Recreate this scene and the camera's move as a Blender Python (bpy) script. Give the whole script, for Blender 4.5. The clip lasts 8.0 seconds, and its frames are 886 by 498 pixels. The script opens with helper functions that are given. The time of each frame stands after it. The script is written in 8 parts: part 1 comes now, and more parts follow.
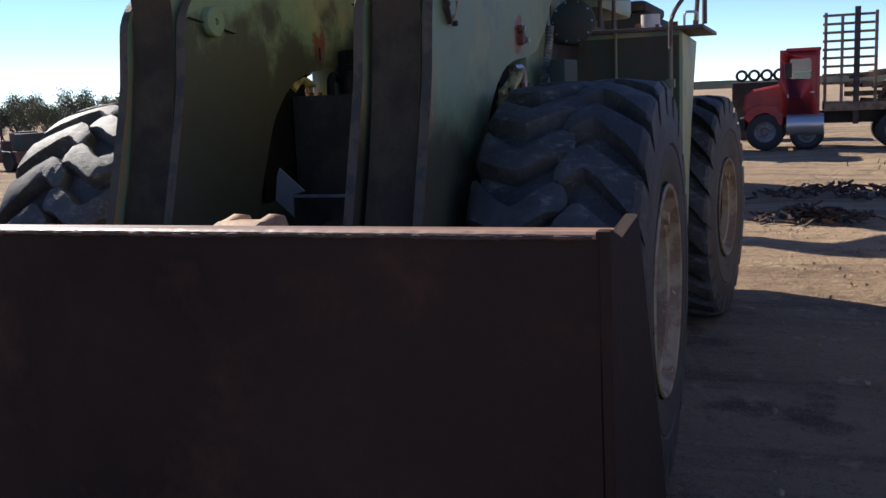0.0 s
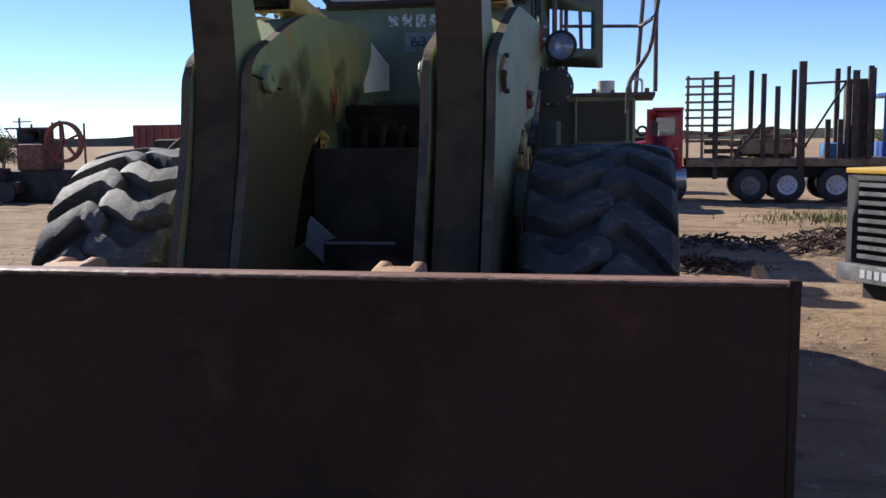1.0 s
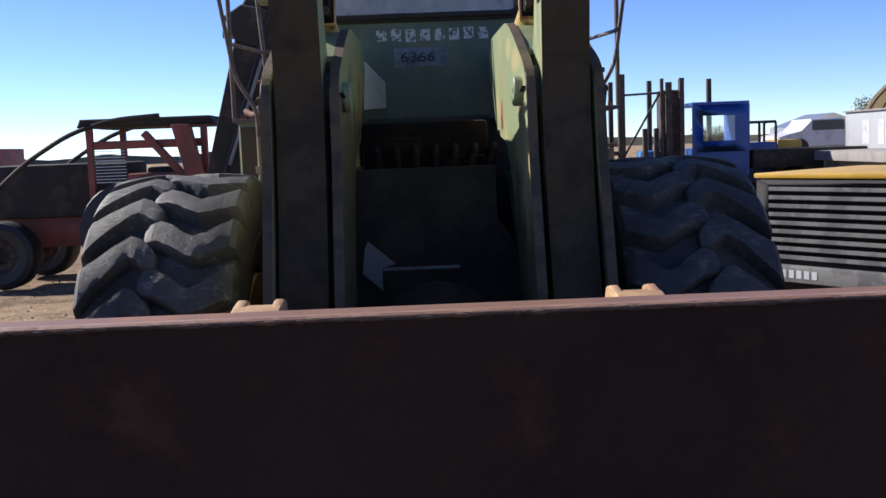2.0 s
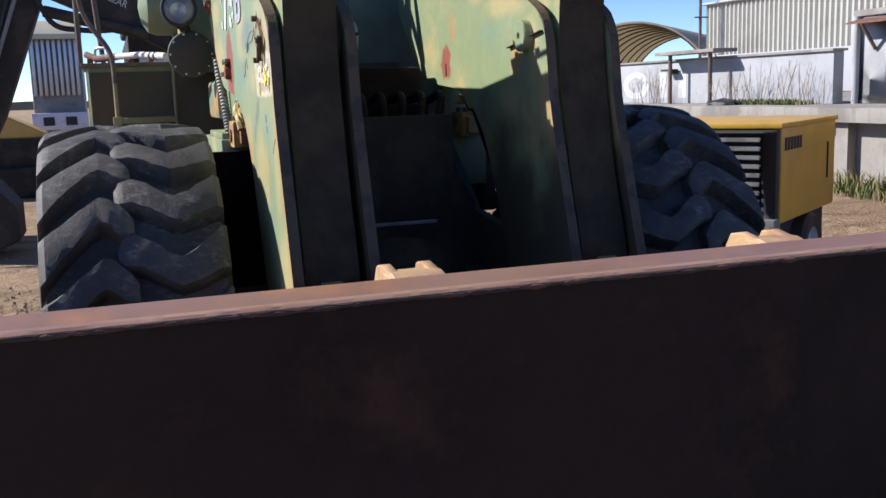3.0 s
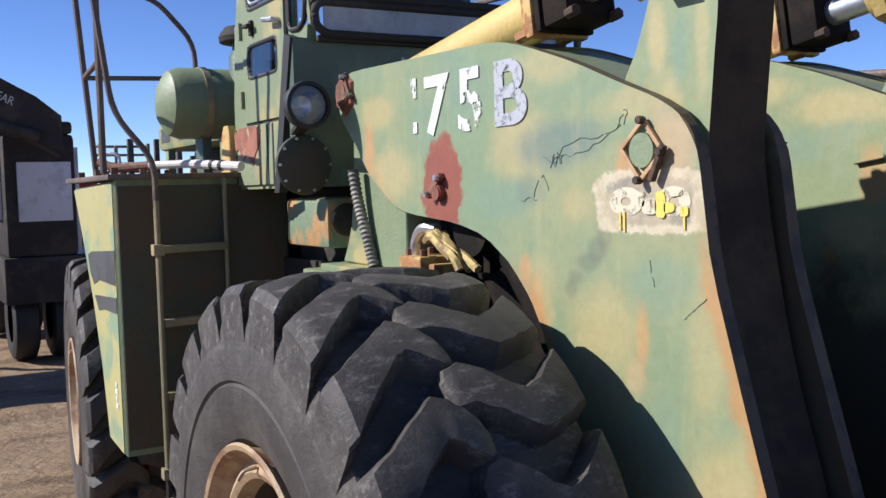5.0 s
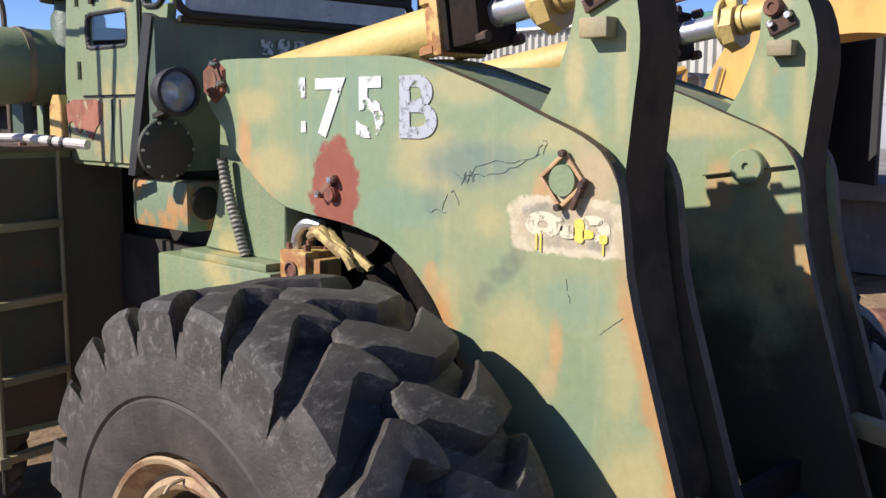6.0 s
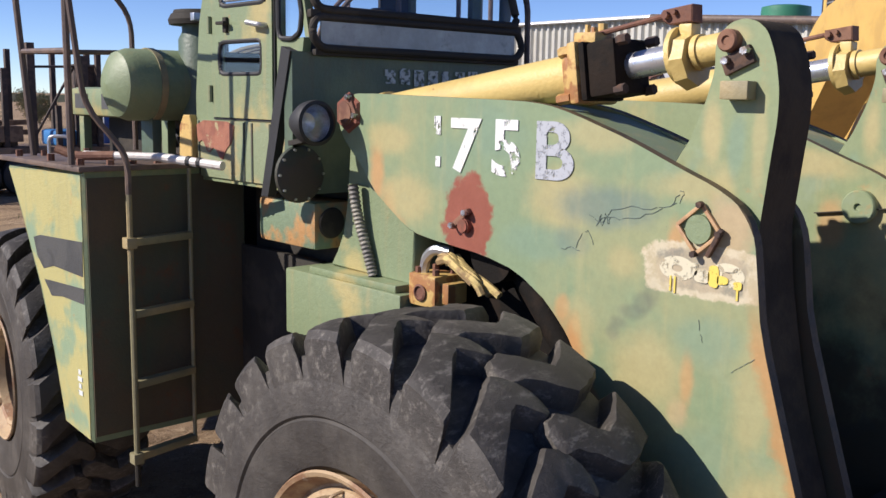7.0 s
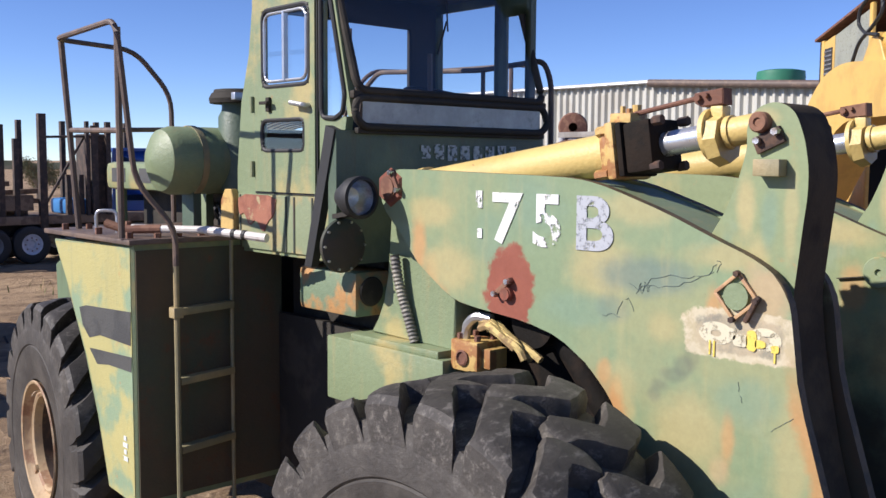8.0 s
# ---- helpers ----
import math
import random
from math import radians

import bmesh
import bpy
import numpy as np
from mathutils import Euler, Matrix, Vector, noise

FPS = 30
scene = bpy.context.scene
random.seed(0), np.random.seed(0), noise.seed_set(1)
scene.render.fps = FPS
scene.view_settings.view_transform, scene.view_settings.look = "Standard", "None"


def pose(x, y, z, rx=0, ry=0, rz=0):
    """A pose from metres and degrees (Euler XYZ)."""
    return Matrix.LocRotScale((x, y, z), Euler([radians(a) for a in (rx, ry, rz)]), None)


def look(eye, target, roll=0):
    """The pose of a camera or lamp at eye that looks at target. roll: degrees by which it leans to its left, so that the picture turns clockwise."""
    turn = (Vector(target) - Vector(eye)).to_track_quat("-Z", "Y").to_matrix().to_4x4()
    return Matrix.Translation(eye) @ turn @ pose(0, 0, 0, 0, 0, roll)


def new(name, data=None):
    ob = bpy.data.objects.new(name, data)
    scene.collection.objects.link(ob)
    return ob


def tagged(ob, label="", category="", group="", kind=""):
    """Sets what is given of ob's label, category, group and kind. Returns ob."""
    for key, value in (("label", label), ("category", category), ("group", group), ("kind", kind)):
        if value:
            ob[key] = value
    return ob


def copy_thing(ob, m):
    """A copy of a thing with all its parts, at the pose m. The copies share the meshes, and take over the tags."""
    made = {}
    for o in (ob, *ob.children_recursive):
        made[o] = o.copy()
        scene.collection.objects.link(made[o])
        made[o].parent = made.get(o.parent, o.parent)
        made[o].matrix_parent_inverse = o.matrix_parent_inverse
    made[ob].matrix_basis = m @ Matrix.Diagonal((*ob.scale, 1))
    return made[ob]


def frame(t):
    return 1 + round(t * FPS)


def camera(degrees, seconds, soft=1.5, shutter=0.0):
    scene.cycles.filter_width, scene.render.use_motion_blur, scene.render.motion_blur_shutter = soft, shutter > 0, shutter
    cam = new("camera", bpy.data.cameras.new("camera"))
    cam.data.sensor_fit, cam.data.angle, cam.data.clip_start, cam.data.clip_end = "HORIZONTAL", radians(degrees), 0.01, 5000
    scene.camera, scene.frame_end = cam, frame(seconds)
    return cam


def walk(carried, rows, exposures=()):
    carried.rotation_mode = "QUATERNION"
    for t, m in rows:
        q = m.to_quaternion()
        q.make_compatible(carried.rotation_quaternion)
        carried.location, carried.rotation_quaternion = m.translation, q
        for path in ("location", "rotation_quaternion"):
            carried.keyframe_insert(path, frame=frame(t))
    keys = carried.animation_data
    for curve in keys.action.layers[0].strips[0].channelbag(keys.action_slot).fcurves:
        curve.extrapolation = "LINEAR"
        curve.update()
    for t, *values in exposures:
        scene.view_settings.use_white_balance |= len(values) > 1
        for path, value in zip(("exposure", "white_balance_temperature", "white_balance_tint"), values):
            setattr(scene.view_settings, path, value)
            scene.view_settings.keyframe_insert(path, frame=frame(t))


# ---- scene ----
cam = camera(49.11, 8.0)
PATH = [
    (0, (1.955, -3.864, 1.731), 20.14, -9.07, -2.51),
    (0.5, (1.702, -4.307, 1.789), 18.72, -9.51, -1.48),
    (1, (1.288, -4.407, 1.808), 11.21, -6.68, -0.68),
    (1.2, (1.076, -4.400, 1.857), 8.32, -5.61, -0.66),
    (2.3, (-0.345, -4.276, 1.849), -5.64, -6.26, -2.27),
    (2.5, (-0.565, -4.201, 1.873), -9.39, -6.24, -2.00),
    (3, (-1.111, -3.934, 1.865), -18.58, -9.37, -1.85),
    (3.5, (-1.521, -3.478, 1.828), -25.48, -9.48, -1.65),
    (4, (-1.877, -2.894, 1.828), -33.91, -9.51, -0.26),
    (4.5, (-2.091, -2.402, 1.926), -31.51, -7.48, -0.89),
    (5, (-2.197, -2.166, 1.980), -30.68, -3.58, -1.57),
    (5.2, (-2.304, -2.110, 1.973), -33.99, -2.00, -0.32),
    (6.3, (-2.746, -1.952, 2.324), -46.81, -9.36, 0.03),
    (6.5, (-2.828, -1.942, 2.350), -45.77, -7.59, 0.38),
    (7, (-2.982, -1.935, 2.415), -42.53, -8.82, 0.93),
    (7.3, (-3.078, -1.920, 2.434), -40.97, -11.51, -0.04),
    (7.5, (-3.138, -1.930, 2.431), -40.80, -10.79, -0.19),
    (8, (-3.236, -1.961, 2.461), -42.58, -5.12, 0.37),
]
walk(cam, [(t, look(eye, Vector(eye) + Vector((-math.sin(radians(yaw)) * math.cos(radians(pitch)), math.cos(radians(yaw)) * math.cos(radians(pitch)), math.sin(radians(pitch)))), roll)) for t, eye, yaw, pitch, roll in PATH],
     exposures=[(0, 0.7, 6300, 12), (1.0, 0.62, 6150, 13), (2.5, 0.58, 6100, 14), (3.0, 0.66, 6000, 13), (3.5, 1.26, 5850, 13), (4.0, 1.06, 5900, 13), (4.5, 0.66, 6000, 14), (5.0, 0.42, 5950, 15), (6.5, 0.47, 6350, 16), (7.0, 0.33, 6300, 16), (8.0, 0.44, 6150, 16)])

# ---- sky, sun ----
TO_SUN = Vector((-0.91, 0.52, 0.70)).normalized()
world = bpy.data.worlds.new("sky")
scene.world = world
world.use_nodes = True
wn = world.node_tree.nodes
sky = wn.new("ShaderNodeTexSky")
sky.sky_type = "NISHITA"
sky.sun_disc = False
sky.sun_elevation = math.asin(TO_SUN.z)
sky.sun_rotation = math.atan2(TO_SUN.x, TO_SUN.y)
sky.altitude = 4500
sky.air_density, sky.dust_density, sky.ozone_density = 1.0, 0.0, 3.0
deeper = wn.new("ShaderNodeHueSaturation")
deeper.inputs["Saturation"].default_value = 1.1
deeper.inputs["Hue"].default_value = 0.51
world.node_tree.links.new(sky.outputs[0], deeper.inputs["Color"])
world.node_tree.links.new(deeper.outputs[0], wn["Background"].inputs[0])
wn["Background"].inputs[1].default_value = 0.112
sun = new("sun", bpy.data.lights.new("sun", "SUN"))
sun.data.energy, sun.data.angle, sun.data.color = 5.0, radians(0.53), (1.0, 0.93, 0.82)
sun.matrix_world = look(TO_SUN * 50, (0, 0, 0))


# ---- materials ----
def nodes_of(name):
    m = bpy.data.materials.new(name)
    m.use_nodes = True
    return m, m.node_tree.nodes, m.node_tree.links, m.node_tree.nodes["Principled BSDF"]


def noise_node(n, l, co, scale, detail=5.0, rough=0.6):
    t = n.new("ShaderNodeTexNoise")
    t.inputs["Scale"].default_value, t.inputs["Detail"].default_value, t.inputs["Roughness"].default_value = scale, detail, rough
    l.new(co, t.inputs["Vector"])
    return t.outputs["Fac"]


def ramp(n, l, fac, a, b):
    r = n.new("ShaderNodeMapRange")
    r.inputs["From Min"].default_value, r.inputs["From Max"].default_value = a, b
    r.interpolation_type = "SMOOTHSTEP"
    l.new(fac, r.inputs["Value"])
    return r.outputs["Result"]


def mixed(n, l, fac, a, b, mode="MIX"):
    x = n.new("ShaderNodeMix")
    x.data_type, x.blend_type = "RGBA", mode
    for sock, v in ((x.inputs["Factor"], fac), (x.inputs["A"], a), (x.inputs["B"], b)):
        if isinstance(v, (int, float)):
            sock.default_value = v
        elif isinstance(v, tuple):
            sock.default_value = (*v, 1)
        else:
            l.new(v, sock)
    return x.outputs["Result"]


def calc(n, l, op, a, b=0.0):
    x = n.new("ShaderNodeMath")
    x.operation = op
    for sock, v in ((x.inputs[0], a), (x.inputs[1], b)):
        if isinstance(v, (int, float)):
            sock.default_value = v
        else:
            l.new(v, sock)
    return x.outputs[0]


def mapped(n, l, scale=(1, 1, 1), object_space=True):
    t = n.new("ShaderNodeTexCoord")
    m = n.new("ShaderNodeMapping")
    m.inputs["Scale"].default_value = scale
    l.new(t.outputs["Object"], m.inputs["Vector"])
    return m.outputs["Vector"]


def surface(name, base, second=None, scale=2.5, cut=(0.48, 0.6), third=None, scale3=9.0, cut3=(0.62, 0.7),
            rough=0.65, metal=0.0, spec=0.5, fine=0.25, fine_scale=35.0, bump=0.25, bump_scale=70.0, streak=0.0, streak_colour=(0.1, 0.06, 0.03), spread=0.0):
    """A base colour, soft blotches of a second, small patches of a third, grain, relief and vertical streaks."""
    m, n, l, p = nodes_of(name)
    co = mapped(n, l)
    col = base
    if second:
        col = mixed(n, l, ramp(n, l, noise_node(n, l, co, scale, 4), *cut), col, second)
    if third:
        col = mixed(n, l, ramp(n, l, noise_node(n, l, co, scale3, 7, 0.7), *cut3), col, third)
    if streak:
        sc = mapped(n, l, (9, 9, 0.6))
        f = calc(n, l, "MULTIPLY", ramp(n, l, noise_node(n, l, sc, 1.6, 5), 0.5, 0.75), streak)
        col = mixed(n, l, f, col, streak_colour)
    g = noise_node(n, l, co, fine_scale, 6, 0.7)
    g2 = noise_node(n, l, co, 1.7, 3)
    v = calc(n, l, "ADD", calc(n, l, "MULTIPLY", calc(n, l, "SUBTRACT", g, 0.5), fine * 2), 1.0)
    v = calc(n, l, "ADD", v, calc(n, l, "MULTIPLY", calc(n, l, "SUBTRACT", g2, 0.5), fine * 1.2))
    if spread:
        oi = n.new("ShaderNodeObjectInfo")
        v = calc(n, l, "ADD", v, calc(n, l, "MULTIPLY", calc(n, l, "SUBTRACT", oi.outputs["Random"], 0.5), spread))
    hsv = n.new("ShaderNodeHueSaturation")
    l.new(v, hsv.inputs["Value"])
    if isinstance(col, tuple):
        hsv.inputs["Color"].default_value = (*col, 1)
    else:
        l.new(col, hsv.inputs["Color"])
    l.new(hsv.outputs[0], p.inputs["Base Color"])
    r = calc(n, l, "ADD", calc(n, l, "MULTIPLY", calc(n, l, "SUBTRACT", g, 0.5), 0.3), rough)
    l.new(r, p.inputs["Roughness"])
    p.inputs["Metallic"].default_value = metal
    p.inputs["Specular IOR Level"].default_value = spec
    if bump:
        b = n.new("ShaderNodeBump")
        b.inputs["Strength"].default_value, b.inputs["Distance"].default_value = bump, 0.01
        l.new(noise_node(n, l, co, bump_scale, 5), b.inputs["Height"])
        l.new(b.outputs[0], p.inputs["Normal"])
    return m


ARM_PATCHES = [("orange", 1.08, 2.10, 0.05, 0.13, 0.8), ("orange", 1.0, 1.99, 0.05, 0.09, 0.7), ("tan", 0.90, 2.04, 0.15, 0.10, 0.8), ("tan", 1.0, 2.26, 0.12, 0.06, 0.75), ("orange", 0.95, 1.92, 0.06, 0.05, 0.6),
               ("teal", 0.44, 2.29, 0.16, 0.13, 0.9), ("teal", 0.66, 2.18, 0.1, 0.1, 0.7), ("tan", 0.13, 2.10, 0.16, 0.10, 0.75), ("tan", -0.01, 2.31, 0.17, 0.06, 0.6), ("teal", 0.22, 1.94, 0.15, 0.07, 0.8),
               ("slate", -0.06, 2.09, 0.22, 0.07, 0.75), ("slate", 0.06, 1.97, 0.07, 0.05, 0.5), ("tan", -0.36, 2.18, 0.15, 0.05, 0.7), ("orange", -0.322, 2.02, 0.035, 0.075, 0.75), ("pink", -0.50, 2.08, 0.09, 0.10, 0.8),
               ("soot", -0.13, 1.735, 0.035, 0.022, 0.4), ("soot", -0.112, 1.70, 0.028, 0.03, 0.4), ("soot", -0.17, 1.775, 0.05, 0.025, 0.4), ("soot", -0.215, 1.81, 0.035, 0.03, 0.4), ("soot", -0.25, 1.85, 0.025, 0.04, 0.3),
               ("orange", 0.045, 1.66, 0.03, 0.07, 0.9), ("orange", 0.10, 1.74, 0.03, 0.045, 0.7), ("tan", 0.0, 1.62, 0.04, 0.05, 0.7)]
ARM_PATCHES += [("orange", -0.385, 1.60, 0.028, 0.10, 0.7), ("pink", -0.36, 1.50, 0.04, 0.05, 0.6), ("tan", -0.24, 1.60, 0.15, 0.12, 0.7), ("teal", -0.45, 1.74, 0.13, 0.08, 0.7), ("tan", -0.60, 1.60, 0.06, 0.2, 0.6),
                ("tan", -0.66, 1.22, 0.14, 0.2, 0.85), ("teal", -0.45, 1.36, 0.12, 0.13, 0.6), ("tan", -0.14, 1.93, 0.07, 0.06, 0.6), ("tan", 0.02, 1.72, 0.06, 0.07, 0.5)]

LEVER_PATCHES = [("tan", -0.39, 2.33, 0.035, 0.12, 0.85), ("tan", -0.43, 2.15, 0.05, 0.10, 0.8), ("teal", -0.47, 2.30, 0.03, 0.10, 0.8), ("teal", -0.33, 2.20, 0.03, 0.06, 0.7), ("tan", -0.54, 2.30, 0.025, 0.16, 0.6), ("tan", -0.45, 2.60, 0.05, 0.03, 0.6), ("orange", -0.39, 2.61, 0.02, 0.02, 0.6)]
FAR_PATCHES = [("tan", -0.20, 2.20, 0.20, 0.06, 0.85), ("orange", -0.30, 1.98, 0.05, 0.10, 0.6), ("tan", -0.47, 2.02, 0.06, 0.12, 0.75), ("teal", 0.0, 2.08, 0.12, 0.07, 0.7), ("tan", 0.12, 2.28, 0.14, 0.05, 0.8), ("tan", -0.22, 1.80, 0.12, 0.09, 0.6), ("orange", -0.56, 1.80, 0.03, 0.12, 0.6)]


def arm_paint():
    """Faded camouflage: green with tan blotches, orange rust, and red primer round the lift pin."""
    m, n, l, p = nodes_of("faded_camouflage_arm")
    co = mapped(n, l)
    # more of the old tan shows low on the arm, more green high up
    sep = n.new("ShaderNodeSeparateXYZ")
    l.new(co, sep.inputs[0])
    low = calc(n, l, "MULTIPLY", ramp(n, l, sep.outputs["Z"], 2.15, 1.2), 0.07)
    blot = calc(n, l, "ADD", noise_node(n, l, co, 1.9, 4), low)
    col = mixed(n, l, ramp(n, l, blot, 0.50, 0.73), (0.225, 0.275, 0.14), (0.40, 0.335, 0.145))
    col = mixed(n, l, ramp(n, l, noise_node(n, l, co, 2.7, 4), 0.58, 0.68), col, (0.235, 0.29, 0.175))
    col = mixed(n, l, calc(n, l, "MULTIPLY", ramp(n, l, noise_node(n, l, co, 3.3, 6, 0.65), 0.61, 0.7), 0.75), col, (0.42, 0.21, 0.075))
    sc = mapped(n, l, (7, 7, 0.9))
    col = mixed(n, l, calc(n, l, "MULTIPLY", ramp(n, l, noise_node(n, l, sc, 1.5, 5), 0.56, 0.74), 0.32), col, (0.38, 0.325, 0.14))
    col = mixed(n, l, calc(n, l, "MULTIPLY", ramp(n, l, noise_node(n, l, co, 4.1, 3), 0.62, 0.72), 0.5), col, (0.14, 0.175, 0.125))
    # the outer face of the near arm: sprayed patches of green, tan, orange and grey, each in its own place
    face = calc(n, l, "LESS_THAN", sep.outputs["X"], -0.655)
    warp = calc(n, l, "MULTIPLY", calc(n, l, "SUBTRACT", noise_node(n, l, co, 5.5, 7, 0.65), 0.5), 1.5)
    side = mixed(n, l, calc(n, l, "MULTIPLY", ramp(n, l, noise_node(n, l, co, 2.1, 4), 0.46, 0.66), 0.55), (0.205, 0.272, 0.15), (0.33, 0.315, 0.15))
    tones = {"tan": (0.41, 0.35, 0.165), "orange": (0.49, 0.265, 0.105), "pink": (0.46, 0.33, 0.185), "teal": (0.185, 0.268, 0.175), "slate": (0.135, 0.195, 0.165), "soot": (0.12, 0.125, 0.10)}
    def sprayed(base, patches):
        for tone, y0, z0, ry, rz, strength in patches:
            mp = n.new("ShaderNodeMapping")
            mp.inputs["Location"].default_value = (0, -y0 / ry, -z0 / rz)
            mp.inputs["Scale"].default_value = (0, 1 / ry, 1 / rz)
            l.new(co, mp.inputs["Vector"])
            far = n.new("ShaderNodeVectorMath")
            far.operation = "LENGTH"
            l.new(mp.outputs[0], far.inputs[0])
            f = ramp(n, l, calc(n, l, "ADD", far.outputs["Value"], warp), 1.35, 0.45)
            base = mixed(n, l, calc(n, l, "MULTIPLY", f, strength), base, tones[tone])
        return base

    # levers and far arm: tan bands, teal and a little rust
    lever = calc(n, l, "MULTIPLY", calc(n, l, "GREATER_THAN", sep.outputs["X"], -0.62), calc(n, l, "LESS_THAN", sep.outputs["X"], -0.60))
    lever = calc(n, l, "ADD", lever, calc(n, l, "MULTIPLY", calc(n, l, "GREATER_THAN", sep.outputs["X"], 0.41), calc(n, l, "LESS_THAN", sep.outputs["X"], 0.435)))
    col = mixed(n, l, lever, col, sprayed(col, LEVER_PATCHES))
    beyond_face = calc(n, l, "MULTIPLY", calc(n, l, "GREATER_THAN", sep.outputs["X"], 0.35), calc(n, l, "LESS_THAN", sep.outputs["X"], 0.37))
    col = mixed(n, l, beyond_face, col, sprayed(col, FAR_PATCHES))
    side = sprayed(side, ARM_PATCHES)
    side = mixed(n, l, calc(n, l, "MULTIPLY", ramp(n, l, noise_node(n, l, sc, 1.5, 5), 0.52, 0.72), 0.3), side, (0.40, 0.345, 0.16))
    side = mixed(n, l, calc(n, l, "MULTIPLY", ramp(n, l, noise_node(n, l, co, 6.5, 7, 0.7), 0.56, 0.7), 0.3), side, (0.26, 0.32, 0.21))
    col = mixed(n, l, face, col, side)
    d = n.new("ShaderNodeVectorMath")
    d.operation = "DISTANCE"
    mp = n.new("ShaderNodeMapping")
    tc = n.new("ShaderNodeTexCoord")
    l.new(tc.outputs["Object"], mp.inputs["Vector"])
    mp.inputs["Scale"].default_value = (0, 1.0, 0.8)
    l.new(mp.outputs[0], d.inputs[0])
    d.inputs[1].default_value = (0, 0.56, 1.985 * 0.8)
    rag = calc(n, l, "ADD", d.outputs["Value"], calc(n, l, "MULTIPLY", calc(n, l, "SUBTRACT", noise_node(n, l, co, 14, 5), 0.5), 0.16))
    beyond = calc(n, l, "MULTIPLY", calc(n, l, "GREATER_THAN", sep.outputs["X"], -0.6), 0.06)
    patch = ramp(n, l, calc(n, l, "ADD", rag, beyond), 0.14, 0.11)
    col = mixed(n, l, patch, col, mixed(n, l, noise_node(n, l, co, 9, 3), (0.20, 0.055, 0.03), (0.31, 0.10, 0.06)))
    # a sprayed pale frame round a greyer middle
    dy = calc(n, l, "DIVIDE", calc(n, l, "ABSOLUTE", calc(n, l, "ADD", sep.outputs["Y"], 0.415)), 0.20)
    dz = calc(n, l, "DIVIDE", calc(n, l, "ABSOLUTE", calc(n, l, "SUBTRACT", sep.outputs["Z"], 1.935)), 0.078)
    edge = calc(n, l, "ADD", calc(n, l, "POWER", calc(n, l, "ADD", calc(n, l, "POWER", dy, 4.0), calc(n, l, "POWER", dz, 4.0)), 0.25), calc(n, l, "MULTIPLY", calc(n, l, "SUBTRACT", noise_node(n, l, co, 18, 6, 0.7), 0.5), 0.6))
    cream = mixed(n, l, ramp(n, l, noise_node(n, l, co, 13, 5, 0.7), 0.44, 0.6), (0.56, 0.49, 0.34), (0.46, 0.385, 0.24))
    middle = mixed(n, l, ramp(n, l, noise_node(n, l, co, 8, 6, 0.7), 0.42, 0.6), (0.24, 0.23, 0.18), (0.44, 0.36, 0.24))
    pale = mixed(n, l, ramp(n, l, edge, 0.82, 0.66), cream, middle)
    col = mixed(n, l, calc(n, l, "MULTIPLY", calc(n, l, "MULTIPLY", ramp(n, l, edge, 1.05, 0.95), 0.92), face), col, pale)
    # orange rust along the front edge and the curved lower edge
    wob = calc(n, l, "MULTIPLY", calc(n, l, "SUBTRACT", noise_node(n, l, co, 7, 6, 0.7), 0.5), 0.12)
    front = calc(n, l, "SUBTRACT", sep.outputs["Y"], calc(n, l, "ADD", calc(n, l, "MULTIPLY", sep.outputs["Z"], 0.329), -1.201))
    f1 = calc(n, l, "MULTIPLY", ramp(n, l, calc(n, l, "ADD", front, wob), 0.055, 0.01), ramp(n, l, sep.outputs["Z"], 1.95, 1.7))
    under = calc(n, l, "SUBTRACT", calc(n, l, "ADD", calc(n, l, "MULTIPLY", sep.outputs["Z"], 0.5), -0.776), sep.outputs["Y"])
    f2 = calc(n, l, "MULTIPLY", ramp(n, l, calc(n, l, "ADD", under, wob), 0.05, 0.01), ramp(n, l, sep.outputs["Z"], 1.78, 1.6))
    col = mixed(n, l, calc(n, l, "MULTIPLY", calc(n, l, "MAXIMUM", f1, f2), 0.8), col, (0.44, 0.23, 0.085))
    # greasy stain with painted shade low on the far arm, painted shade on the inner plate
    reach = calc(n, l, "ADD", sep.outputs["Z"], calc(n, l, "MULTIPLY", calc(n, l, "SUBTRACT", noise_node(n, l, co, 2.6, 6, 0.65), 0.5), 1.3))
    grease_shade = calc(n, l, "MAXIMUM", calc(n, l, "MULTIPLY", calc(n, l, "MULTIPLY", ramp(n, l, reach, 1.80, 1.38), 0.88), calc(n, l, "GREATER_THAN", sep.outputs["X"], 0.0)), calc(n, l, "MULTIPLY", calc(n, l, "MULTIPLY", ramp(n, l, reach, 2.2, 1.95), 0.92), calc(n, l, "LESS_THAN", calc(n, l, "ABSOLUTE", calc(n, l, "ADD", sep.outputs["X"], 0.379)), 0.03)))
    col = mixed(n, l, grease_shade, col, (0.055, 0.042, 0.028))
    g = noise_node(n, l, co, 40, 6, 0.7)
    chips = ramp(n, l, noise_node(n, l, co, 22, 8, 0.75), 0.68, 0.73)
    col = mixed(n, l, chips, col, (0.16, 0.07, 0.03))
    hsv = n.new("ShaderNodeHueSaturation")
    l.new(calc(n, l, "ADD", calc(n, l, "MULTIPLY", calc(n, l, "SUBTRACT", g, 0.5), 0.35), 1.0), hsv.inputs["Value"])
    l.new(col, hsv.inputs["Color"])
    l.new(hsv.outputs[0], p.inputs["Base Color"])
    l.new(calc(n, l, "ADD", calc(n, l, "MULTIPLY", g, 0.3), 0.38), p.inputs["Roughness"])
    b = n.new("ShaderNodeBump")
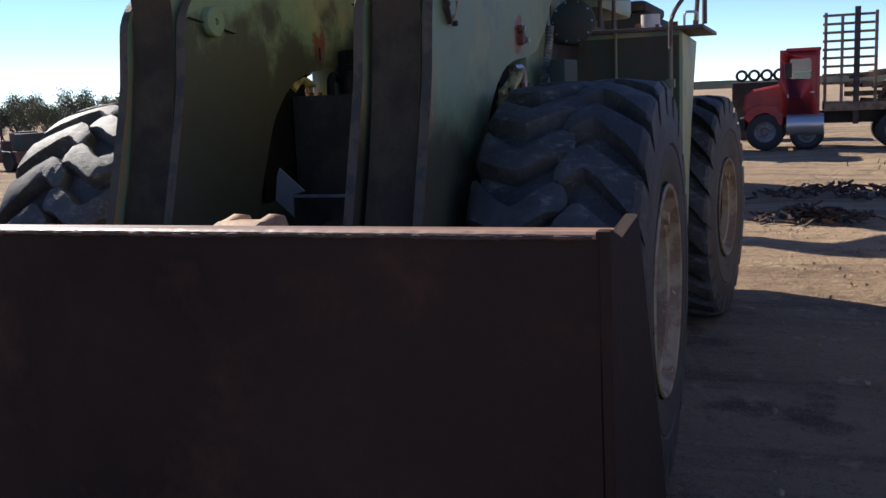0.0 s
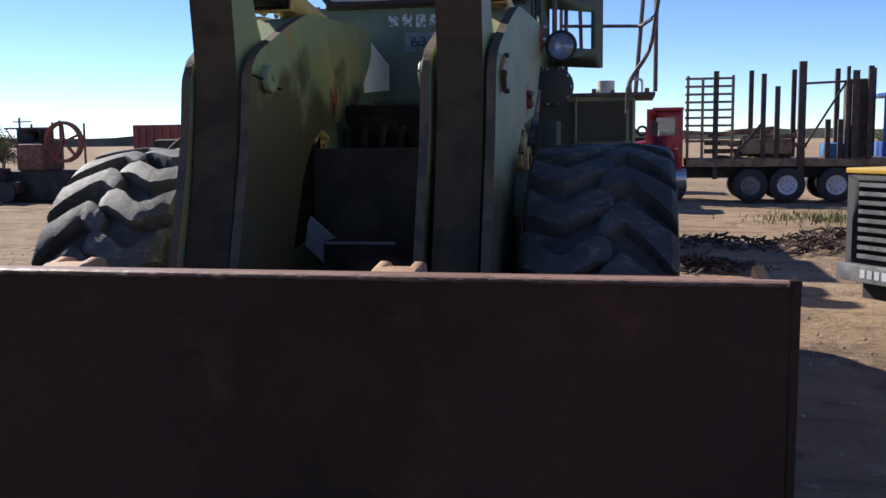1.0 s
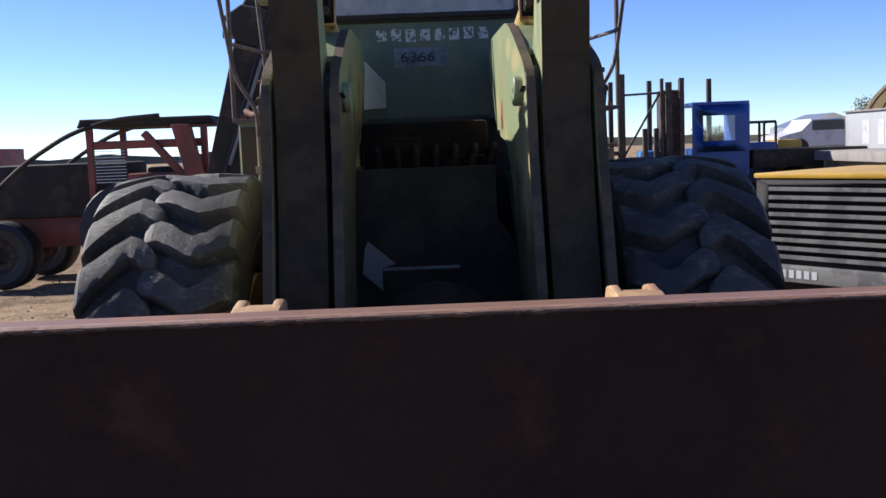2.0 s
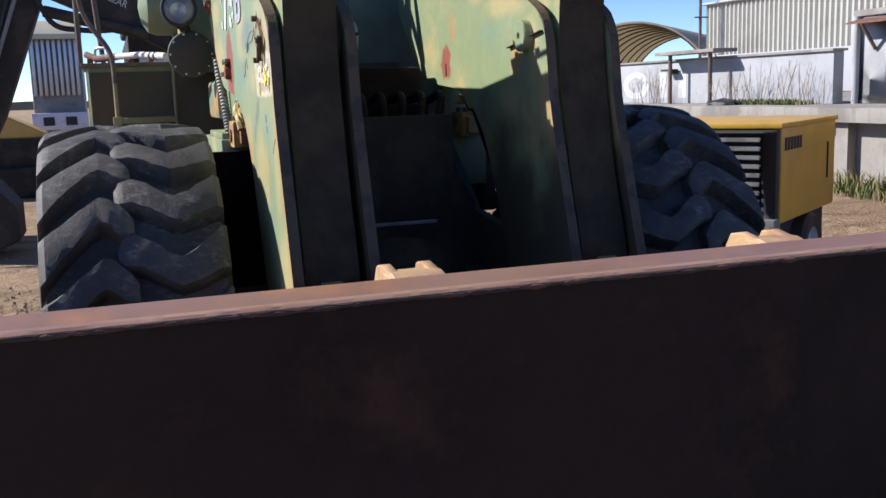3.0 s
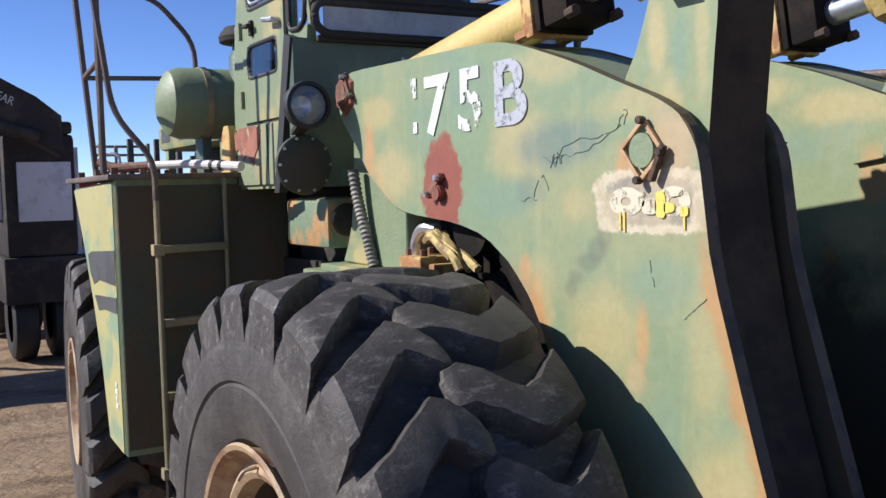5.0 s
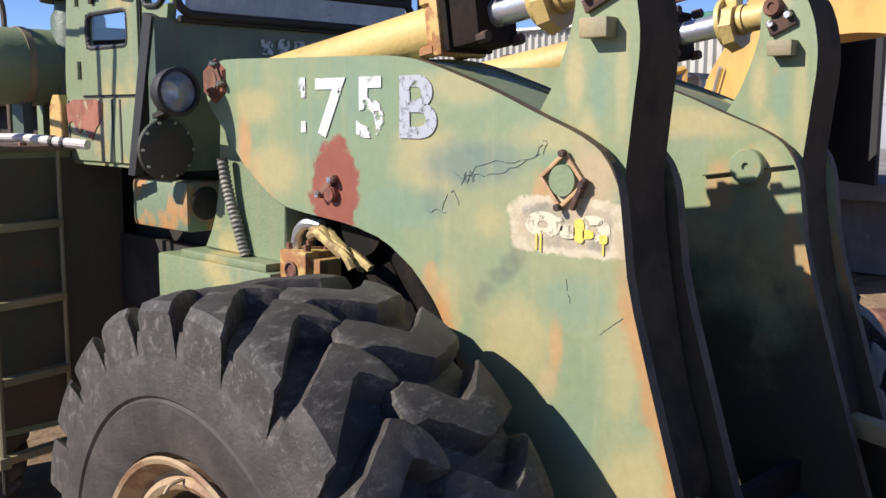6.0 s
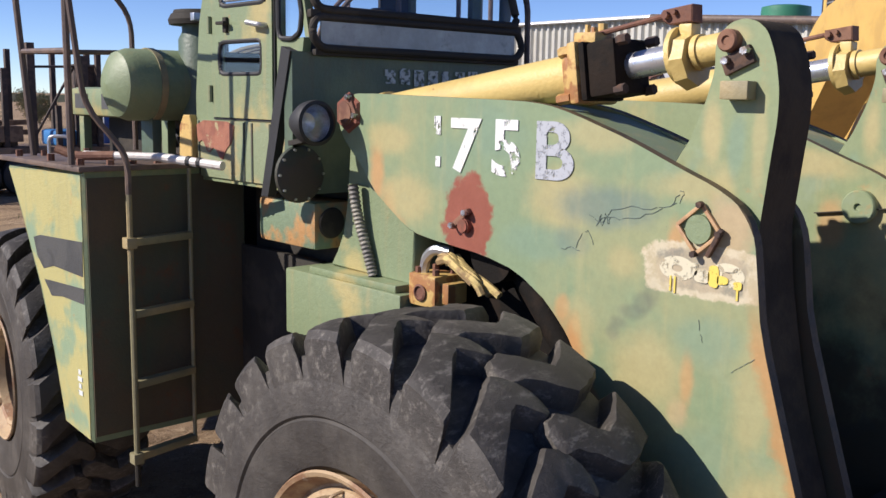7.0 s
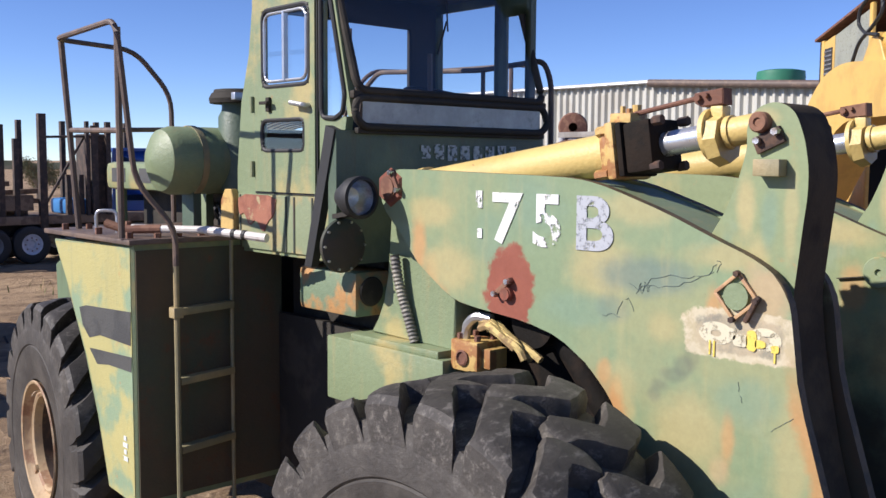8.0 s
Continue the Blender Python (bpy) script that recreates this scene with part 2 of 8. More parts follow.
    b.inputs["Strength"].default_value, b.inputs["Distance"].default_value = 0.2, 0.008
    l.new(noise_node(n, l, co, 9, 7, 0.7), b.inputs["Height"])
    l.new(b.outputs[0], p.inputs["Normal"])
    return m


def ground_material():
    """Trampled dry earth: pale dust over darker clods, faint wheel ruts, small stones."""
    m, n, l, p = nodes_of("dry_yard_dirt")
    co = mapped(n, l)
    col = mixed(n, l, ramp(n, l, noise_node(n, l, co, 0.22, 5), 0.4, 0.62), (0.46, 0.325, 0.195), (0.33, 0.228, 0.138))
    st = mapped(n, l, (0.25, 1.6, 1))
    col = mixed(n, l, ramp(n, l, noise_node(n, l, st, 0.9, 6, 0.65), 0.46, 0.66), col, (0.235, 0.16, 0.098))
    col = mixed(n, l, ramp(n, l, noise_node(n, l, co, 1.1, 8, 0.7), 0.52, 0.64), col, (0.20, 0.138, 0.09))
    col = mixed(n, l, ramp(n, l, noise_node(n, l, co, 3.2, 7, 0.7), 0.56, 0.68), col, (0.53, 0.395, 0.255))
    col = mixed(n, l, ramp(n, l, noise_node(n, l, co, 26, 6, 0.75), 0.54, 0.7), col, (0.19, 0.135, 0.09))
    col = mixed(n, l, ramp(n, l, noise_node(n, l, co, 70, 5, 0.7), 0.55, 0.68), col, (0.56, 0.44, 0.31))
    col = mixed(n, l, calc(n, l, "MULTIPLY", ramp(n, l, noise_node(n, l, co, 0.35, 8, 0.75), 0.62, 0.7), 0.5), col, (0.11, 0.125, 0.05))
    l.new(col, p.inputs["Base Color"])
    p.inputs["Roughness"].default_value = 0.95
    p.inputs["Specular IOR Level"].default_value = 0.15
    clods = noise_node(n, l, co, 3.6, 9, 0.66)
    grit = noise_node(n, l, co, 19, 8, 0.72)
    b = n.new("ShaderNodeBump")
    b.inputs["Strength"].default_value, b.inputs["Distance"].default_value = 1.0, 0.16
    l.new(calc(n, l, "ADD", clods, calc(n, l, "MULTIPLY", grit, 0.32)), b.inputs["Height"])
    l.new(b.outputs[0], p.inputs["Normal"])
    return m


def tyre_material():
    """Dark rubber, scuffed pale where the tread rolls over into the side wall."""
    m, n, l, p = nodes_of("worn_tyre_rubber")
    co = mapped(n, l)
    sep = n.new("ShaderNodeSeparateXYZ")
    l.new(co, sep.inputs[0])
    radius = calc(n, l, "SQRT", calc(n, l, "ADD", calc(n, l, "POWER", calc(n, l, "ABSOLUTE", sep.outputs["Y"]), 2.0), calc(n, l, "POWER", calc(n, l, "ABSOLUTE", sep.outputs["Z"]), 2.0)))
    col = mixed(n, l, ramp(n, l, noise_node(n, l, co, 3.0, 6, 0.7), 0.4, 0.7), (0.036, 0.031, 0.026), (0.082, 0.073, 0.061))
    shoulder = calc(n, l, "ADD", 0.14, calc(n, l, "MULTIPLY", ramp(n, l, radius, 0.64, 0.76), 1.0))
    patchy = ramp(n, l, noise_node(n, l, co, 2.3, 3), 0.36, 0.56)
    scuff = calc(n, l, "MULTIPLY", calc(n, l, "MULTIPLY", shoulder, patchy), ramp(n, l, noise_node(n, l, mapped(n, l, (0.55, 1.2, 1.2)), 24, 9, 0.8), 0.50, 0.66))
    col = mixed(n, l, calc(n, l, "MULTIPLY", scuff, 0.75), col, (0.20, 0.182, 0.155))
    col = mixed(n, l, calc(n, l, "MULTIPLY", ramp(n, l, noise_node(n, l, co, 75, 6, 0.8), 0.62, 0.74), 0.5), col, (0.13, 0.12, 0.108))
    l.new(col, p.inputs["Base Color"])
    p.inputs["Roughness"].default_value = 0.62
    b = n.new("ShaderNodeBump")
    b.inputs["Strength"].default_value, b.inputs["Distance"].default_value = 0.45, 0.012
    l.new(noise_node(n, l, co, 45, 8, 0.75), b.inputs["Height"])
    l.new(b.outputs[0], p.inputs["Normal"])
    return m


def glass_material(name, tint=(0.97, 0.985, 0.985), rough=0.02, gloss=1.0):
    """A thin pane: clear, with a reflection that grows at a slant."""
    m, n, l, p = nodes_of(name)
    t = n.new("ShaderNodeBsdfTransparent")
    t.inputs[0].default_value = (*tint, 1)
    g = n.new("ShaderNodeBsdfGlossy")
    g.inputs["Roughness"].default_value = rough
    lw = n.new("ShaderNodeLayerWeight")
    lw.inputs["Blend"].default_value = 0.5
    slant = calc(n, l, "ADD", calc(n, l, "MULTIPLY", calc(n, l, "POWER", lw.outputs["Facing"], 4.0), 0.5), 0.05)
    x = n.new("ShaderNodeMixShader")
    l.new(calc(n, l, "MULTIPLY", slant, gloss), x.inputs[0])
    l.new(t.outputs[0], x.inputs[1])
    l.new(g.outputs[0], x.inputs[2])
    l.new(x.outputs[0], n["Material Output"].inputs["Surface"])
    return m


def worn_decal(name, colour, cut=0.52, scale=30, soft=0.06):
    """Old paint with gaps where it has flaked off."""
    m, n, l, p = nodes_of(name)
    co = mapped(n, l)
    p.inputs["Base Color"].default_value = (*colour, 1)
    p.inputs["Roughness"].default_value = 0.7
    t = n.new("ShaderNodeBsdfTransparent")
    x = n.new("ShaderNodeMixShader")
    l.new(ramp(n, l, noise_node(n, l, co, scale, 6, 0.7), cut, cut + soft), x.inputs[0])
    l.new(p.outputs[0], x.inputs[1])
    l.new(t.outputs[0], x.inputs[2])
    l.new(x.outputs[0], n["Material Output"].inputs["Surface"])
    return m


M_ARM = arm_paint()
M_GROUND = ground_material()
M_TYRE = tyre_material()
M_CAMO = surface("faded_camouflage_body", (0.15, 0.21, 0.12), (0.34, 0.30, 0.14), 1.7, (0.5, 0.62), (0.30, 0.13, 0.05), 5, (0.66, 0.74), rough=0.5, fine=0.2, streak=0.35)
# darker green with the shade of the unlit sides put in
M_GREEN = surface("shade_toned_green", (0.075, 0.112, 0.075), (0.125, 0.16, 0.095), 2.2, (0.45, 0.65), (0.14, 0.07, 0.03), 6, (0.68, 0.75), rough=0.5, fine=0.2, streak=0.3, streak_colour=(0.12, 0.07, 0.03))
M_PALEGREEN = surface("pale_green_paint", (0.20, 0.25, 0.135), (0.38, 0.325, 0.14), 2.3, (0.52, 0.66), (0.38, 0.17, 0.07), 7, (0.66, 0.74), rough=0.5, fine=0.18, streak=0.3, streak_colour=(0.4, 0.3, 0.14))
M_BLACKMETAL = surface("black_steel", (0.036, 0.032, 0.026), (0.06, 0.05, 0.038), 3, rough=0.75, spec=0.25, fine=0.3)
# near-black for greasy parts, and for shade painted into recesses
M_NEARBLACK = surface("black_grease_and_shade", (0.010, 0.0085, 0.007), (0.02, 0.014, 0.010), 6, rough=0.8, spec=0.15, fine=0.3)
M_SLOT = surface("slot_black_steel", (0.024, 0.023, 0.021), (0.04, 0.034, 0.028), 5, rough=0.85, spec=0.2, fine=0.3)
M_DARKFRAME = surface("dark_green_steel", (0.045, 0.057, 0.04), (0.07, 0.055, 0.038), 3, rough=0.7, fine=0.3)
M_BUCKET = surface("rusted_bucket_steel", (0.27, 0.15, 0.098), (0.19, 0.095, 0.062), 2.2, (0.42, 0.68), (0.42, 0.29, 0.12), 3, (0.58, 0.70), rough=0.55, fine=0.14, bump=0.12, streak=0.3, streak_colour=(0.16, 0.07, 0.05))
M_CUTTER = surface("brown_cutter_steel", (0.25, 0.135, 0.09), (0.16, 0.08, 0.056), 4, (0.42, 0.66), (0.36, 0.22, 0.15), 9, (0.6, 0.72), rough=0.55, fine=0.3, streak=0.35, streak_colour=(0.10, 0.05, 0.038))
M_SHELF = surface("orange_stained_shelf_steel", (0.25, 0.14, 0.095), (0.20, 0.11, 0.075), 1.7, (0.4, 0.66), (0.36, 0.165, 0.066), 1.6, (0.47, 0.68), rough=0.5, fine=0.09, bump=0.05, bump_scale=30)
M_LIP = surface("pale_worn_lip_steel", (0.31, 0.18, 0.118), (0.24, 0.13, 0.083), 4, (0.4, 0.68), (0.30, 0.19, 0.115), 14, (0.56, 0.7), rough=0.5, fine=0.1, bump=0.08)
# rust of the bucket's unlit faces, their shade put into the colour
M_BUCKETFRONT = surface("shade_dark_rust", (0.036, 0.022, 0.0165), (0.022, 0.0145, 0.0115), 1.3, (0.4, 0.65), (0.065, 0.033, 0.021), 2.6, (0.5, 0.72), spec=0.12, rough=0.8, fine=0.25, streak=0.4, streak_colour=(0.035, 0.022, 0.02))
M_WORNEDGE = surface("bright_worn_edge", (0.38, 0.22, 0.155), (0.30, 0.165, 0.12), 18, (0.45, 0.55), rough=0.45, metal=0.2, fine=0.3)
M_YELLOW = surface("faded_yellow_paint", (0.62, 0.46, 0.16), (0.52, 0.38, 0.13), 3, (0.45, 0.65), (0.30, 0.15, 0.06), 11, (0.69, 0.74), rough=0.45, fine=0.12)
M_YELLOWRUST = surface("rusty_yellow_paint", (0.55, 0.37, 0.12), (0.33, 0.15, 0.05), 9, (0.48, 0.56), rough=0.6, fine=0.25)
# olive with rust, darkened because the tank front lies in shade
M_TANKFRONT = surface("shade_toned_olive", (0.062, 0.076, 0.046), (0.094, 0.068, 0.038), 1.1, (0.38, 0.6), (0.13, 0.052, 0.022), 3.5, (0.56, 0.72), rough=0.75, fine=0.25, streak=0.4, streak_colour=(0.09, 0.05, 0.025))
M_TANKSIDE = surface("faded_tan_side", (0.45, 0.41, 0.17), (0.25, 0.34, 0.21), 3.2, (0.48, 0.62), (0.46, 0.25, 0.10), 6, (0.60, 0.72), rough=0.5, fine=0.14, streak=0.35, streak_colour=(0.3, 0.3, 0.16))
M_HUB = surface("chipped_hub_paint", (0.36, 0.36, 0.22), (0.24, 0.27, 0.16), 8, (0.45, 0.6), (0.33, 0.06, 0.045), 11, (0.56, 0.62), rough=0.55, fine=0.2)
M_RUST = surface("brown_rust", (0.15, 0.065, 0.04), (0.22, 0.11, 0.065), 8, rough=0.8, fine=0.35)
M_DARKSCRAP = surface("dark_scrap_rust", (0.05, 0.032, 0.025), (0.10, 0.055, 0.035), 12, rough=0.85, fine=0.35)
M_REDRUST = surface("red_primer_rust", (0.24, 0.07, 0.04), (0.17, 0.06, 0.035), 8, rough=0.7, fine=0.3)
M_CHROME = surface("chrome_rod", (0.62, 0.63, 0.65), rough=0.3, metal=0.75, fine=0.08, bump=0.05)
M_BOLT = surface("zinc_bolt", (0.5, 0.5, 0.5), (0.25, 0.2, 0.16), 25, rough=0.35, metal=0.9, fine=0.15)
M_RUBBER = surface("black_rubber_seal", (0.02, 0.02, 0.02), rough=0.6, fine=0.3, bump=0.1)
M_ALU = surface("aluminium_frame", (0.55, 0.56, 0.57), rough=0.35, metal=0.8, fine=0.1)
M_RAIL = surface("rusty_brown_tube", (0.11, 0.078, 0.062), (0.16, 0.11, 0.08), 7, rough=0.6, fine=0.3)
# dark grey of the tank's painted shadow bands and the hood's marks
M_STRIPE = surface("dark_grey_shade_and_marks", (0.075, 0.075, 0.07), (0.055, 0.056, 0.054), 6, rough=0.6, fine=0.25)
M_LADDER = surface("worn_green_tube", (0.24, 0.215, 0.12), (0.36, 0.28, 0.14), 1.6, rough=0.55, fine=0.25)
M_WHITEPIPE = surface("white_plastic_pipe", (0.66, 0.62, 0.56), (0.34, 0.24, 0.19), 5, (0.54, 0.7), rough=0.4, fine=0.08)
M_RIM = surface("tan_wheel_rim", (0.42, 0.30, 0.17), (0.27, 0.15, 0.08), 7, (0.45, 0.6), (0.5, 0.45, 0.35), 14, (0.6, 0.7), rough=0.6, fine=0.25)
M_WORNRUBBER = surface("grey_hose", (0.16, 0.15, 0.13), (0.3, 0.28, 0.22), 12, rough=0.6, fine=0.2)
M_DARKPOST = surface("dark_weathered_post", (0.05, 0.037, 0.03), (0.09, 0.06, 0.045), 6, rough=0.8, fine=0.3)
M_RAG = surface("yellow_strap_cloth", (0.55, 0.42, 0.16), (0.3, 0.2, 0.09), 10, rough=0.9, fine=0.3)
M_GLASS = glass_material("window_glass")
M_LAMPGLASS = glass_material("lamp_glass", (0.95, 0.97, 1.0), 0.05)
M_DUSTYPANE = surface("dusty_sheen_glass", (0.30, 0.30, 0.28), (0.42, 0.42, 0.39), 3, (0.4, 0.65), (0.2, 0.2, 0.19), 9, (0.55, 0.7), rough=0.2, fine=0.25, bump=0.05)
M_CASTING = surface("rusty_green_casting", (0.17, 0.23, 0.14), (0.44, 0.24, 0.09), 4.5, (0.46, 0.58), (0.10, 0.07, 0.045), 9, (0.6, 0.7), rough=0.6, fine=0.25)
M_DARKGLASS = surface("dark_tinted_glass", (0.03, 0.04, 0.05), rough=0.05, fine=0.02, bump=0.0)
M_MIRROR = surface("lamp_reflector", (0.55, 0.57, 0.6), (0.4, 0.4, 0.4), 20, rough=0.42, metal=0.9, fine=0.03, bump=0.0)
M_SEAT = surface("dark_cab_lining", (0.03, 0.03, 0.032), rough=0.8, fine=0.3)
M_WHITELETTER = worn_decal("worn_white_stencil", (0.70, 0.71, 0.66), 0.57, 24)
M_WORNFIVE = worn_decal("half_gone_stencil", (0.76, 0.76, 0.74), 0.5, 13)
M_GREYLETTER = worn_decal("worn_grey_stencil", (0.40, 0.42, 0.45), 0.5, 34, 0.14)
M_FADEDLETTER = worn_decal("faded_white_lettering", (0.62, 0.65, 0.62), 0.55, 40)
M_TAGCREAM = worn_decal("sprayed_cream_marks", (0.60, 0.55, 0.39), 0.5, 26, 0.14)
M_ONE = worn_decal("nearly_gone_white", (0.75, 0.75, 0.73), 0.52, 22)
M_TAGYELLOW = worn_decal("sprayed_yellow_marks", (0.72, 0.56, 0.10), 0.54, 24, 0.1)
M_FLEET = worn_decal("fleet_number_dark", (0.025, 0.035, 0.05), 0.9, 40)
M_LUG = surface("tan_rusty_lug", (0.48, 0.30, 0.15), (0.38, 0.22, 0.115), 6, rough=0.6, fine=0.2)
M_TWIG = surface("dry_twigs", (0.30, 0.23, 0.16), rough=0.9, fine=0.2, bump=0)
M_SCRAWL = worn_decal("dark_scratch_marks", (0.10, 0.135, 0.12), 0.5, 34, 0.12)
M_CONCRETE = surface("weathered_concrete", (0.30, 0.28, 0.25), (0.20, 0.185, 0.165), 1.2, (0.4, 0.65), (0.38, 0.36, 0.33), 4, rough=0.9, fine=0.2, streak=0.4, streak_colour=(0.12, 0.11, 0.1))
M_WHITEWALL = surface("peeling_white_wall", (0.38, 0.39, 0.41), (0.31, 0.315, 0.32), 0.8, (0.45, 0.65), (0.27, 0.26, 0.25), 3, (0.60, 0.70), rough=0.8, fine=0.12, streak=0.35, streak_colour=(0.33, 0.32, 0.3))
M_CORRUGATED = surface("cream_corrugated_steel", (0.47, 0.46, 0.40), (0.42, 0.40, 0.34), 0.5, rough=0.45, metal=0.1, fine=0.08, streak=0.3, streak_colour=(0.36, 0.31, 0.24))
M_COMPYELLOW = surface("compressor_yellow", (0.60, 0.36, 0.045), (0.53, 0.31, 0.04), 2, rough=0.4, fine=0.08, streak=0.2, streak_colour=(0.35, 0.22, 0.05))
M_GRILLE = surface("grey_grille_metal", (0.20, 0.20, 0.195), (0.13, 0.13, 0.13), 4, rough=0.45, fine=0.12)
M_GRILLEDARK = surface("dark_grille_back", (0.03, 0.03, 0.032), rough=0.8, fine=0.2)
M_TRUCKRED = surface("truck_red_paint", (0.38, 0.035, 0.03), (0.30, 0.03, 0.028), 2, rough=0.3, fine=0.1)
M_TRACTORRED = surface("faded_tractor_red", (0.30, 0.07, 0.045), (0.20, 0.06, 0.04), 3, (0.45, 0.6), rough=0.55, fine=0.2)
M_BLUE = surface("truck_blue_paint", (0.03, 0.09, 0.32), rough=0.35, fine=0.1)
M_WHITEPAINT = surface("white_vehicle_paint", (0.62, 0.63, 0.66), (0.5, 0.5, 0.52), 3, rough=0.4, fine=0.08)
M_CABPANE = surface("dusty_olive_pane", (0.30, 0.30, 0.22), (0.25, 0.25, 0.19), 2, rough=0.3, fine=0.12)
M_TIMBER = surface("old_timber", (0.24, 0.165, 0.105), (0.15, 0.10, 0.065), 5, rough=0.85, fine=0.35)
M_EXYELLOW = surface("excavator_yellow", (0.63, 0.40, 0.10), (0.53, 0.33, 0.085), 2.5, (0.45, 0.65), (0.33, 0.17, 0.06), 9, (0.68, 0.74), rough=0.45, fine=0.12)
M_TRACK = surface("rusty_track_steel", (0.26, 0.12, 0.075), (0.33, 0.19, 0.12), 9, rough=0.7, fine=0.3, spread=0.3)
M_SHELTER = surface("cream_shelter_fabric", (0.62, 0.58, 0.46), (0.52, 0.48, 0.38), 1.2, rough=0.7, fine=0.08)
tl = M_SHELTER.node_tree.nodes.new("ShaderNodeBsdfTranslucent")
tl.inputs[0].default_value = (0.62, 0.56, 0.42, 1)
ml = M_SHELTER.node_tree.nodes.new("ShaderNodeMixShader")
ml.inputs[0].default_value = 0.45
for a, b in ((M_SHELTER.node_tree.nodes["Principled BSDF"].outputs[0], ml.inputs[1]), (tl.outputs[0], ml.inputs[2]), (ml.outputs[0], M_SHELTER.node_tree.nodes["Material Output"].inputs["Surface"])):
    M_SHELTER.node_tree.links.new(a, b)
M_LEAF = surface("dry_gum_leaves", (0.12, 0.13, 0.06), (0.19, 0.15, 0.07), 1.2, rough=0.7, fine=0.35, bump=0)
M_BARK = surface("grey_bark", (0.17, 0.14, 0.11), rough=0.9, fine=0.3)
M_GRASS = surface("weedy_grass", (0.11, 0.14, 0.04), (0.28, 0.22, 0.10), 3, rough=0.9, fine=0.3, bump=0)
M_STONE = surface("yard_stones", (0.42, 0.33, 0.23), (0.30, 0.23, 0.16), 5, rough=0.95, fine=0.3)
M_GREENTANK = surface("green_plastic_tank", (0.03, 0.16, 0.09), rough=0.5, fine=0.1)
M_HILLS = surface("distant_scrub", (0.09, 0.095, 0.06), (0.14, 0.12, 0.08), 0.1, rough=1.0, fine=0.3, bump=0)


# ---- mesh tools ----
def part(name, bm, material, parent=None, label="", smooth=True):
    """One mesh object from bm, under parent."""
    bmesh.ops.recalc_face_normals(bm, faces=bm.faces[:])
    if smooth:
        for f in bm.faces:
            f.smooth = True
        for e in bm.edges:
            if len(e.link_faces) == 2 and e.calc_face_angle(0) > 0.6:
                e.smooth = False
    me = bpy.data.meshes.new(name)
    bm.to_mesh(me)
    bm.free()
    me.materials.append(material)
    ob = new(name, me)
    if parent:
        ob.parent = parent
    return tagged(ob, label)


def thing(name, at, label, category, group="", turn=0, kind=""):
    ob = new(name)
    ob.empty_display_size = 0.2
    ob.matrix_world = pose(*at, 0, 0, turn)
    return tagged(ob, label, category, group, kind)


def box(bm, x0, x1, y0, y1, z0, z1, bev=0.0, m=None):
    g = bmesh.ops.create_cube(bm, size=1, matrix=Matrix.Translation(((x0 + x1) / 2, (y0 + y1) / 2, (z0 + z1) / 2)) @ Matrix.Diagonal((abs(x1 - x0), abs(y1 - y0), abs(z1 - z0), 1)))
    if m:
        bmesh.ops.transform(bm, matrix=m, verts=g["verts"])
    if bev:
        ed = list({e for v in g["verts"] for e in v.link_edges})
        bmesh.ops.bevel(bm, geom=ed, offset=bev, segments=2, profile=0.6, affect="EDGES")
    return bm


def B(*a, **k):
    return box(bmesh.new(), *a, **k)


def along(p, q):
    d = Vector(q) - Vector(p)
    return Matrix.Translation((Vector(p) + Vector(q)) / 2) @ d.to_track_quat("Z", "Y").to_matrix().to_4x4(), d.length


def cyl(bm, p, q, r, n=16, r2=None):
    m, h = along(p, q)
    bmesh.ops.create_cone(bm, cap_ends=True, segments=n, radius1=r, radius2=r if r2 is None else r2, depth=h, matrix=m)
    return bm


def C(*a, **k):
    return cyl(bmesh.new(), *a, **k)


def bar(bm, p, q, w, h, bev=0.0, up=(0, 0, 1)):
    """A rectangular bar from p to q."""
    d = (Vector(q) - Vector(p))
    z = d.normalized()
    x = z.cross(Vector(up))
    x = x.normalized() if x.length > 1e-4 else Vector((1, 0, 0))
    y = z.cross(x)
    m = Matrix((x, y, z)).transposed().to_4x4()
    m.translation = (Vector(p) + Vector(q)) / 2
    return box(bm, -w / 2, w / 2, -h / 2, h / 2, -d.length / 2, d.length / 2, bev, m)


def tube(bm, pts, r, n=8, round_at=0.0):
    """A round tube along a line of points, its corners rounded."""
    pts = [Vector(p) for p in pts]
    line = [pts[0]]
    for a, b, c in zip(pts, pts[1:], pts[2:]):
        k = min(round_at, (a - b).length * 0.45, (c - b).length * 0.45)
        if k > 0:
            for s in (0, 0.25, 0.5, 0.75, 1):
                u, w = b + (a - b).normalized() * k, b + (c - b).normalized() * k
                line.append((1 - s) ** 2 * u + 2 * s * (1 - s) * b + s * s * w)
        else:
            line.append(b)
    line.append(pts[-1])
    rings = []
    ref = Vector((0.13, 0.27, 0.95))
    for i, p in enumerate(line):
        d = (line[min(i + 1, len(line) - 1)] - line[max(i - 1, 0)]).normalized()
        x = d.cross(ref).normalized()
        y = d.cross(x)
        rings.append([bm.verts.new(p + r * (math.cos(2 * math.pi * k / n) * x + math.sin(2 * math.pi * k / n) * y)) for k in range(n)])
    for a, b in zip(rings, rings[1:]):
        for k in range(n):
            bm.faces.new((a[k], a[(k + 1) % n], b[(k + 1) % n], b[k]))
    bm.faces.new(rings[0])
    bm.faces.new(rings[-1][::-1])
    return bm


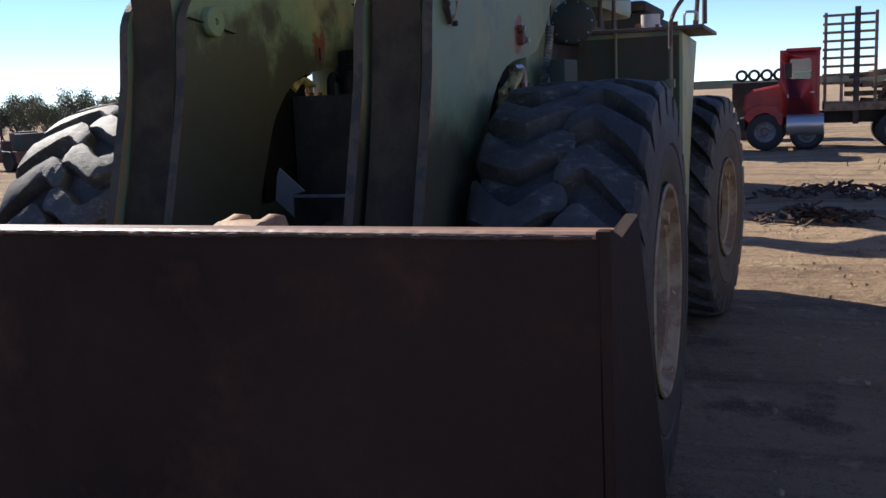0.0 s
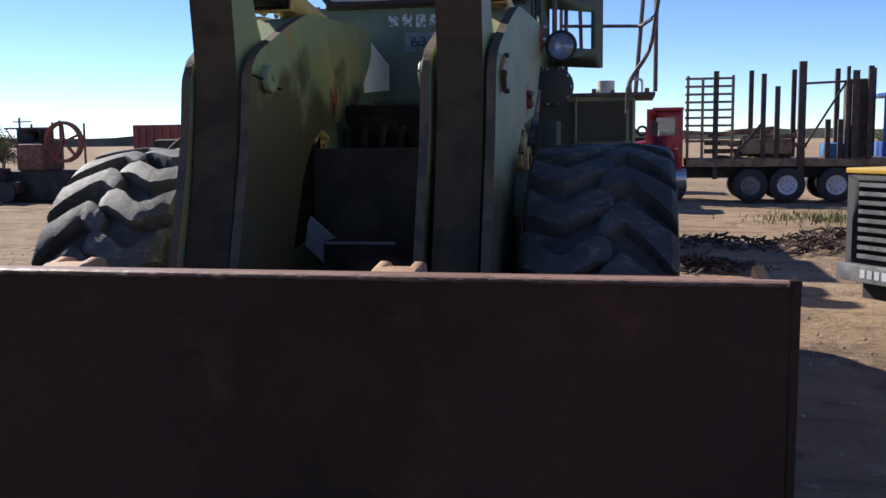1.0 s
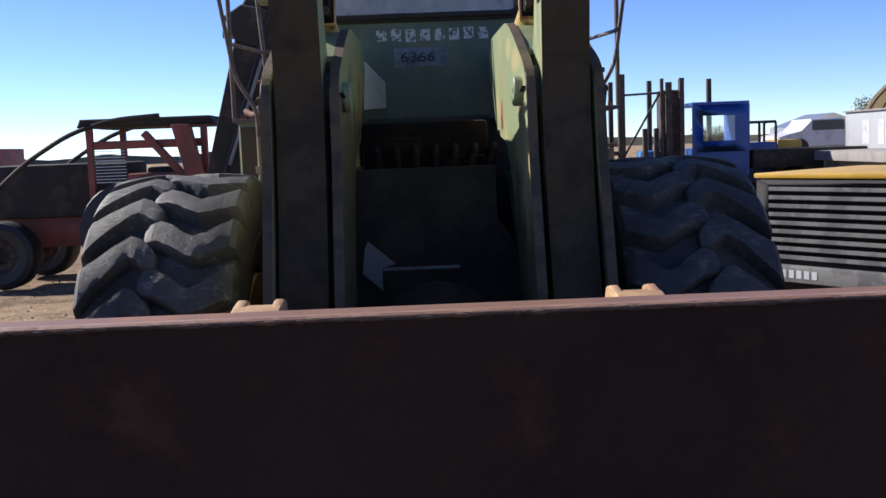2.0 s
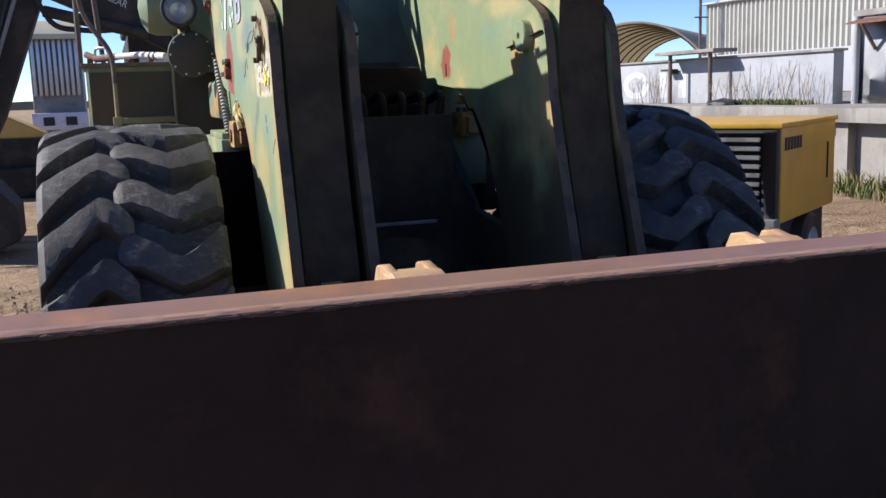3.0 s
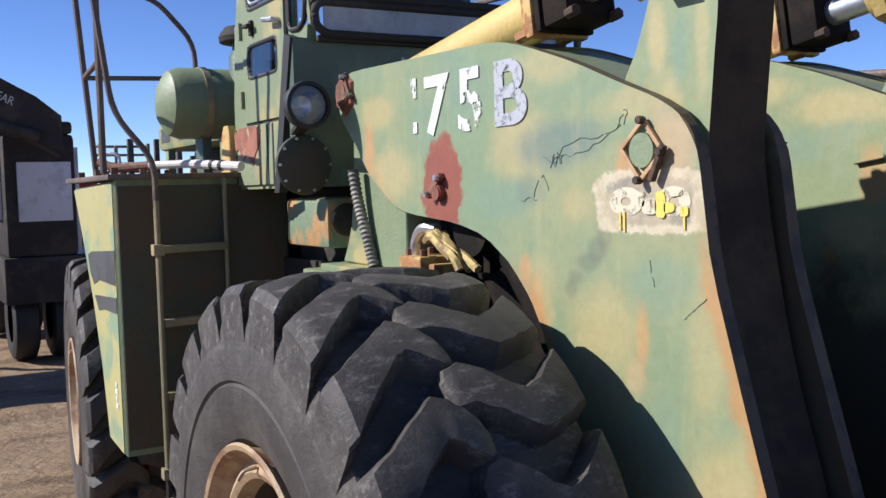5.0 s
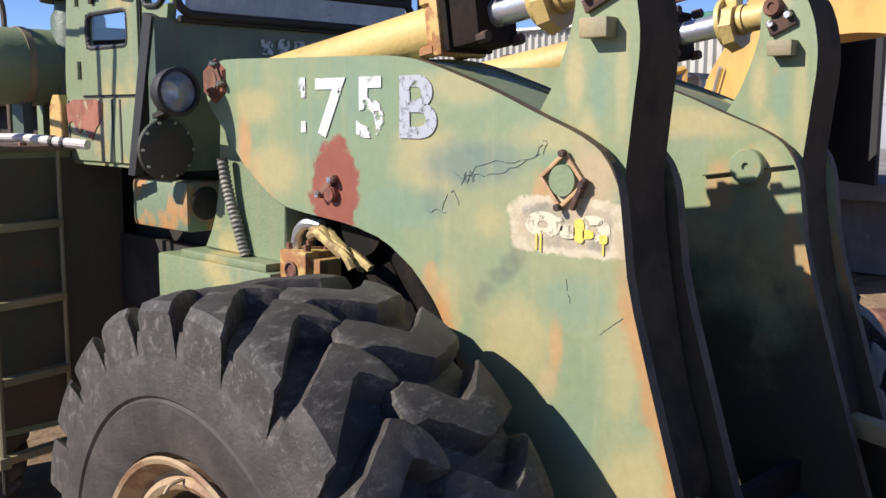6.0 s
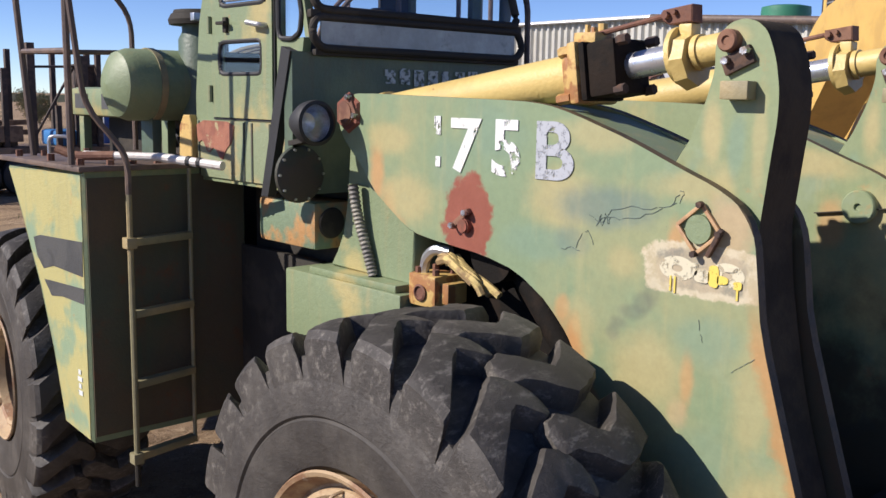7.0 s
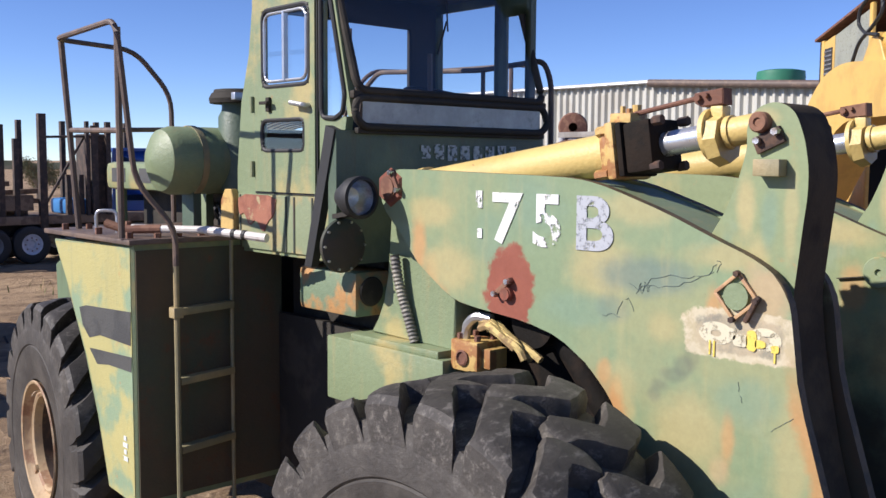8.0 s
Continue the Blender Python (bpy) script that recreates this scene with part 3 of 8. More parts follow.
def ridged(bm, pts, r1, r2, n=52, k=10):
    """A hose whose radius swells and shrinks in turn along its way."""
    pts = [Vector(p) for p in pts]
    rings = []
    for i in range(n + 1):
        t = i / n * (len(pts) - 1.0001)
        a = int(t)
        p, d = pts[a].lerp(pts[a + 1], t - a), (pts[a + 1] - pts[a]).normalized()
        x = d.cross(Vector((0.9, 0.1, 0.2))).normalized()
        y = d.cross(x)
        r = r1 if i % 2 else r2
        rings.append([bm.verts.new(p + r * (math.cos(2 * math.pi * q / k) * x + math.sin(2 * math.pi * q / k) * y)) for q in range(k)])
    for a, b in zip(rings, rings[1:]):
        for q in range(k):
            bm.faces.new((a[q], a[(q + 1) % k], b[(q + 1) % k], b[q]))
    bm.faces.new(rings[0])
    bm.faces.new(rings[-1][::-1])
    return bm


def plate(bm, outline, axis, a, b, bev=0.0):
    """A flat outline of two coordinates, made thick from a to b along the axis (0 x, 1 y, 2 z)."""
    def at(p, k):
        v = list(p)
        v.insert(axis, k)
        return bm.verts.new(v)
    lo, hi = [at(p, a) for p in outline], [at(p, b) for p in outline]
    f1, f2 = bm.faces.new(lo), bm.faces.new(hi[::-1])
    n = len(outline)
    for i in range(n):
        bm.faces.new((lo[i], hi[i], hi[(i + 1) % n], lo[(i + 1) % n]))
    if bev:
        bmesh.ops.bevel(bm, geom=list(f1.edges) + list(f2.edges), offset=bev, segments=1, affect="EDGES")
    return bm


def lathe(bm, profile, m=None, n=48):
    """A profile of (radius, height) turned round the z axis of m."""
    m = m or Matrix()
    rings = [[bm.verts.new(m @ Vector((r * math.cos(2 * math.pi * k / n), r * math.sin(2 * math.pi * k / n), h))) for k in range(n)] for r, h in profile]
    for a, b in zip(rings, rings[1:]):
        for k in range(n):
            bm.faces.new((a[k], a[(k + 1) % n], b[(k + 1) % n], b[k]))
    return bm


def sheet_with_holes(bm, axis, a, b, u0, u1, v0, v1, holes):
    """A wall panel from a to b along the axis, with rectangular holes (u0, u1, v0, v1)."""
    us = sorted({u0, u1, *[h[0] for h in holes], *[h[1] for h in holes]})
    vs = sorted({v0, v1, *[h[2] for h in holes], *[h[3] for h in holes]})
    for ua, ub in zip(us, us[1:]):
        for va, vb in zip(vs, vs[1:]):
            um, vm = (ua + ub) / 2, (va + vb) / 2
            if any(h[0] < um < h[1] and h[2] < vm < h[3] for h in holes):
                continue
            c = [(ua, ub), (va, vb)]
            c.insert(axis, (a, b))
            box(bm, *c[0], *c[1], *c[2])
    bmesh.ops.remove_doubles(bm, verts=bm.verts[:], dist=1e-5)
    return bm


def lettering(name, text, size, m, material, parent, label="", width=1.0, bold=0.0):
    cu = bpy.data.curves.new(name, "FONT")
    cu.body, cu.size, cu.extrude, cu.offset = text, size, 0.0015, bold
    tmp = new(name + "_outline", cu)
    bpy.context.view_layer.update()
    me = bpy.data.meshes.new_from_object(tmp.evaluated_get(bpy.context.evaluated_depsgraph_get()))
    bpy.data.objects.remove(tmp)
    me.transform(m @ Matrix.Diagonal((width, 1, 1, 1)))
    me.materials.clear()
    me.materials.append(material)
    ob = new(name, me)
    if parent:
        ob.parent = parent
    return tagged(ob, label)


def facing(x, y, z, right, up):
    """The pose of writing: its start, the way it reads, and its up."""
    r, u = Vector(right).normalized(), Vector(up).normalized()
    m = Matrix((r, u, r.cross(u))).transposed().to_4x4()
    m.translation = (x, y, z)
    return m


# ---- ground ----
def build_ground():
    near = np.arange(-14, 16.01, 0.3)
    far = np.array([18, 22, 28, 36, 48, 65, 90, 140, 300, 900, 2500.0])
    xs = np.concatenate([-far[::-1], near, far])
    ys = np.concatenate([-far[::-1], near, far])
    rows = []
    for y in ys:
        for x in xs:
            d = max(abs(x), abs(y))
            h = 0.0
            if d < 120:
                h = 0.05 * noise.noise((x * 0.35, y * 0.35, 0)) + 0.03 * noise.noise((x * 1.1, y * 1.1, 3)) + 0.018 * noise.noise((x * 2.9, y * 2.9, 7))
            flat = min(1.0, max(0.0, (max(abs(x) - 1.6, abs(y - 1.2) - 4.2)) / 1.5))
            rows.append((x, y, -0.02 + h * flat))
    w = len(xs)
    faces = [(j * w + i, j * w + i + 1, (j + 1) * w + i + 1, (j + 1) * w + i) for j in range(len(ys) - 1) for i in range(w - 1)]
    me = bpy.data.meshes.new("ground")
    me.from_pydata(rows, [], faces)
    me.polygons.foreach_set("use_smooth", [True] * len(faces))
    me.materials.append(M_GROUND)
    return tagged(new("ground", me), "dry brown rutted dirt of a machinery yard", "ground", kind="structure")


build_ground()

# ---- the wheel loader: x to its left side, front towards -y, built round its own middle line ----
MID = 0.085
loader = thing("wheel_loader", (MID, 0, 0), "old articulated wheel loader in faded green and tan camouflage paint", "wheel loader")
TYRE_R, TYRE_W = 0.89, 0.61
AXLE_Z = 0.878


def tyre_point(u, ang, h):
    """u from -1 to 1 across the tread, ang up from the front, h above the tread's base."""
    a = abs(u)
    if a <= 1:
        r = 0.812 - 0.022 * a ** 2 + h * 1.2
        x = u * TYRE_W * 0.49
    else:
        k = a - 1
        r = 0.790 - k * 0.6 + h * 1.2 * max(0.0, 1 - k * 2.2)
        x = math.copysign(TYRE_W * (0.49 + 0.035 * math.sin(min(1, k * 3) * 1.57)) + 0.014 * min(1.0, h * 30) * max(0.0, 1 - k * 2.6), u)
    return Vector((x, -r * math.cos(ang), r * math.sin(ang)))


# rows of one lug: place across the tread, middle along the rim in pitches, half width, height
LUG_OUTER = [(-1.34, -0.24, 0.47, 0.0), (-1.2, -0.17, 0.43, 0.05), (-1.07, -0.07, 0.38, 0.055), (-0.98, 0.02, 0.345, 0.064), (-0.8, 0.235, 0.29, 0.066), (-0.6, 0.47, 0.25, 0.066), (-0.45, 0.63, 0.235, 0.066),
             (-0.36, 0.71, 0.24, 0.065), (-0.25, 0.65, 0.25, 0.063), (-0.14, 0.54, 0.25, 0.06), (-0.06, 0.46, 0.21, 0.056), (0.0, 0.43, 0.13, 0.048)]
LUG_INNER = [(-0.2, 0.96, 0.12, 0.048), (-0.14, 0.99, 0.22, 0.056), (0.0, 1.03, 0.26, 0.06), (0.18, 0.90, 0.25, 0.063), (0.36, 0.73, 0.235, 0.064), (0.48, 0.655, 0.23, 0.065), (0.66, 0.74, 0.26, 0.066),
             (0.82, 0.87, 0.30, 0.066), (0.98, 1.01, 0.345, 0.064), (1.07, 1.08, 0.38, 0.055), (1.2, 1.16, 0.43, 0.05), (1.34, 1.22, 0.47, 0.0)]


def build_wheel(name, x, y, flip, axle=AXLE_Z, size=1.0, lip=0.445, turned=0.0, phase=0.0):
    wheel = new(name)
    wheel.parent = loader
    wheel.matrix_local = Matrix.Translation((x, y, axle)) @ Matrix.Rotation(radians(turned), 4, "Z") @ Matrix.Scale(size, 4)
    tagged(wheel, "large chevron-tread loader tyre on a tan steel rim")
    bm = bmesh.new()
    side = [(lip - 0.03, 0.2), (lip - 0.012, 0.275), (lip + 0.012, 0.306), (0.53, 0.325), (0.60, 0.329), (0.607, 0.322), (0.616, 0.331), (0.70, 0.327), (0.755, 0.314), (0.790, 0.299)]
    prof = [(r, h) for r, h in side] + [(0.812 - 0.022 * u * u, u * TYRE_W * 0.49) for u in (0.95, 0.7, 0.4, 0.1, -0.1, -0.4, -0.7, -0.95)] + [(r, -h) for r, h in side[::-1]]
    lathe(bm, prof, Matrix.Rotation(radians(90), 4, "Y"), 88)
    count = 22
    pitch = 2 * math.pi / count
    for i in range(count):
        for k, lug in enumerate((LUG_OUTER, LUG_INNER)):
            rng = random.Random(i * 7 + k)
            fine = [lug[0]]
            for a, b in zip(lug, lug[1:]):
                fine += [tuple(p * 0.5 + q * 0.5 for p, q in zip(a, b)), b]
            rows = []
            for j, (u, v, half, top) in enumerate(fine):
                top = top * rng.uniform(0.965, 1.0)
                wl, wh = half + rng.uniform(-0.014, 0.014), half + rng.uniform(-0.014, 0.014)
                c0, c1 = (i + v - wl + phase) * pitch, (i + v + wh + phase) * pitch
                foot = 0.018 if top > 0.01 else 0.0
                edge = 0.008 * min(1.0, top * 30)
                ring = ((c0 - foot, -0.006), (c0 - 0.002, top * 0.8), (c0 + edge, top * 0.97), (c0 * 0.66 + c1 * 0.34, top), (c0 * 0.34 + c1 * 0.66, top), (c1 - edge, top * 0.97), (c1 + 0.002, top * 0.8), (c1 + foot, -0.006))
                rows.append([bm.verts.new(tyre_point(u * flip, an, hh)) for an, hh in ring])
            for a, b in zip(rows, rows[1:]):
                for q in range(7):
                    bm.faces.new((a[q], a[q + 1], b[q + 1], b[q]))
            bm.faces.new(rows[0])
            bm.faces.new(rows[-1][::-1])
    part("tyre", bm, M_TYRE, wheel, "dusty black rubber tyre with deep worn lugs")
    out = -1 if x < 0 else 1
    turn = Matrix.Rotation(radians(90) * out, 4, "Y")
    # flange lip, gutter, lock ring, then the deep disc
    bm = lathe(bmesh.new(), [(lip - 0.04, -0.3), (lip - 0.03, 0.2), (lip - 0.012, 0.292), (lip + 0.004, 0.318), (lip - 0.002, 0.327), (lip - 0.016, 0.322), (lip - 0.028, 0.292), (lip - 0.05, 0.262), (lip - 0.06, 0.262), (lip - 0.066, 0.276), (lip - 0.082, 0.282), (lip - 0.1, 0.272), (lip - 0.112, 0.225)], turn, 64)
    rim = part("rim", bm, M_RIM, wheel, "tan rim with rust and scuffed paint")
    # deep part of the rim in a dark colour, as painted shade
    part("rim_well", lathe(bmesh.new(), [(lip - 0.112, 0.225), (lip - 0.118, 0.0), (lip - 0.12, -0.10), (lip - 0.17, -0.13)], turn, 48), M_DARKSCRAP, rim, "inside of the rim, coloured dark for shade")
    part("valve_stem", tube(bmesh.new(), [turn @ Vector(p) for p in ((lip - 0.07, 0.05, 0.28), (lip - 0.075, 0.055, 0.315), (lip - 0.1, 0.06, 0.33))], 0.006, 6, 0.01), M_RIM, rim)
    part("ring_lug", box(bmesh.new(), lip - 0.1, lip - 0.055, -0.022, 0.022, 0.262, 0.295, 0.005, turn @ Matrix.Rotation(2.4, 4, "Z")), M_RIM, rim)
    bm = lathe(bmesh.new(), [(lip - 0.17, -0.13), (0.215, -0.13), (0.21, -0.08), (0.19, -0.07), (0.185, 0.07), (0.17, 0.10), (0.10, 0.118), (0.09, 0.135), (0.0005, 0.14)], turn, 40)
    hub = part("hub", bm, M_HUB, wheel, "pale green hub cap with chipped red paint")
    for j in range(14):
        a = j * math.pi / 7
        p = turn @ Vector((0.245 * math.cos(a), 0.245 * math.sin(a), -0.13))
        part("wheel_nut", C(p, p + Vector((0.045 * out, 0, 0)), 0.017, 6), M_RIM, hub)
    return wheel


for nm, x, y in (("front_wheel", -1.145, 0.23), ("front_wheel", 1.06, 0.2), ("rear_wheel", -0.995, 3.72), ("rear_wheel", 1.10, 3.72)):
    if nm == "front_wheel":
        build_wheel(nm, x, y, 1 if x < 0 else -1)
    else:
        build_wheel(nm, x, y, 1 if x < 0 else -1, 0.80, 0.95, 0.385, -6.0, 0.3)

# frames and axles
frame_front = part("front_frame", plate(plate(bmesh.new(), [(-0.62, 0.70), (-0.75, 1.02), (-0.4, 1.22), (0.35, 1.30), (0.8, 1.66), (1.58, 1.66), (1.62, 1.0), (1.5, 0.6), (0.3, 0.5)], 0, -0.44, -0.40),
                                          [(-0.62, 0.70), (-0.75, 1.02), (-0.4, 1.22), (0.35, 1.30), (0.8, 1.66), (1.58, 1.66), (1.62, 1.0), (1.5, 0.6), (0.3, 0.5)], 0, 0.40, 0.44), M_DARKFRAME, loader, "dark front frame plates")
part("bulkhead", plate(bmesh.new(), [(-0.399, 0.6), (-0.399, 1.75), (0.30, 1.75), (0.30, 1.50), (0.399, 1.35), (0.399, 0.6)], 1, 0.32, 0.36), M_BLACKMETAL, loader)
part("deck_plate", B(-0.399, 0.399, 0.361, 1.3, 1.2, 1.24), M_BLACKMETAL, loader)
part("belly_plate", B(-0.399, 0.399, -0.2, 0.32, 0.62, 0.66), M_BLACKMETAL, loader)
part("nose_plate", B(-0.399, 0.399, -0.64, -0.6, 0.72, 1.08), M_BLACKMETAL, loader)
# paler grey shelf edge and plate imitate a sunlit line and patch
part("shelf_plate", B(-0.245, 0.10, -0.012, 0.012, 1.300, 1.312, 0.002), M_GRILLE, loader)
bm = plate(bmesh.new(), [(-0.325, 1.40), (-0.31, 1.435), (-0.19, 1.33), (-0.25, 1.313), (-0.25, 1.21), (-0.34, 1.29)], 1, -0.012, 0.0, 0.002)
part("sun_patch_plate", bm, M_GRILLE, loader, "grey plate in the shape of a sunlit patch")
# added block, placed to narrow the gap in the camera's view
part("gap_block", B(0.70, 0.78, 1.0, 1.3, 1.2, 1.88, 0.01), M_DARKFRAME, loader)
# added dark plate that keeps the gap behind the tyre in shade
part("tyre_gap_fill", B(-0.82, -0.46, 0.84, 0.88, 0.7, 1.6, 0.004), M_NEARBLACK, loader)
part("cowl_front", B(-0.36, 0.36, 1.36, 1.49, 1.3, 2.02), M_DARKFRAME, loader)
# added block, coloured near black to carry the shade between the arms
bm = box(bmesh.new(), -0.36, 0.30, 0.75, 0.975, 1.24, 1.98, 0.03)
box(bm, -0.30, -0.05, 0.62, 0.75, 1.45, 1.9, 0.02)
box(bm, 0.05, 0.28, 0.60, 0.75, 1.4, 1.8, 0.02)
part("valve_body", bm, M_NEARBLACK, loader, "near-black block standing for hydraulics in the shaded space")
for k in range(7):
    x = -0.30 + k * 0.1
    part("valve_hose", tube(bmesh.new(), [(x, 0.72, 1.8), (x + 0.02, 0.5, 1.86), (x * 0.8, 0.42, 1.6), (x * 0.7 + 0.03 * (k % 3), 0.40, 0.9)], 0.02, 8, 0.08), M_NEARBLACK, loader)
bm = cyl(bmesh.new(), (-0.85, 0.22, AXLE_Z), (0.85, 0.22, AXLE_Z), 0.17, 24)
lathe(bm, [(0.02, -0.3), (0.2, -0.28), (0.32, -0.1), (0.34, 0.05), (0.25, 0.2), (0.02, 0.24)], Matrix.Translation((0, 0.22, AXLE_Z)) @ Matrix.Rotation(radians(90), 4, "X"), 32)
part("front_axle", bm, M_BLACKMETAL, loader)
part("rear_axle", C((-0.85, 3.72, 0.80), (0.85, 3.72, 0.80), 0.17, 24), M_BLACKMETAL, loader)
bm = box(bmesh.new(), -0.42, 0.42, 1.75, 5.1, 0.62, 1.35, 0.02)
box(bm, -0.3, 0.3, 1.45, 1.9, 0.7, 1.15, 0.02)
part("rear_frame", bm, M_DARKFRAME, loader, "dark rear frame")
bm = plate(bmesh.new(), [(4.75, 0.62), (5.2, 0.8), (5.25, 1.7), (4.8, 1.9), (4.6, 1.5)], 0, -0.6, 0.6, 0.02)
part("counterweight", bm, M_CAMO, loader)

for s in (-1, 1):
    # added black sheet in place of the shaded hollow under the cab
    part("side_gap_fill", B(*sorted((s * 0.46, s * 0.50)), 1.70, 2.40, 0.55, 1.66, 0.005), M_BLACKMETAL, loader)
# towers that carry the lift arms, with the block below each
for s in (-1, 1):
    lo, hi = sorted((s * 0.455, s * 0.60))
    bm = plate(bmesh.new(), [(0.93, 1.68), (0.92, 1.9), (1.0, 2.1), (1.12, 2.3), (1.17, 2.40), (1.26, 2.42), (1.33, 2.36), (1.345, 2.1), (1.36, 1.95), (1.385, 1.84), (1.42, 1.755), (1.48, 1.69)], 0, lo, hi, 0.006)
    part("arm_tower", bm, M_PALEGREEN, loader, "pale green tower plate with rust at its foot")
    lo, hi = sorted((s * 0.42, s * 0.69))
    bm = box(box(bmesh.new(), lo, hi, 0.90, 1.70, 1.36, 1.655, 0.01), lo + 0.01, hi - 0.01, 0.94, 1.53, 1.655, 1.685, 0.006)
    part("frame_block", bm, M_PALEGREEN, loader)
    bm = box(bmesh.new(), *sorted((s * 0.50, s * 0.648)), 0.745, 0.898, 1.62, 1.745, 0.008)
    box(bm, *sorted((s * 0.52, s * 0.62)), 0.70, 0.745, 1.64, 1.72, 0.006)
    block = part("port_block", bm, M_YELLOWRUST, loader, "rusty yellow hydraulic port block")
    m = Matrix.Translation((s * 0.648, 0.825, 1.675)) @ Matrix.Rotation(radians(90) * s, 4, "Y")
    part("port_ring", lathe(bmesh.new(), [(0.03, 0.0), (0.034, 0.008), (0.026, 0.012), (0.021, 0.004), (0.001, 0.002)], m, 20), M_RUST, block)
    for q, w in ((0.77, 0.53), (0.87, 0.53), (0.77, 0.62), (0.87, 0.62)):
        part("bolt", C((s * w, q, 1.745), (s * w, q, 1.768), 0.014, 6), M_RUST, block)
    bm = bmesh.new()
    pts = [(s * 0.645, 1.262, 2.06), (s * 0.64, 1.245, 1.96), (s * 0.632, 1.22, 1.87), (s * 0.625, 1.185, 1.775), (s * 0.62, 1.155, 1.69)]
    ridged(bm, pts, 0.019, 0.024, 44)
    part("spiral_hose", bm, M_WORNRUBBER, loader, "grey spiral-wrapped hydraulic hose")

# lift arms: each two plates, with pins and cross pieces
ARM = [(1.335, 2.30), (1.335, 2.38), (1.29, 2.42), (1.18, 2.432), (0.77, 2.422), (0.31, 2.412), (0.19, 2.40), (0.09, 2.376), (-0.135, 2.303), (-0.32, 2.228), (-0.44, 2.183),
       (-0.51, 2.145), (-0.555, 2.10), (-0.578, 2.04), (-0.592, 1.94), (-0.612, 1.79), (-0.711, 1.47), (-0.808, 1.168), (-0.90, 0.90), (-1.03, 0.52), (-1.02, 0.44), (-0.95, 0.40), (-0.86, 0.44),
       (-0.56, 0.68), (-0.33, 0.90), (-0.19, 1.12), (-0.07, 1.38), (-0.01, 1.50), (0.03, 1.585), (0.075, 1.655), (0.153, 1.741), (0.309, 1.833), (0.474, 1.869), (0.697, 1.888), (0.857, 1.902), (0.958, 1.961), (1.114, 2.06), (1.2, 2.17), (1.29, 2.23)]
def rounded(outline, times=1):
    """Corners of a closed outline cut into short curves."""
    for _ in range(times):
        pts = []
        for (a, b), (c, d) in zip(outline, outline[1:] + outline[:1]):
            pts += [(a * 0.8 + c * 0.2, b * 0.8 + d * 0.2), (a * 0.2 + c * 0.8, b * 0.2 + d * 0.8)]
        outline = pts
    return outline


# rusty brown, darkened further so that the plate edges look shaded
M_EDGE = surface("rusty_shaded_plate_edge", (0.095, 0.065, 0.033), (0.05, 0.038, 0.022), 9, rough=0.7, fine=0.3)


def pin_with_keeper(name, parent, y, z, x, s, r, angle, mat_pin):
    """A round pin end with a bolted keeper bar across it."""
    pin = part(name, cyl(cyl(bmesh.new(), (x, y, z), (x + s * 0.02, y, z), r, 24), (x + s * 0.02, y, z), (x + s * 0.025, y, z), r * 0.85, 24), mat_pin, parent)
    d = Vector((0, math.cos(angle), math.sin(angle)))
    nrm = Vector((0, -math.sin(angle), math.cos(angle)))
    c = Vector((x + s * 0.012, y, z)) + nrm * r * 1.05
    bm = bar(bmesh.new(), c - d * 0.055, c + d * 0.055, 0.02, 0.022, 0.003, up=(1, 0, 0))
    part("keeper_bar", bm, M_RUST, pin)
    for q in (-0.042, 0.042):
        p = c + d * q
        part("bolt", cyl(bmesh.new(), p, p + Vector((s * 0.024, 0, 0)), 0.0115, 6), M_BOLT, pin)
    return pin


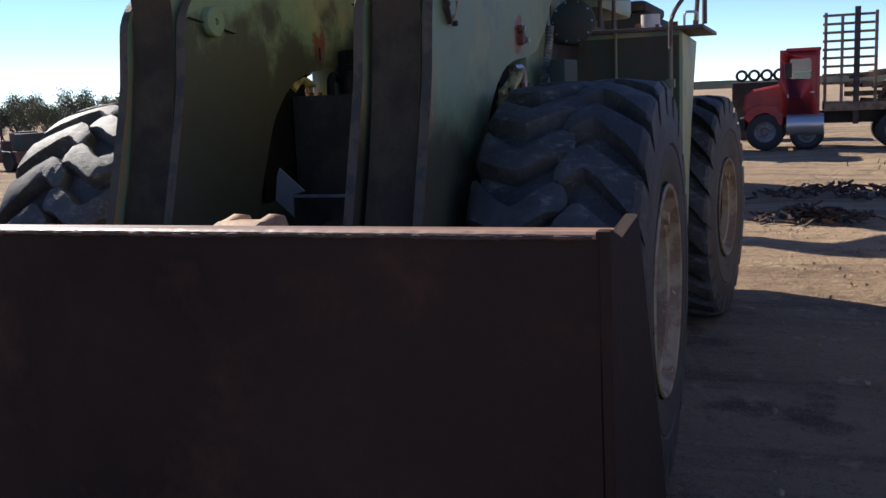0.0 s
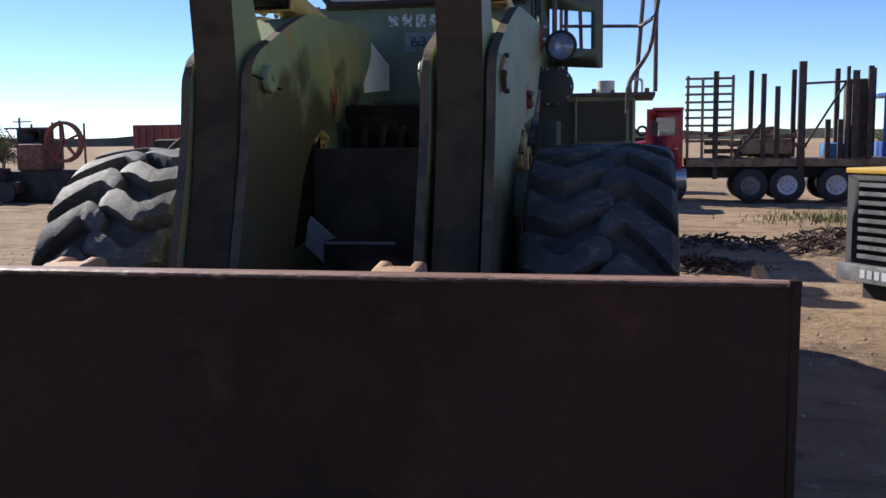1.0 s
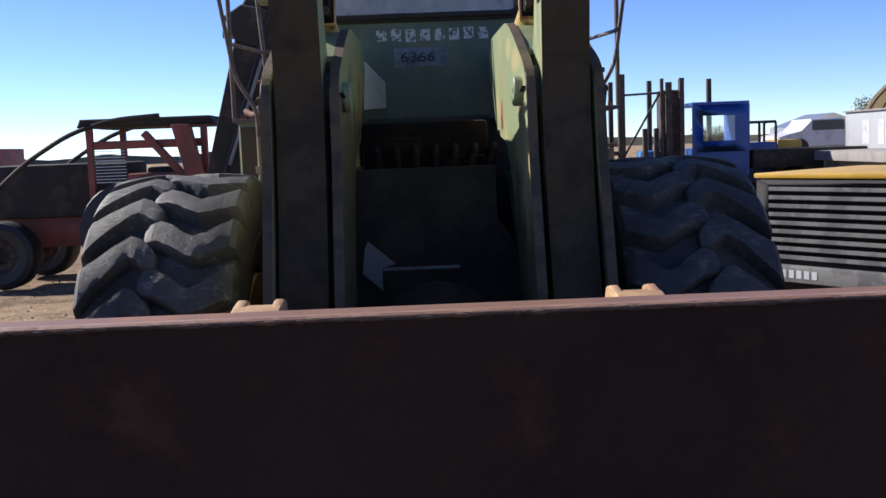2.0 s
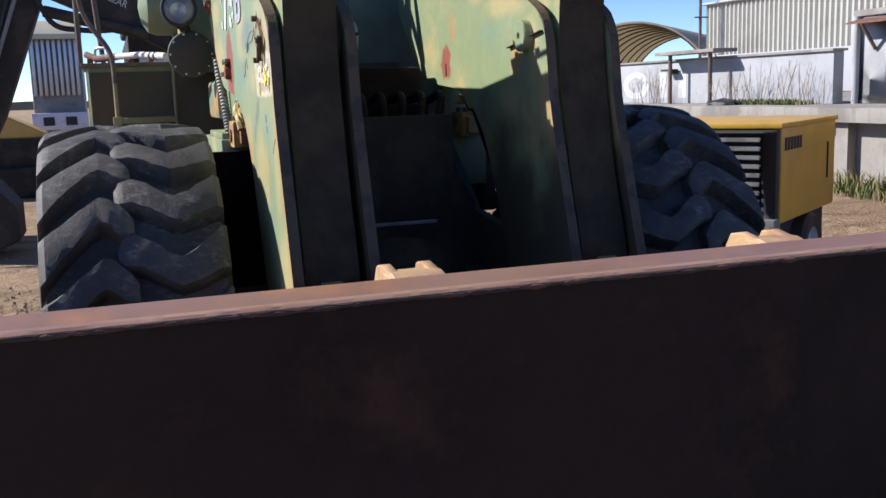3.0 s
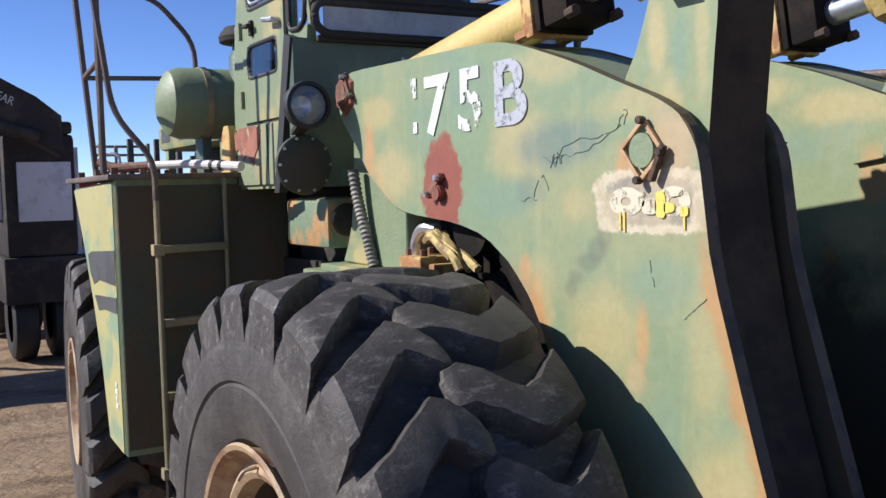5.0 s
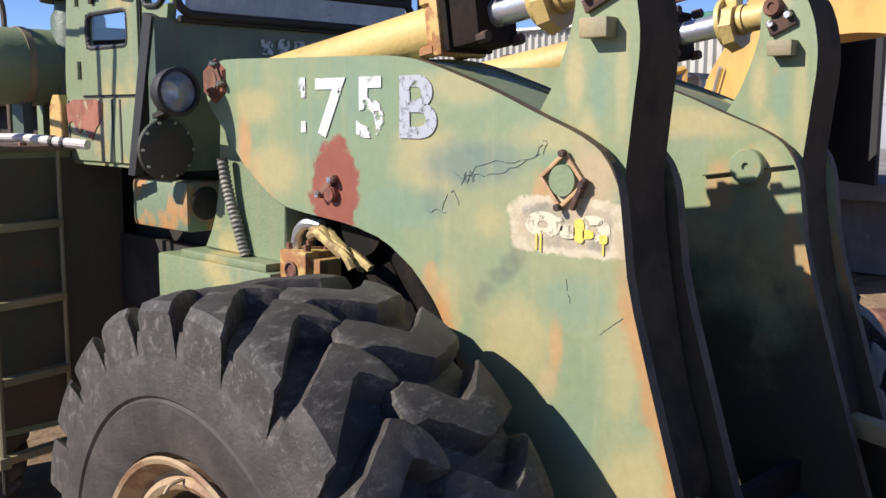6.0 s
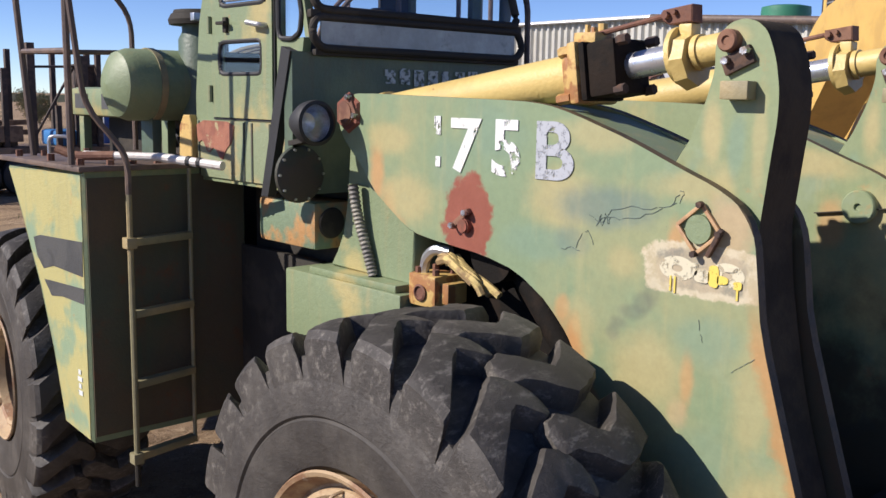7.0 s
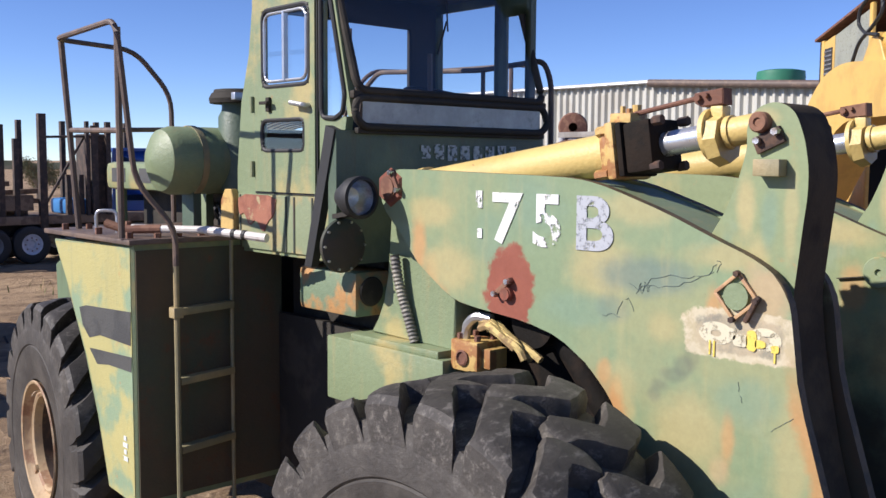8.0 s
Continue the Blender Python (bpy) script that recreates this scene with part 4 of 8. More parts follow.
for s in (-1, 1):
    arm = new("lift_arm")
    arm.parent = loader
    tagged(arm, "heavy twin-plate lift arm in faded camouflage with rust and primer patches")
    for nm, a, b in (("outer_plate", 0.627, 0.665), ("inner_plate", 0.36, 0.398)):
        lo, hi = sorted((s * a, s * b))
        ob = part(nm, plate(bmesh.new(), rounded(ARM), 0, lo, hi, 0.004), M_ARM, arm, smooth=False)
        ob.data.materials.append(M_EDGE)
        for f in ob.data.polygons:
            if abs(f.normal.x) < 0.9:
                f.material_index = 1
    lo, hi = sorted((s * 0.398, s * 0.627))
    part("web_plate", plate(bmesh.new(), [(0.30, 2.40), (0.30, 2.375), (-0.05, 2.30), (-0.28, 2.21), (-0.28, 2.235), (-0.05, 2.325), (0.09, 2.37)], 0, lo, hi), M_PALEGREEN, arm)
    part("web_plate", B(lo, hi, -0.24, -0.2, 1.2, 1.7), M_PALEGREEN, arm)
    part("web_plate", plate(bmesh.new(), [(1.10, 2.2), (1.0, 2.05), (1.02, 2.03), (1.13, 2.18)], 0, lo, hi), M_PALEGREEN, arm)
    # pins
    # flat black plate stands in for the slot's shaded depth
    part("pin_slot", B(*sorted((s * 0.3575, s * 0.361)), 0.553, 0.567, 1.925, 1.985, 0.001), M_SLOT, arm)
    pin_with_keeper("pivot_pin", arm, 1.262, 2.352, s * 0.665, s, 0.05, radians(60), M_RUST)
    part("pivot_cap", lathe(bmesh.new(), [(0.001, 0.012), (0.075, 0.012), (0.085, 0.0)], Matrix.Translation((s * 0.665, 1.262, 2.352)) @ Matrix.Rotation(radians(90) * s, 4, "Y"), 6), M_REDRUST, arm)
    pin_with_keeper("lift_pin", arm, 0.56, 1.965, s * 0.665, s, 0.028, radians(-38), M_REDRUST)
    bp = part("bellcrank_pin", C((s * 0.665, -0.405, 2.058), (s * 0.679, -0.405, 2.058), 0.042, 28), M_PALEGREEN, arm, "pale green pin end")
    bm = bmesh.new()
    corners = [Vector((s * 0.675, -0.405 + 0.072 * math.cos(a), 2.058 + 0.072 * math.sin(a))) for a in (radians(5), radians(95), radians(185), radians(275))]
    for p, q in zip(corners, corners[1:] + corners[:1]):
        bar(bm, p, q, 0.011, 0.010, 0.002, up=(1, 0, 0))
    part("keeper_frame", bm, M_LUG, bp, "rusty square keeper frame")
    for p in corners[1:]:
        part("bolt", C(p, p + Vector((s * 0.02, 0, 0)), 0.010, 6), M_DARKSCRAP, bp)
    c = Vector((s * 0.682, -0.405 - 0.062, 2.058 - 0.042))
    part("keeper_bracket", bar(bmesh.new(), c + Vector((0, -0.018, 0.05)), c + Vector((0, 0.024, -0.032)), 0.014, 0.018, 0.003, up=(1, 0, 0)), M_DARKSCRAP, bp)
    part("pin_boss", lathe(bmesh.new(), [(0.001, 0.026), (0.012, 0.026), (0.014, 0.036), (0.056, 0.036), (0.06, 0.031), (0.06, 0.0)], Matrix.Translation((s * 0.36, -0.405, 2.058)) @ Matrix.Rotation(radians(-90) * s, 4, "Y"), 32), M_ARM, arm)
    # thin dark bar laid on the plate in place of a cast shadow
    part("shadow_bar", bar(bmesh.new(), (s * 0.3585, -0.236, 2.02), (s * 0.3585, -0.558, 2.068), 0.004, 0.03, 0.001, up=(1, 0, 0)), M_BLACKMETAL, arm)
    part("bucket_pin", C((s * 0.34, -0.96, 0.47), (s * 0.70, -0.96, 0.47), 0.055, 20), M_RUST, arm)

# cross tube between the arms
part("arm_cross_tube", C((-0.36, -0.62, 0.86), (0.36, -0.62, 0.86), 0.12, 28), M_DARKFRAME, loader)

# bellcranks, links and tilt cylinders
CRANK = [(-0.384, 2.574), (-0.40, 2.612), (-0.43, 2.638), (-0.472, 2.648), (-0.512, 2.638), (-0.545, 2.61), (-0.574, 2.535), (-0.589, 2.45), (-0.589, 2.37), (-0.577, 2.27), (-0.566, 2.16), (-0.555, 2.06), (-0.575, 1.88), (-0.64, 1.55), (-0.735, 1.26), (-0.735, 1.19), (-0.68, 1.15), (-0.62, 1.19),
         (-0.50, 1.62), (-0.36, 1.95), (-0.24, 2.12), (-0.245, 2.19), (-0.285, 2.26), (-0.319, 2.31), (-0.364, 2.42), (-0.388, 2.51)]
M_CRANKFACE = M_ARM
# dark brown that paints shade onto the levers' rim faces
M_CRANKRIM = surface("shaded_brown_lever_rim", (0.072, 0.054, 0.032), (0.045, 0.035, 0.023), 5, (0.42, 0.64), (0.10, 0.062, 0.03), 11, (0.6, 0.72), spec=0.12, rough=0.85, fine=0.3)
for s in (-1, 1):
    crank = new("bellcrank")
    crank.parent = loader
    tagged(crank, "tall curved bellcrank lever in faded camouflage")
    lo, hi = sorted((s * 0.425, s * 0.61))
    ob = part("lever", plate(bmesh.new(), rounded(CRANK, 2), 0, lo, hi, 0.006), M_CRANKFACE, crank)
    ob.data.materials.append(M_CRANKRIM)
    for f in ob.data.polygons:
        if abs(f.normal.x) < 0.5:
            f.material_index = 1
    part("top_pin", C((s * 0.40, -0.437, 2.585), (s * 0.612, -0.437, 2.585), 0.032, 24), M_RUST, crank)
    # keeper plate, bolts and stop block on the face turned to the walk, and on the outer face
    for face, out in ((-0.61, -1),) if s < 0 else ((0.425, -1), (0.61, 1)):
        part("pin_head", lathe(bmesh.new(), [(0.001, 0.028), (0.012, 0.028), (0.014, 0.034), (0.027, 0.034), (0.032, 0.027), (0.032, 0.0)], Matrix.Translation((face, -0.437, 2.587)) @ Matrix.Rotation(radians(90) * out, 4, "Y"), 24), M_RUST, crank)
        c = Vector((face + out * 0.008, -0.464, 2.533))
        d = Vector((0, math.cos(radians(24)), -math.sin(radians(24))))
        part("keeper_plate", bar(bmesh.new(), c - d * 0.048, c + d * 0.048, 0.016, 0.052, 0.003, up=d.cross(Vector((1, 0, 0)))), M_DARKSCRAP, crank)
        for q in (-0.032, 0.032):
            p = c + d * q + Vector((0, 0, 0.012))
            part("bolt", C(p, p + Vector((out * 0.028, 0, 0)), 0.012, 6), M_BOLT, crank)
        part("stop_block", B(*sorted((face, face + out * 0.05)), -0.522, -0.436, 2.425, 2.476, 0.004), M_LADDER, crank)
    part("pivot_boss", C((s * 0.40, -0.405, 2.058), (s * 0.625, -0.405, 2.058), 0.1, 28), M_DARKFRAME, crank)
    link = bar(bmesh.new(), (s * 0.525, -0.66, 1.205), (s * 0.525, -1.60, 1.085), 0.075, 0.065, 0.006)
    cyl(link, (s * 0.46, -0.66, 1.205), (s * 0.59, -0.66, 1.205), 0.065, 20)
    part("tilt_link", link, surface("tan_link_paint", (0.50, 0.37, 0.16), (0.40, 0.28, 0.12), 4, (0.4, 0.7), (0.30, 0.15, 0.06), 9, (0.64, 0.76), rough=0.6, fine=0.25), loader, "yellow square tilt link with rusty ends")

    ram = new("tilt_cylinder")
    ram.parent = loader
    tagged(ram, "faded yellow hydraulic tilt cylinder with a chrome rod")
    x = s * 0.5175
    P0, P1 = Vector((x, 1.35, 2.325)), Vector((x, -0.43, 2.585))
    ax = lambda y: P0.lerp(P1, (1.35 - y) / 1.78)
    part("barrel", cyl(cyl(bmesh.new(), ax(1.2), ax(0.1), 0.078, 32), ax(1.22), ax(1.17), 0.09, 32), M_YELLOW, ram)
    bm = bmesh.new()
    m, h = along(ax(0.195), ax(0.15))
    box(bm, -0.082, 0.082, -0.082, 0.082, -h / 2, h / 2, 0.02, m)
    m, h = along(ax(0.150), ax(0.112))
    box(bm, -0.104, 0.104, -0.1, 0.1, -h / 2, h / 2, 0.012, m)
    m, h = along(ax(0.106), ax(0.082))
    part("head_flange", bm, M_YELLOWRUST, ram, "rusty yellow head flange")
    part("gland_plate", box(bmesh.new(), -0.098, 0.098, -0.094, 0.094, -h / 2, h / 2, 0.008, m), M_NEARBLACK, ram)
    m, h = along(ax(0.079), ax(-0.03))
    part("gland_block", box(bmesh.new(), -0.09, 0.09, -0.088, 0.088, -h / 2, h / 2, 0.014, m), M_NEARBLACK, ram, "black greasy gland block")
    for i in (-1, 1):
        for j in (-1, 1):
            o = Vector((i * 0.076, 0, j * 0.076))
            part("tie_bolt", C(ax(0.205) + o, ax(0.15) + o, 0.019, 6), M_YELLOWRUST, ram)
            part("tie_nut", C(ax(-0.028) + o, ax(-0.065) + o, 0.017, 6), M_DARKSCRAP, ram)
    bm = box(bmesh.new(), x - 0.05, x + 0.05, 0.085, 0.175, 2.595, 2.635, 0.006)
    cyl(bm, (x + 0.02, 0.11, 2.63), (x + 0.02, 0.11, 2.665), 0.016, 8)
    cyl(bm, (x - 0.02, 0.14, 2.63), (x - 0.02, 0.14, 2.66), 0.01, 6)
    cyl(bm, (x - 0.035, 0.10, 2.63), (x - 0.035, 0.10, 2.65), 0.012, 6)
    part("valve", bm, M_YELLOWRUST, ram)
    part("rod", C(ax(-0.028), ax(-0.21), 0.042, 24), M_CHROME, ram, "bright chrome piston rod")
    # rod end: thin disc, eight-sided clamp hanging below, collar and shank
    bm = cyl(bmesh.new(), ax(-0.205), ax(-0.222), 0.088, 32)
    drop = Vector((0, 0, -0.018))
    cyl(bm, ax(-0.223) + drop, ax(-0.265) + drop, 0.088, 8, 0.08)
    cyl(bm, ax(-0.265), ax(-0.45), 0.047, 24)
    cyl(bm, ax(-0.27), ax(-0.288), 0.054, 24)
    box(bm, x - 0.026, x + 0.026, -0.258, -0.212, 2.60, 2.648, 0.006)
    part("rod_end", bm, M_YELLOW, ram)
    part("indicator_rod", cyl(bmesh.new(), (x, 0.15, 2.624), (x, -0.15, 2.676), 0.009, 8), M_RUST, ram, "thin rusty indicator rod")
    bracket = part("rod_bracket", plate(bmesh.new(), [(-0.152, 2.690), (-0.258, 2.704), (-0.262, 2.651), (-0.18, 2.645), (-0.155, 2.658)], 0, x - 0.03, x + 0.028, 0.004), M_RUST, ram, "small rusty bracket plate")
    for y, z, r in ((-0.172, 2.674, 0.012), (-0.203, 2.682, 0.008)):
        part("bolt", C((x - 0.03, y, z), (x - 0.046, y, z), r, 8), M_RUST, bracket)

    # lift cylinder below the arm
    lift = new("lift_cylinder")
    lift.parent = loader
    part("ram_barrel", C((s * 0.505, -0.3, 1.0), (s * 0.505, 0.44, 1.82), 0.05 if s < 0 else 0.075, 24), M_NEARBLACK, lift)
    # added black sheet that fills the near arch with shade
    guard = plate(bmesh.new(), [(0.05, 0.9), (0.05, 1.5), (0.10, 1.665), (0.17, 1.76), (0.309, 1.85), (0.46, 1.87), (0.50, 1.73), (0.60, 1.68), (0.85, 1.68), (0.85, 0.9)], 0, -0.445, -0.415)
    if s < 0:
        part("arch_fill", guard, M_NEARBLACK, lift)
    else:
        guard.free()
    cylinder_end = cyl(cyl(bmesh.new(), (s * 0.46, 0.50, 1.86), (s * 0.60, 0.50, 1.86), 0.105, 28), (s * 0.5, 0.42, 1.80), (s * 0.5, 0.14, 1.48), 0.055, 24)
    part("cylinder_end", cylinder_end, M_NEARBLACK, lift)
    # frayed straps bundled round the hose end, each strand a part
    strands = random.Random(17)
    for q in range(9):
        y0, x0 = 0.80 - q * 0.012, 0.575 + 0.012 * (q % 4)
        pts = [(s * x0, y0, 1.80 + 0.012 * (q % 3)), (s * (x0 + 0.02), y0 - 0.07, 1.845 - q * 0.007), (s * (x0 + 0.035), y0 - 0.15 - q * 0.006, 1.80 - q * 0.006 + strands.uniform(-0.01, 0.01)), (s * (x0 + 0.03), y0 - 0.20 - strands.uniform(0, 0.06), 1.74 + strands.uniform(-0.03, 0.02))]
        part("strap_strand", tube(bmesh.new(), pts, strands.uniform(0.009, 0.016), 6, 0.04), M_RAG, lift, "torn yellow strap strand")
    for q in range(4):
        pts = [(s * (0.40 + q * 0.012), 0.56 - q * 0.01, 1.80), (s * 0.42, 0.48 - q * 0.02, 1.845 - q * 0.01), (s * 0.41, 0.37 - q * 0.02, 1.78 + q * 0.01)]
        part("strap_strand", tube(bmesh.new(), pts, 0.012, 6, 0.05), M_RAG, lift, "torn yellow strap strand")
    part("hose_end", tube(bmesh.new(), [(s * 0.60, 0.86, 1.745), (s * 0.605, 0.85, 1.80), (s * 0.605, 0.80, 1.845), (s * 0.59, 0.72, 1.84)], 0.02, 8, 0.05), M_ALU, lift)

# lettering and marks on the arm
XO = -0.665 - 0.003
READ, UP = (0, -1, 0), (0, 0, 1)
for ch, y, w, sz, mt in (("7", 0.655, 1.2, 0.262, M_WHITELETTER), ("5", 0.445, 1.15, 0.262, M_WORNFIVE), ("B", 0.248, 1.2, 0.262, M_GREYLETTER)):
    lettering("stencil_lettering", ch, sz, facing(XO, y, 2.163, READ, UP), mt, loader, "worn white stencilled model lettering", w, 0.006)
for z0, z1, y0, y1 in ((2.285, 2.352, 0.703, 0.728), (2.168, 2.205, 0.703, 0.728), (2.30, 2.352, 0.732, 0.737)):
    part("stencil_lettering", B(XO - 0.0015, XO + 0.0015, y0, y1, z0, z1), M_ONE, loader, "remains of a worn white figure one")
rng = random.Random(4)
# sprayed scribble: pale blobs, rings and drips on the patch
XS = XO + 0.0005
for y0, ry, rz in ((-0.335, 0.062, 0.036), (-0.50, 0.055, 0.036)):
    m = Matrix.Translation((XS, y0, 1.935)) @ Matrix.Rotation(radians(90), 4, "Y")
    part("spray_mark", lathe(bmesh.new(), [(0.012, 0.001), (0.04, 0.001)], m @ Matrix.Diagonal((rz / 0.04, ry / 0.04, 1, 1)), 24), M_TAGCREAM, loader, "illegible pale sprayed mark")
for y0, y1, z0, z1, mt in ((-0.375, -0.405, 1.925, 1.962, "cream"), (-0.395, -0.445, 1.905, 1.945, "cream"), (-0.44, -0.475, 1.90, 1.96, "yellow"), (-0.47, -0.505, 1.905, 1.93, "yellow"), (-0.49, -0.53, 1.945, 1.965, "cream"), (-0.52, -0.548, 1.90, 1.925, "yellow")):
    bm = plate(bmesh.new(), rounded([(y0, z0), (y1, z0 + rng.uniform(-0.008, 0.008)), (y1, z1), (y0, z1 + rng.uniform(-0.008, 0.008))], 2), 0, XS - 0.002, XS)
    part("spray_mark", bm, M_TAGCREAM if mt == "cream" else M_TAGYELLOW, loader, "illegible sprayed mark")
for y0, z0 in ((-0.315, 1.865), (-0.33, 1.86), (-0.535, 1.87)):
    part("paint_drip", B(XS - 0.0015, XS, y0 - 0.003, y0 + 0.003, z0, 1.91), M_TAGYELLOW, loader)
# thin wandering scratches through the grey smear
for k, line in enumerate(([(-0.03, 2.035), (-0.065, 2.06), (-0.12, 2.058), (-0.195, 2.072), (-0.26, 2.095), (-0.32, 2.125)], [(0.0, 2.06), (-0.05, 2.04), (-0.09, 2.085), (-0.16, 2.10), (-0.23, 2.10), (-0.30, 2.115), (-0.33, 2.15)],
                          [(0.11, 1.935), (0.07, 1.945), (0.035, 1.94)], [(0.05, 1.95), (0.03, 2.0), (0.0, 2.01), (-0.02, 1.965)], [(-0.03, 2.03), (-0.045, 2.065), (-0.05, 2.03), (-0.065, 2.07), (-0.072, 2.035), (-0.085, 2.06)],
                          [(-0.335, 2.125), (-0.345, 2.155), (-0.33, 2.16)], [(-0.53, 1.66), (-0.57, 1.69), (-0.60, 1.715)], [(-0.42, 1.79), (-0.425, 1.755), (-0.432, 1.73)])):
    pts = []
    for (y0, z0), (y1, z1) in zip(line, line[1:]):
        pts += [(XO + 0.002, y0 + (y1 - y0) * q + rng.uniform(-0.004, 0.004), z0 + (z1 - z0) * q + rng.uniform(-0.004, 0.004)) for q in (0, 0.33, 0.66)]
    part("scratch_mark", tube(bmesh.new(), pts + [(XO + 0.002, *line[-1])], 0.001, 5), M_SCRAWL, loader, "thin dark scratch wandering over the paint")

# bucket
BW = 1.545
bucket = new("bucket")
bucket.parent = loader
tagged(bucket, "wide rusty steel loader bucket with a dark front plate")
bm = bmesh.new()
cols = 60
rows = [(-2.18, 1.475), (-2.178, 1.2), (-2.17, 0.9), (-2.16, 0.6), (-2.15, 0.3), (-2.14, 0.03)]
front = [[bm.verts.new((-BW + 2 * BW * i / cols, y + 0.004 * noise.noise((i * 0.3, z * 4, 1)), z)) for i in range(cols + 1)] for y, z in rows]
rear = [[bm.verts.new((-BW + 2 * BW * i / cols, y + 0.04, z)) for i in range(cols + 1)] for y, z in rows]
for g, h in ((front, rear),):
    for a, b, c, d in zip(g, g[1:], h, h[1:]):
        for i in range(cols):
            bm.faces.new((a[i], a[i + 1], b[i + 1], b[i]))
            bm.faces.new((c[i], d[i], d[i + 1], c[i + 1]))
    for i in range(cols):
        bm.faces.new((g[0][i], h[0][i], h[0][i + 1], g[0][i + 1]))
        bm.faces.new((g[-1][i], g[-1][i + 1], h[-1][i + 1], h[-1][i]))
    for k in (0, cols):
        bm.faces.new([r[k] for r in g] + [r[k] for r in h[::-1]])
part("front_plate", bm, M_BUCKETFRONT, bucket, "weathered rusty plate with shade put into its dark colour")
# uneven, ground-off top edge
bm = bmesh.new()
ring = []
n = 320
for i in range(n + 1):
    x = -BW + 2 * BW * i / n
    j = 0.0012 * noise.noise((x * 7, 0, 0)) + 0.0016 * noise.noise((x * 37, 2, 0))
    ring.append([bm.verts.new((x, -2.185 - j, 1.467)), bm.verts.new((x, -2.186 - j, 1.475 + j)), bm.verts.new((x, -2.178, 1.4795 + j * 0.6)), bm.verts.new((x, -2.135, 1.4755)), bm.verts.new((x, -2.135, 1.455))])
for a, b in zip(ring, ring[1:]):
    for q in range(5):
        bm.faces.new((a[q], a[(q + 1) % 5], b[(q + 1) % 5], b[q]))
bm.faces.new(ring[0]), bm.faces.new(ring[-1][::-1])
part("worn_lip", bm, M_LIP, bucket, "pale worn top edge")
# crumbled weld bead under the lip, broken here and there
bm = bmesh.new()
rng = random.Random(14)
ring = []
for i in range(421):
    x = -BW + 0.01 + (2 * BW - 0.02) * i / 420
    r = max(0.0015, 0.0045 + 0.004 * noise.noise((x * 23, 5, 0)) + 0.003 * noise.noise((x * 71, 9, 0)))
    z = 1.4685 + 0.003 * noise.noise((x * 5, 1, 3))
    ring.append([bm.verts.new((x, -2.184 + r * math.sin(q * 1.0472) * 1.3, z + r * math.cos(q * 1.0472))) for q in range(6)])
for a, b in zip(ring, ring[1:]):
    for q in range(6):
        bm.faces.new((a[q], a[(q + 1) % 6], b[(q + 1) % 6], b[q]))
bm.faces.new(ring[0]), bm.faces.new(ring[-1][::-1])
part("weld_bead", bm, M_DARKSCRAP, bucket, "dark crumbled weld bead")
bm = plate(bmesh.new(), [(-2.137, 1.470), (-2.0, 1.420), (-1.93, 1.402), (-1.755, 1.425), (-1.735, 1.40), (-1.74, 1.37), (-1.93, 1.36), (-2.137, 1.43)], 0, -BW + 0.03, BW - 0.03, 0.004)
part("top_shelf", bm, M_SHELF, bucket, "brown steel top shelf with orange rust stains")
bm = plate(bmesh.new(), [(-2.137, 1.4745), (-2.0, 1.4245), (-1.93, 1.4065), (-1.93, 1.400), (-2.0, 1.416), (-2.137, 1.462)], 0, -BW + 0.031, BW - 0.031, 0.001)
part("shelf_front", bm, M_LIP, bucket, "paler front slope of the shelf")
bm = plate(bmesh.new(), [(-1.745, 1.40), (-1.71, 1.36), (-1.48, 0.9), (-1.15, 0.35), (-1.15, 0.08), (-1.25, 0.06), (-1.25, 0.35), (-1.56, 0.9), (-1.78, 1.33)], 0, -BW + 0.03, BW - 0.03)
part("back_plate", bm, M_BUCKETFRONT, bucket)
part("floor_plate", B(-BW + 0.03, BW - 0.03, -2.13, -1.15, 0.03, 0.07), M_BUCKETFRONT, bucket)
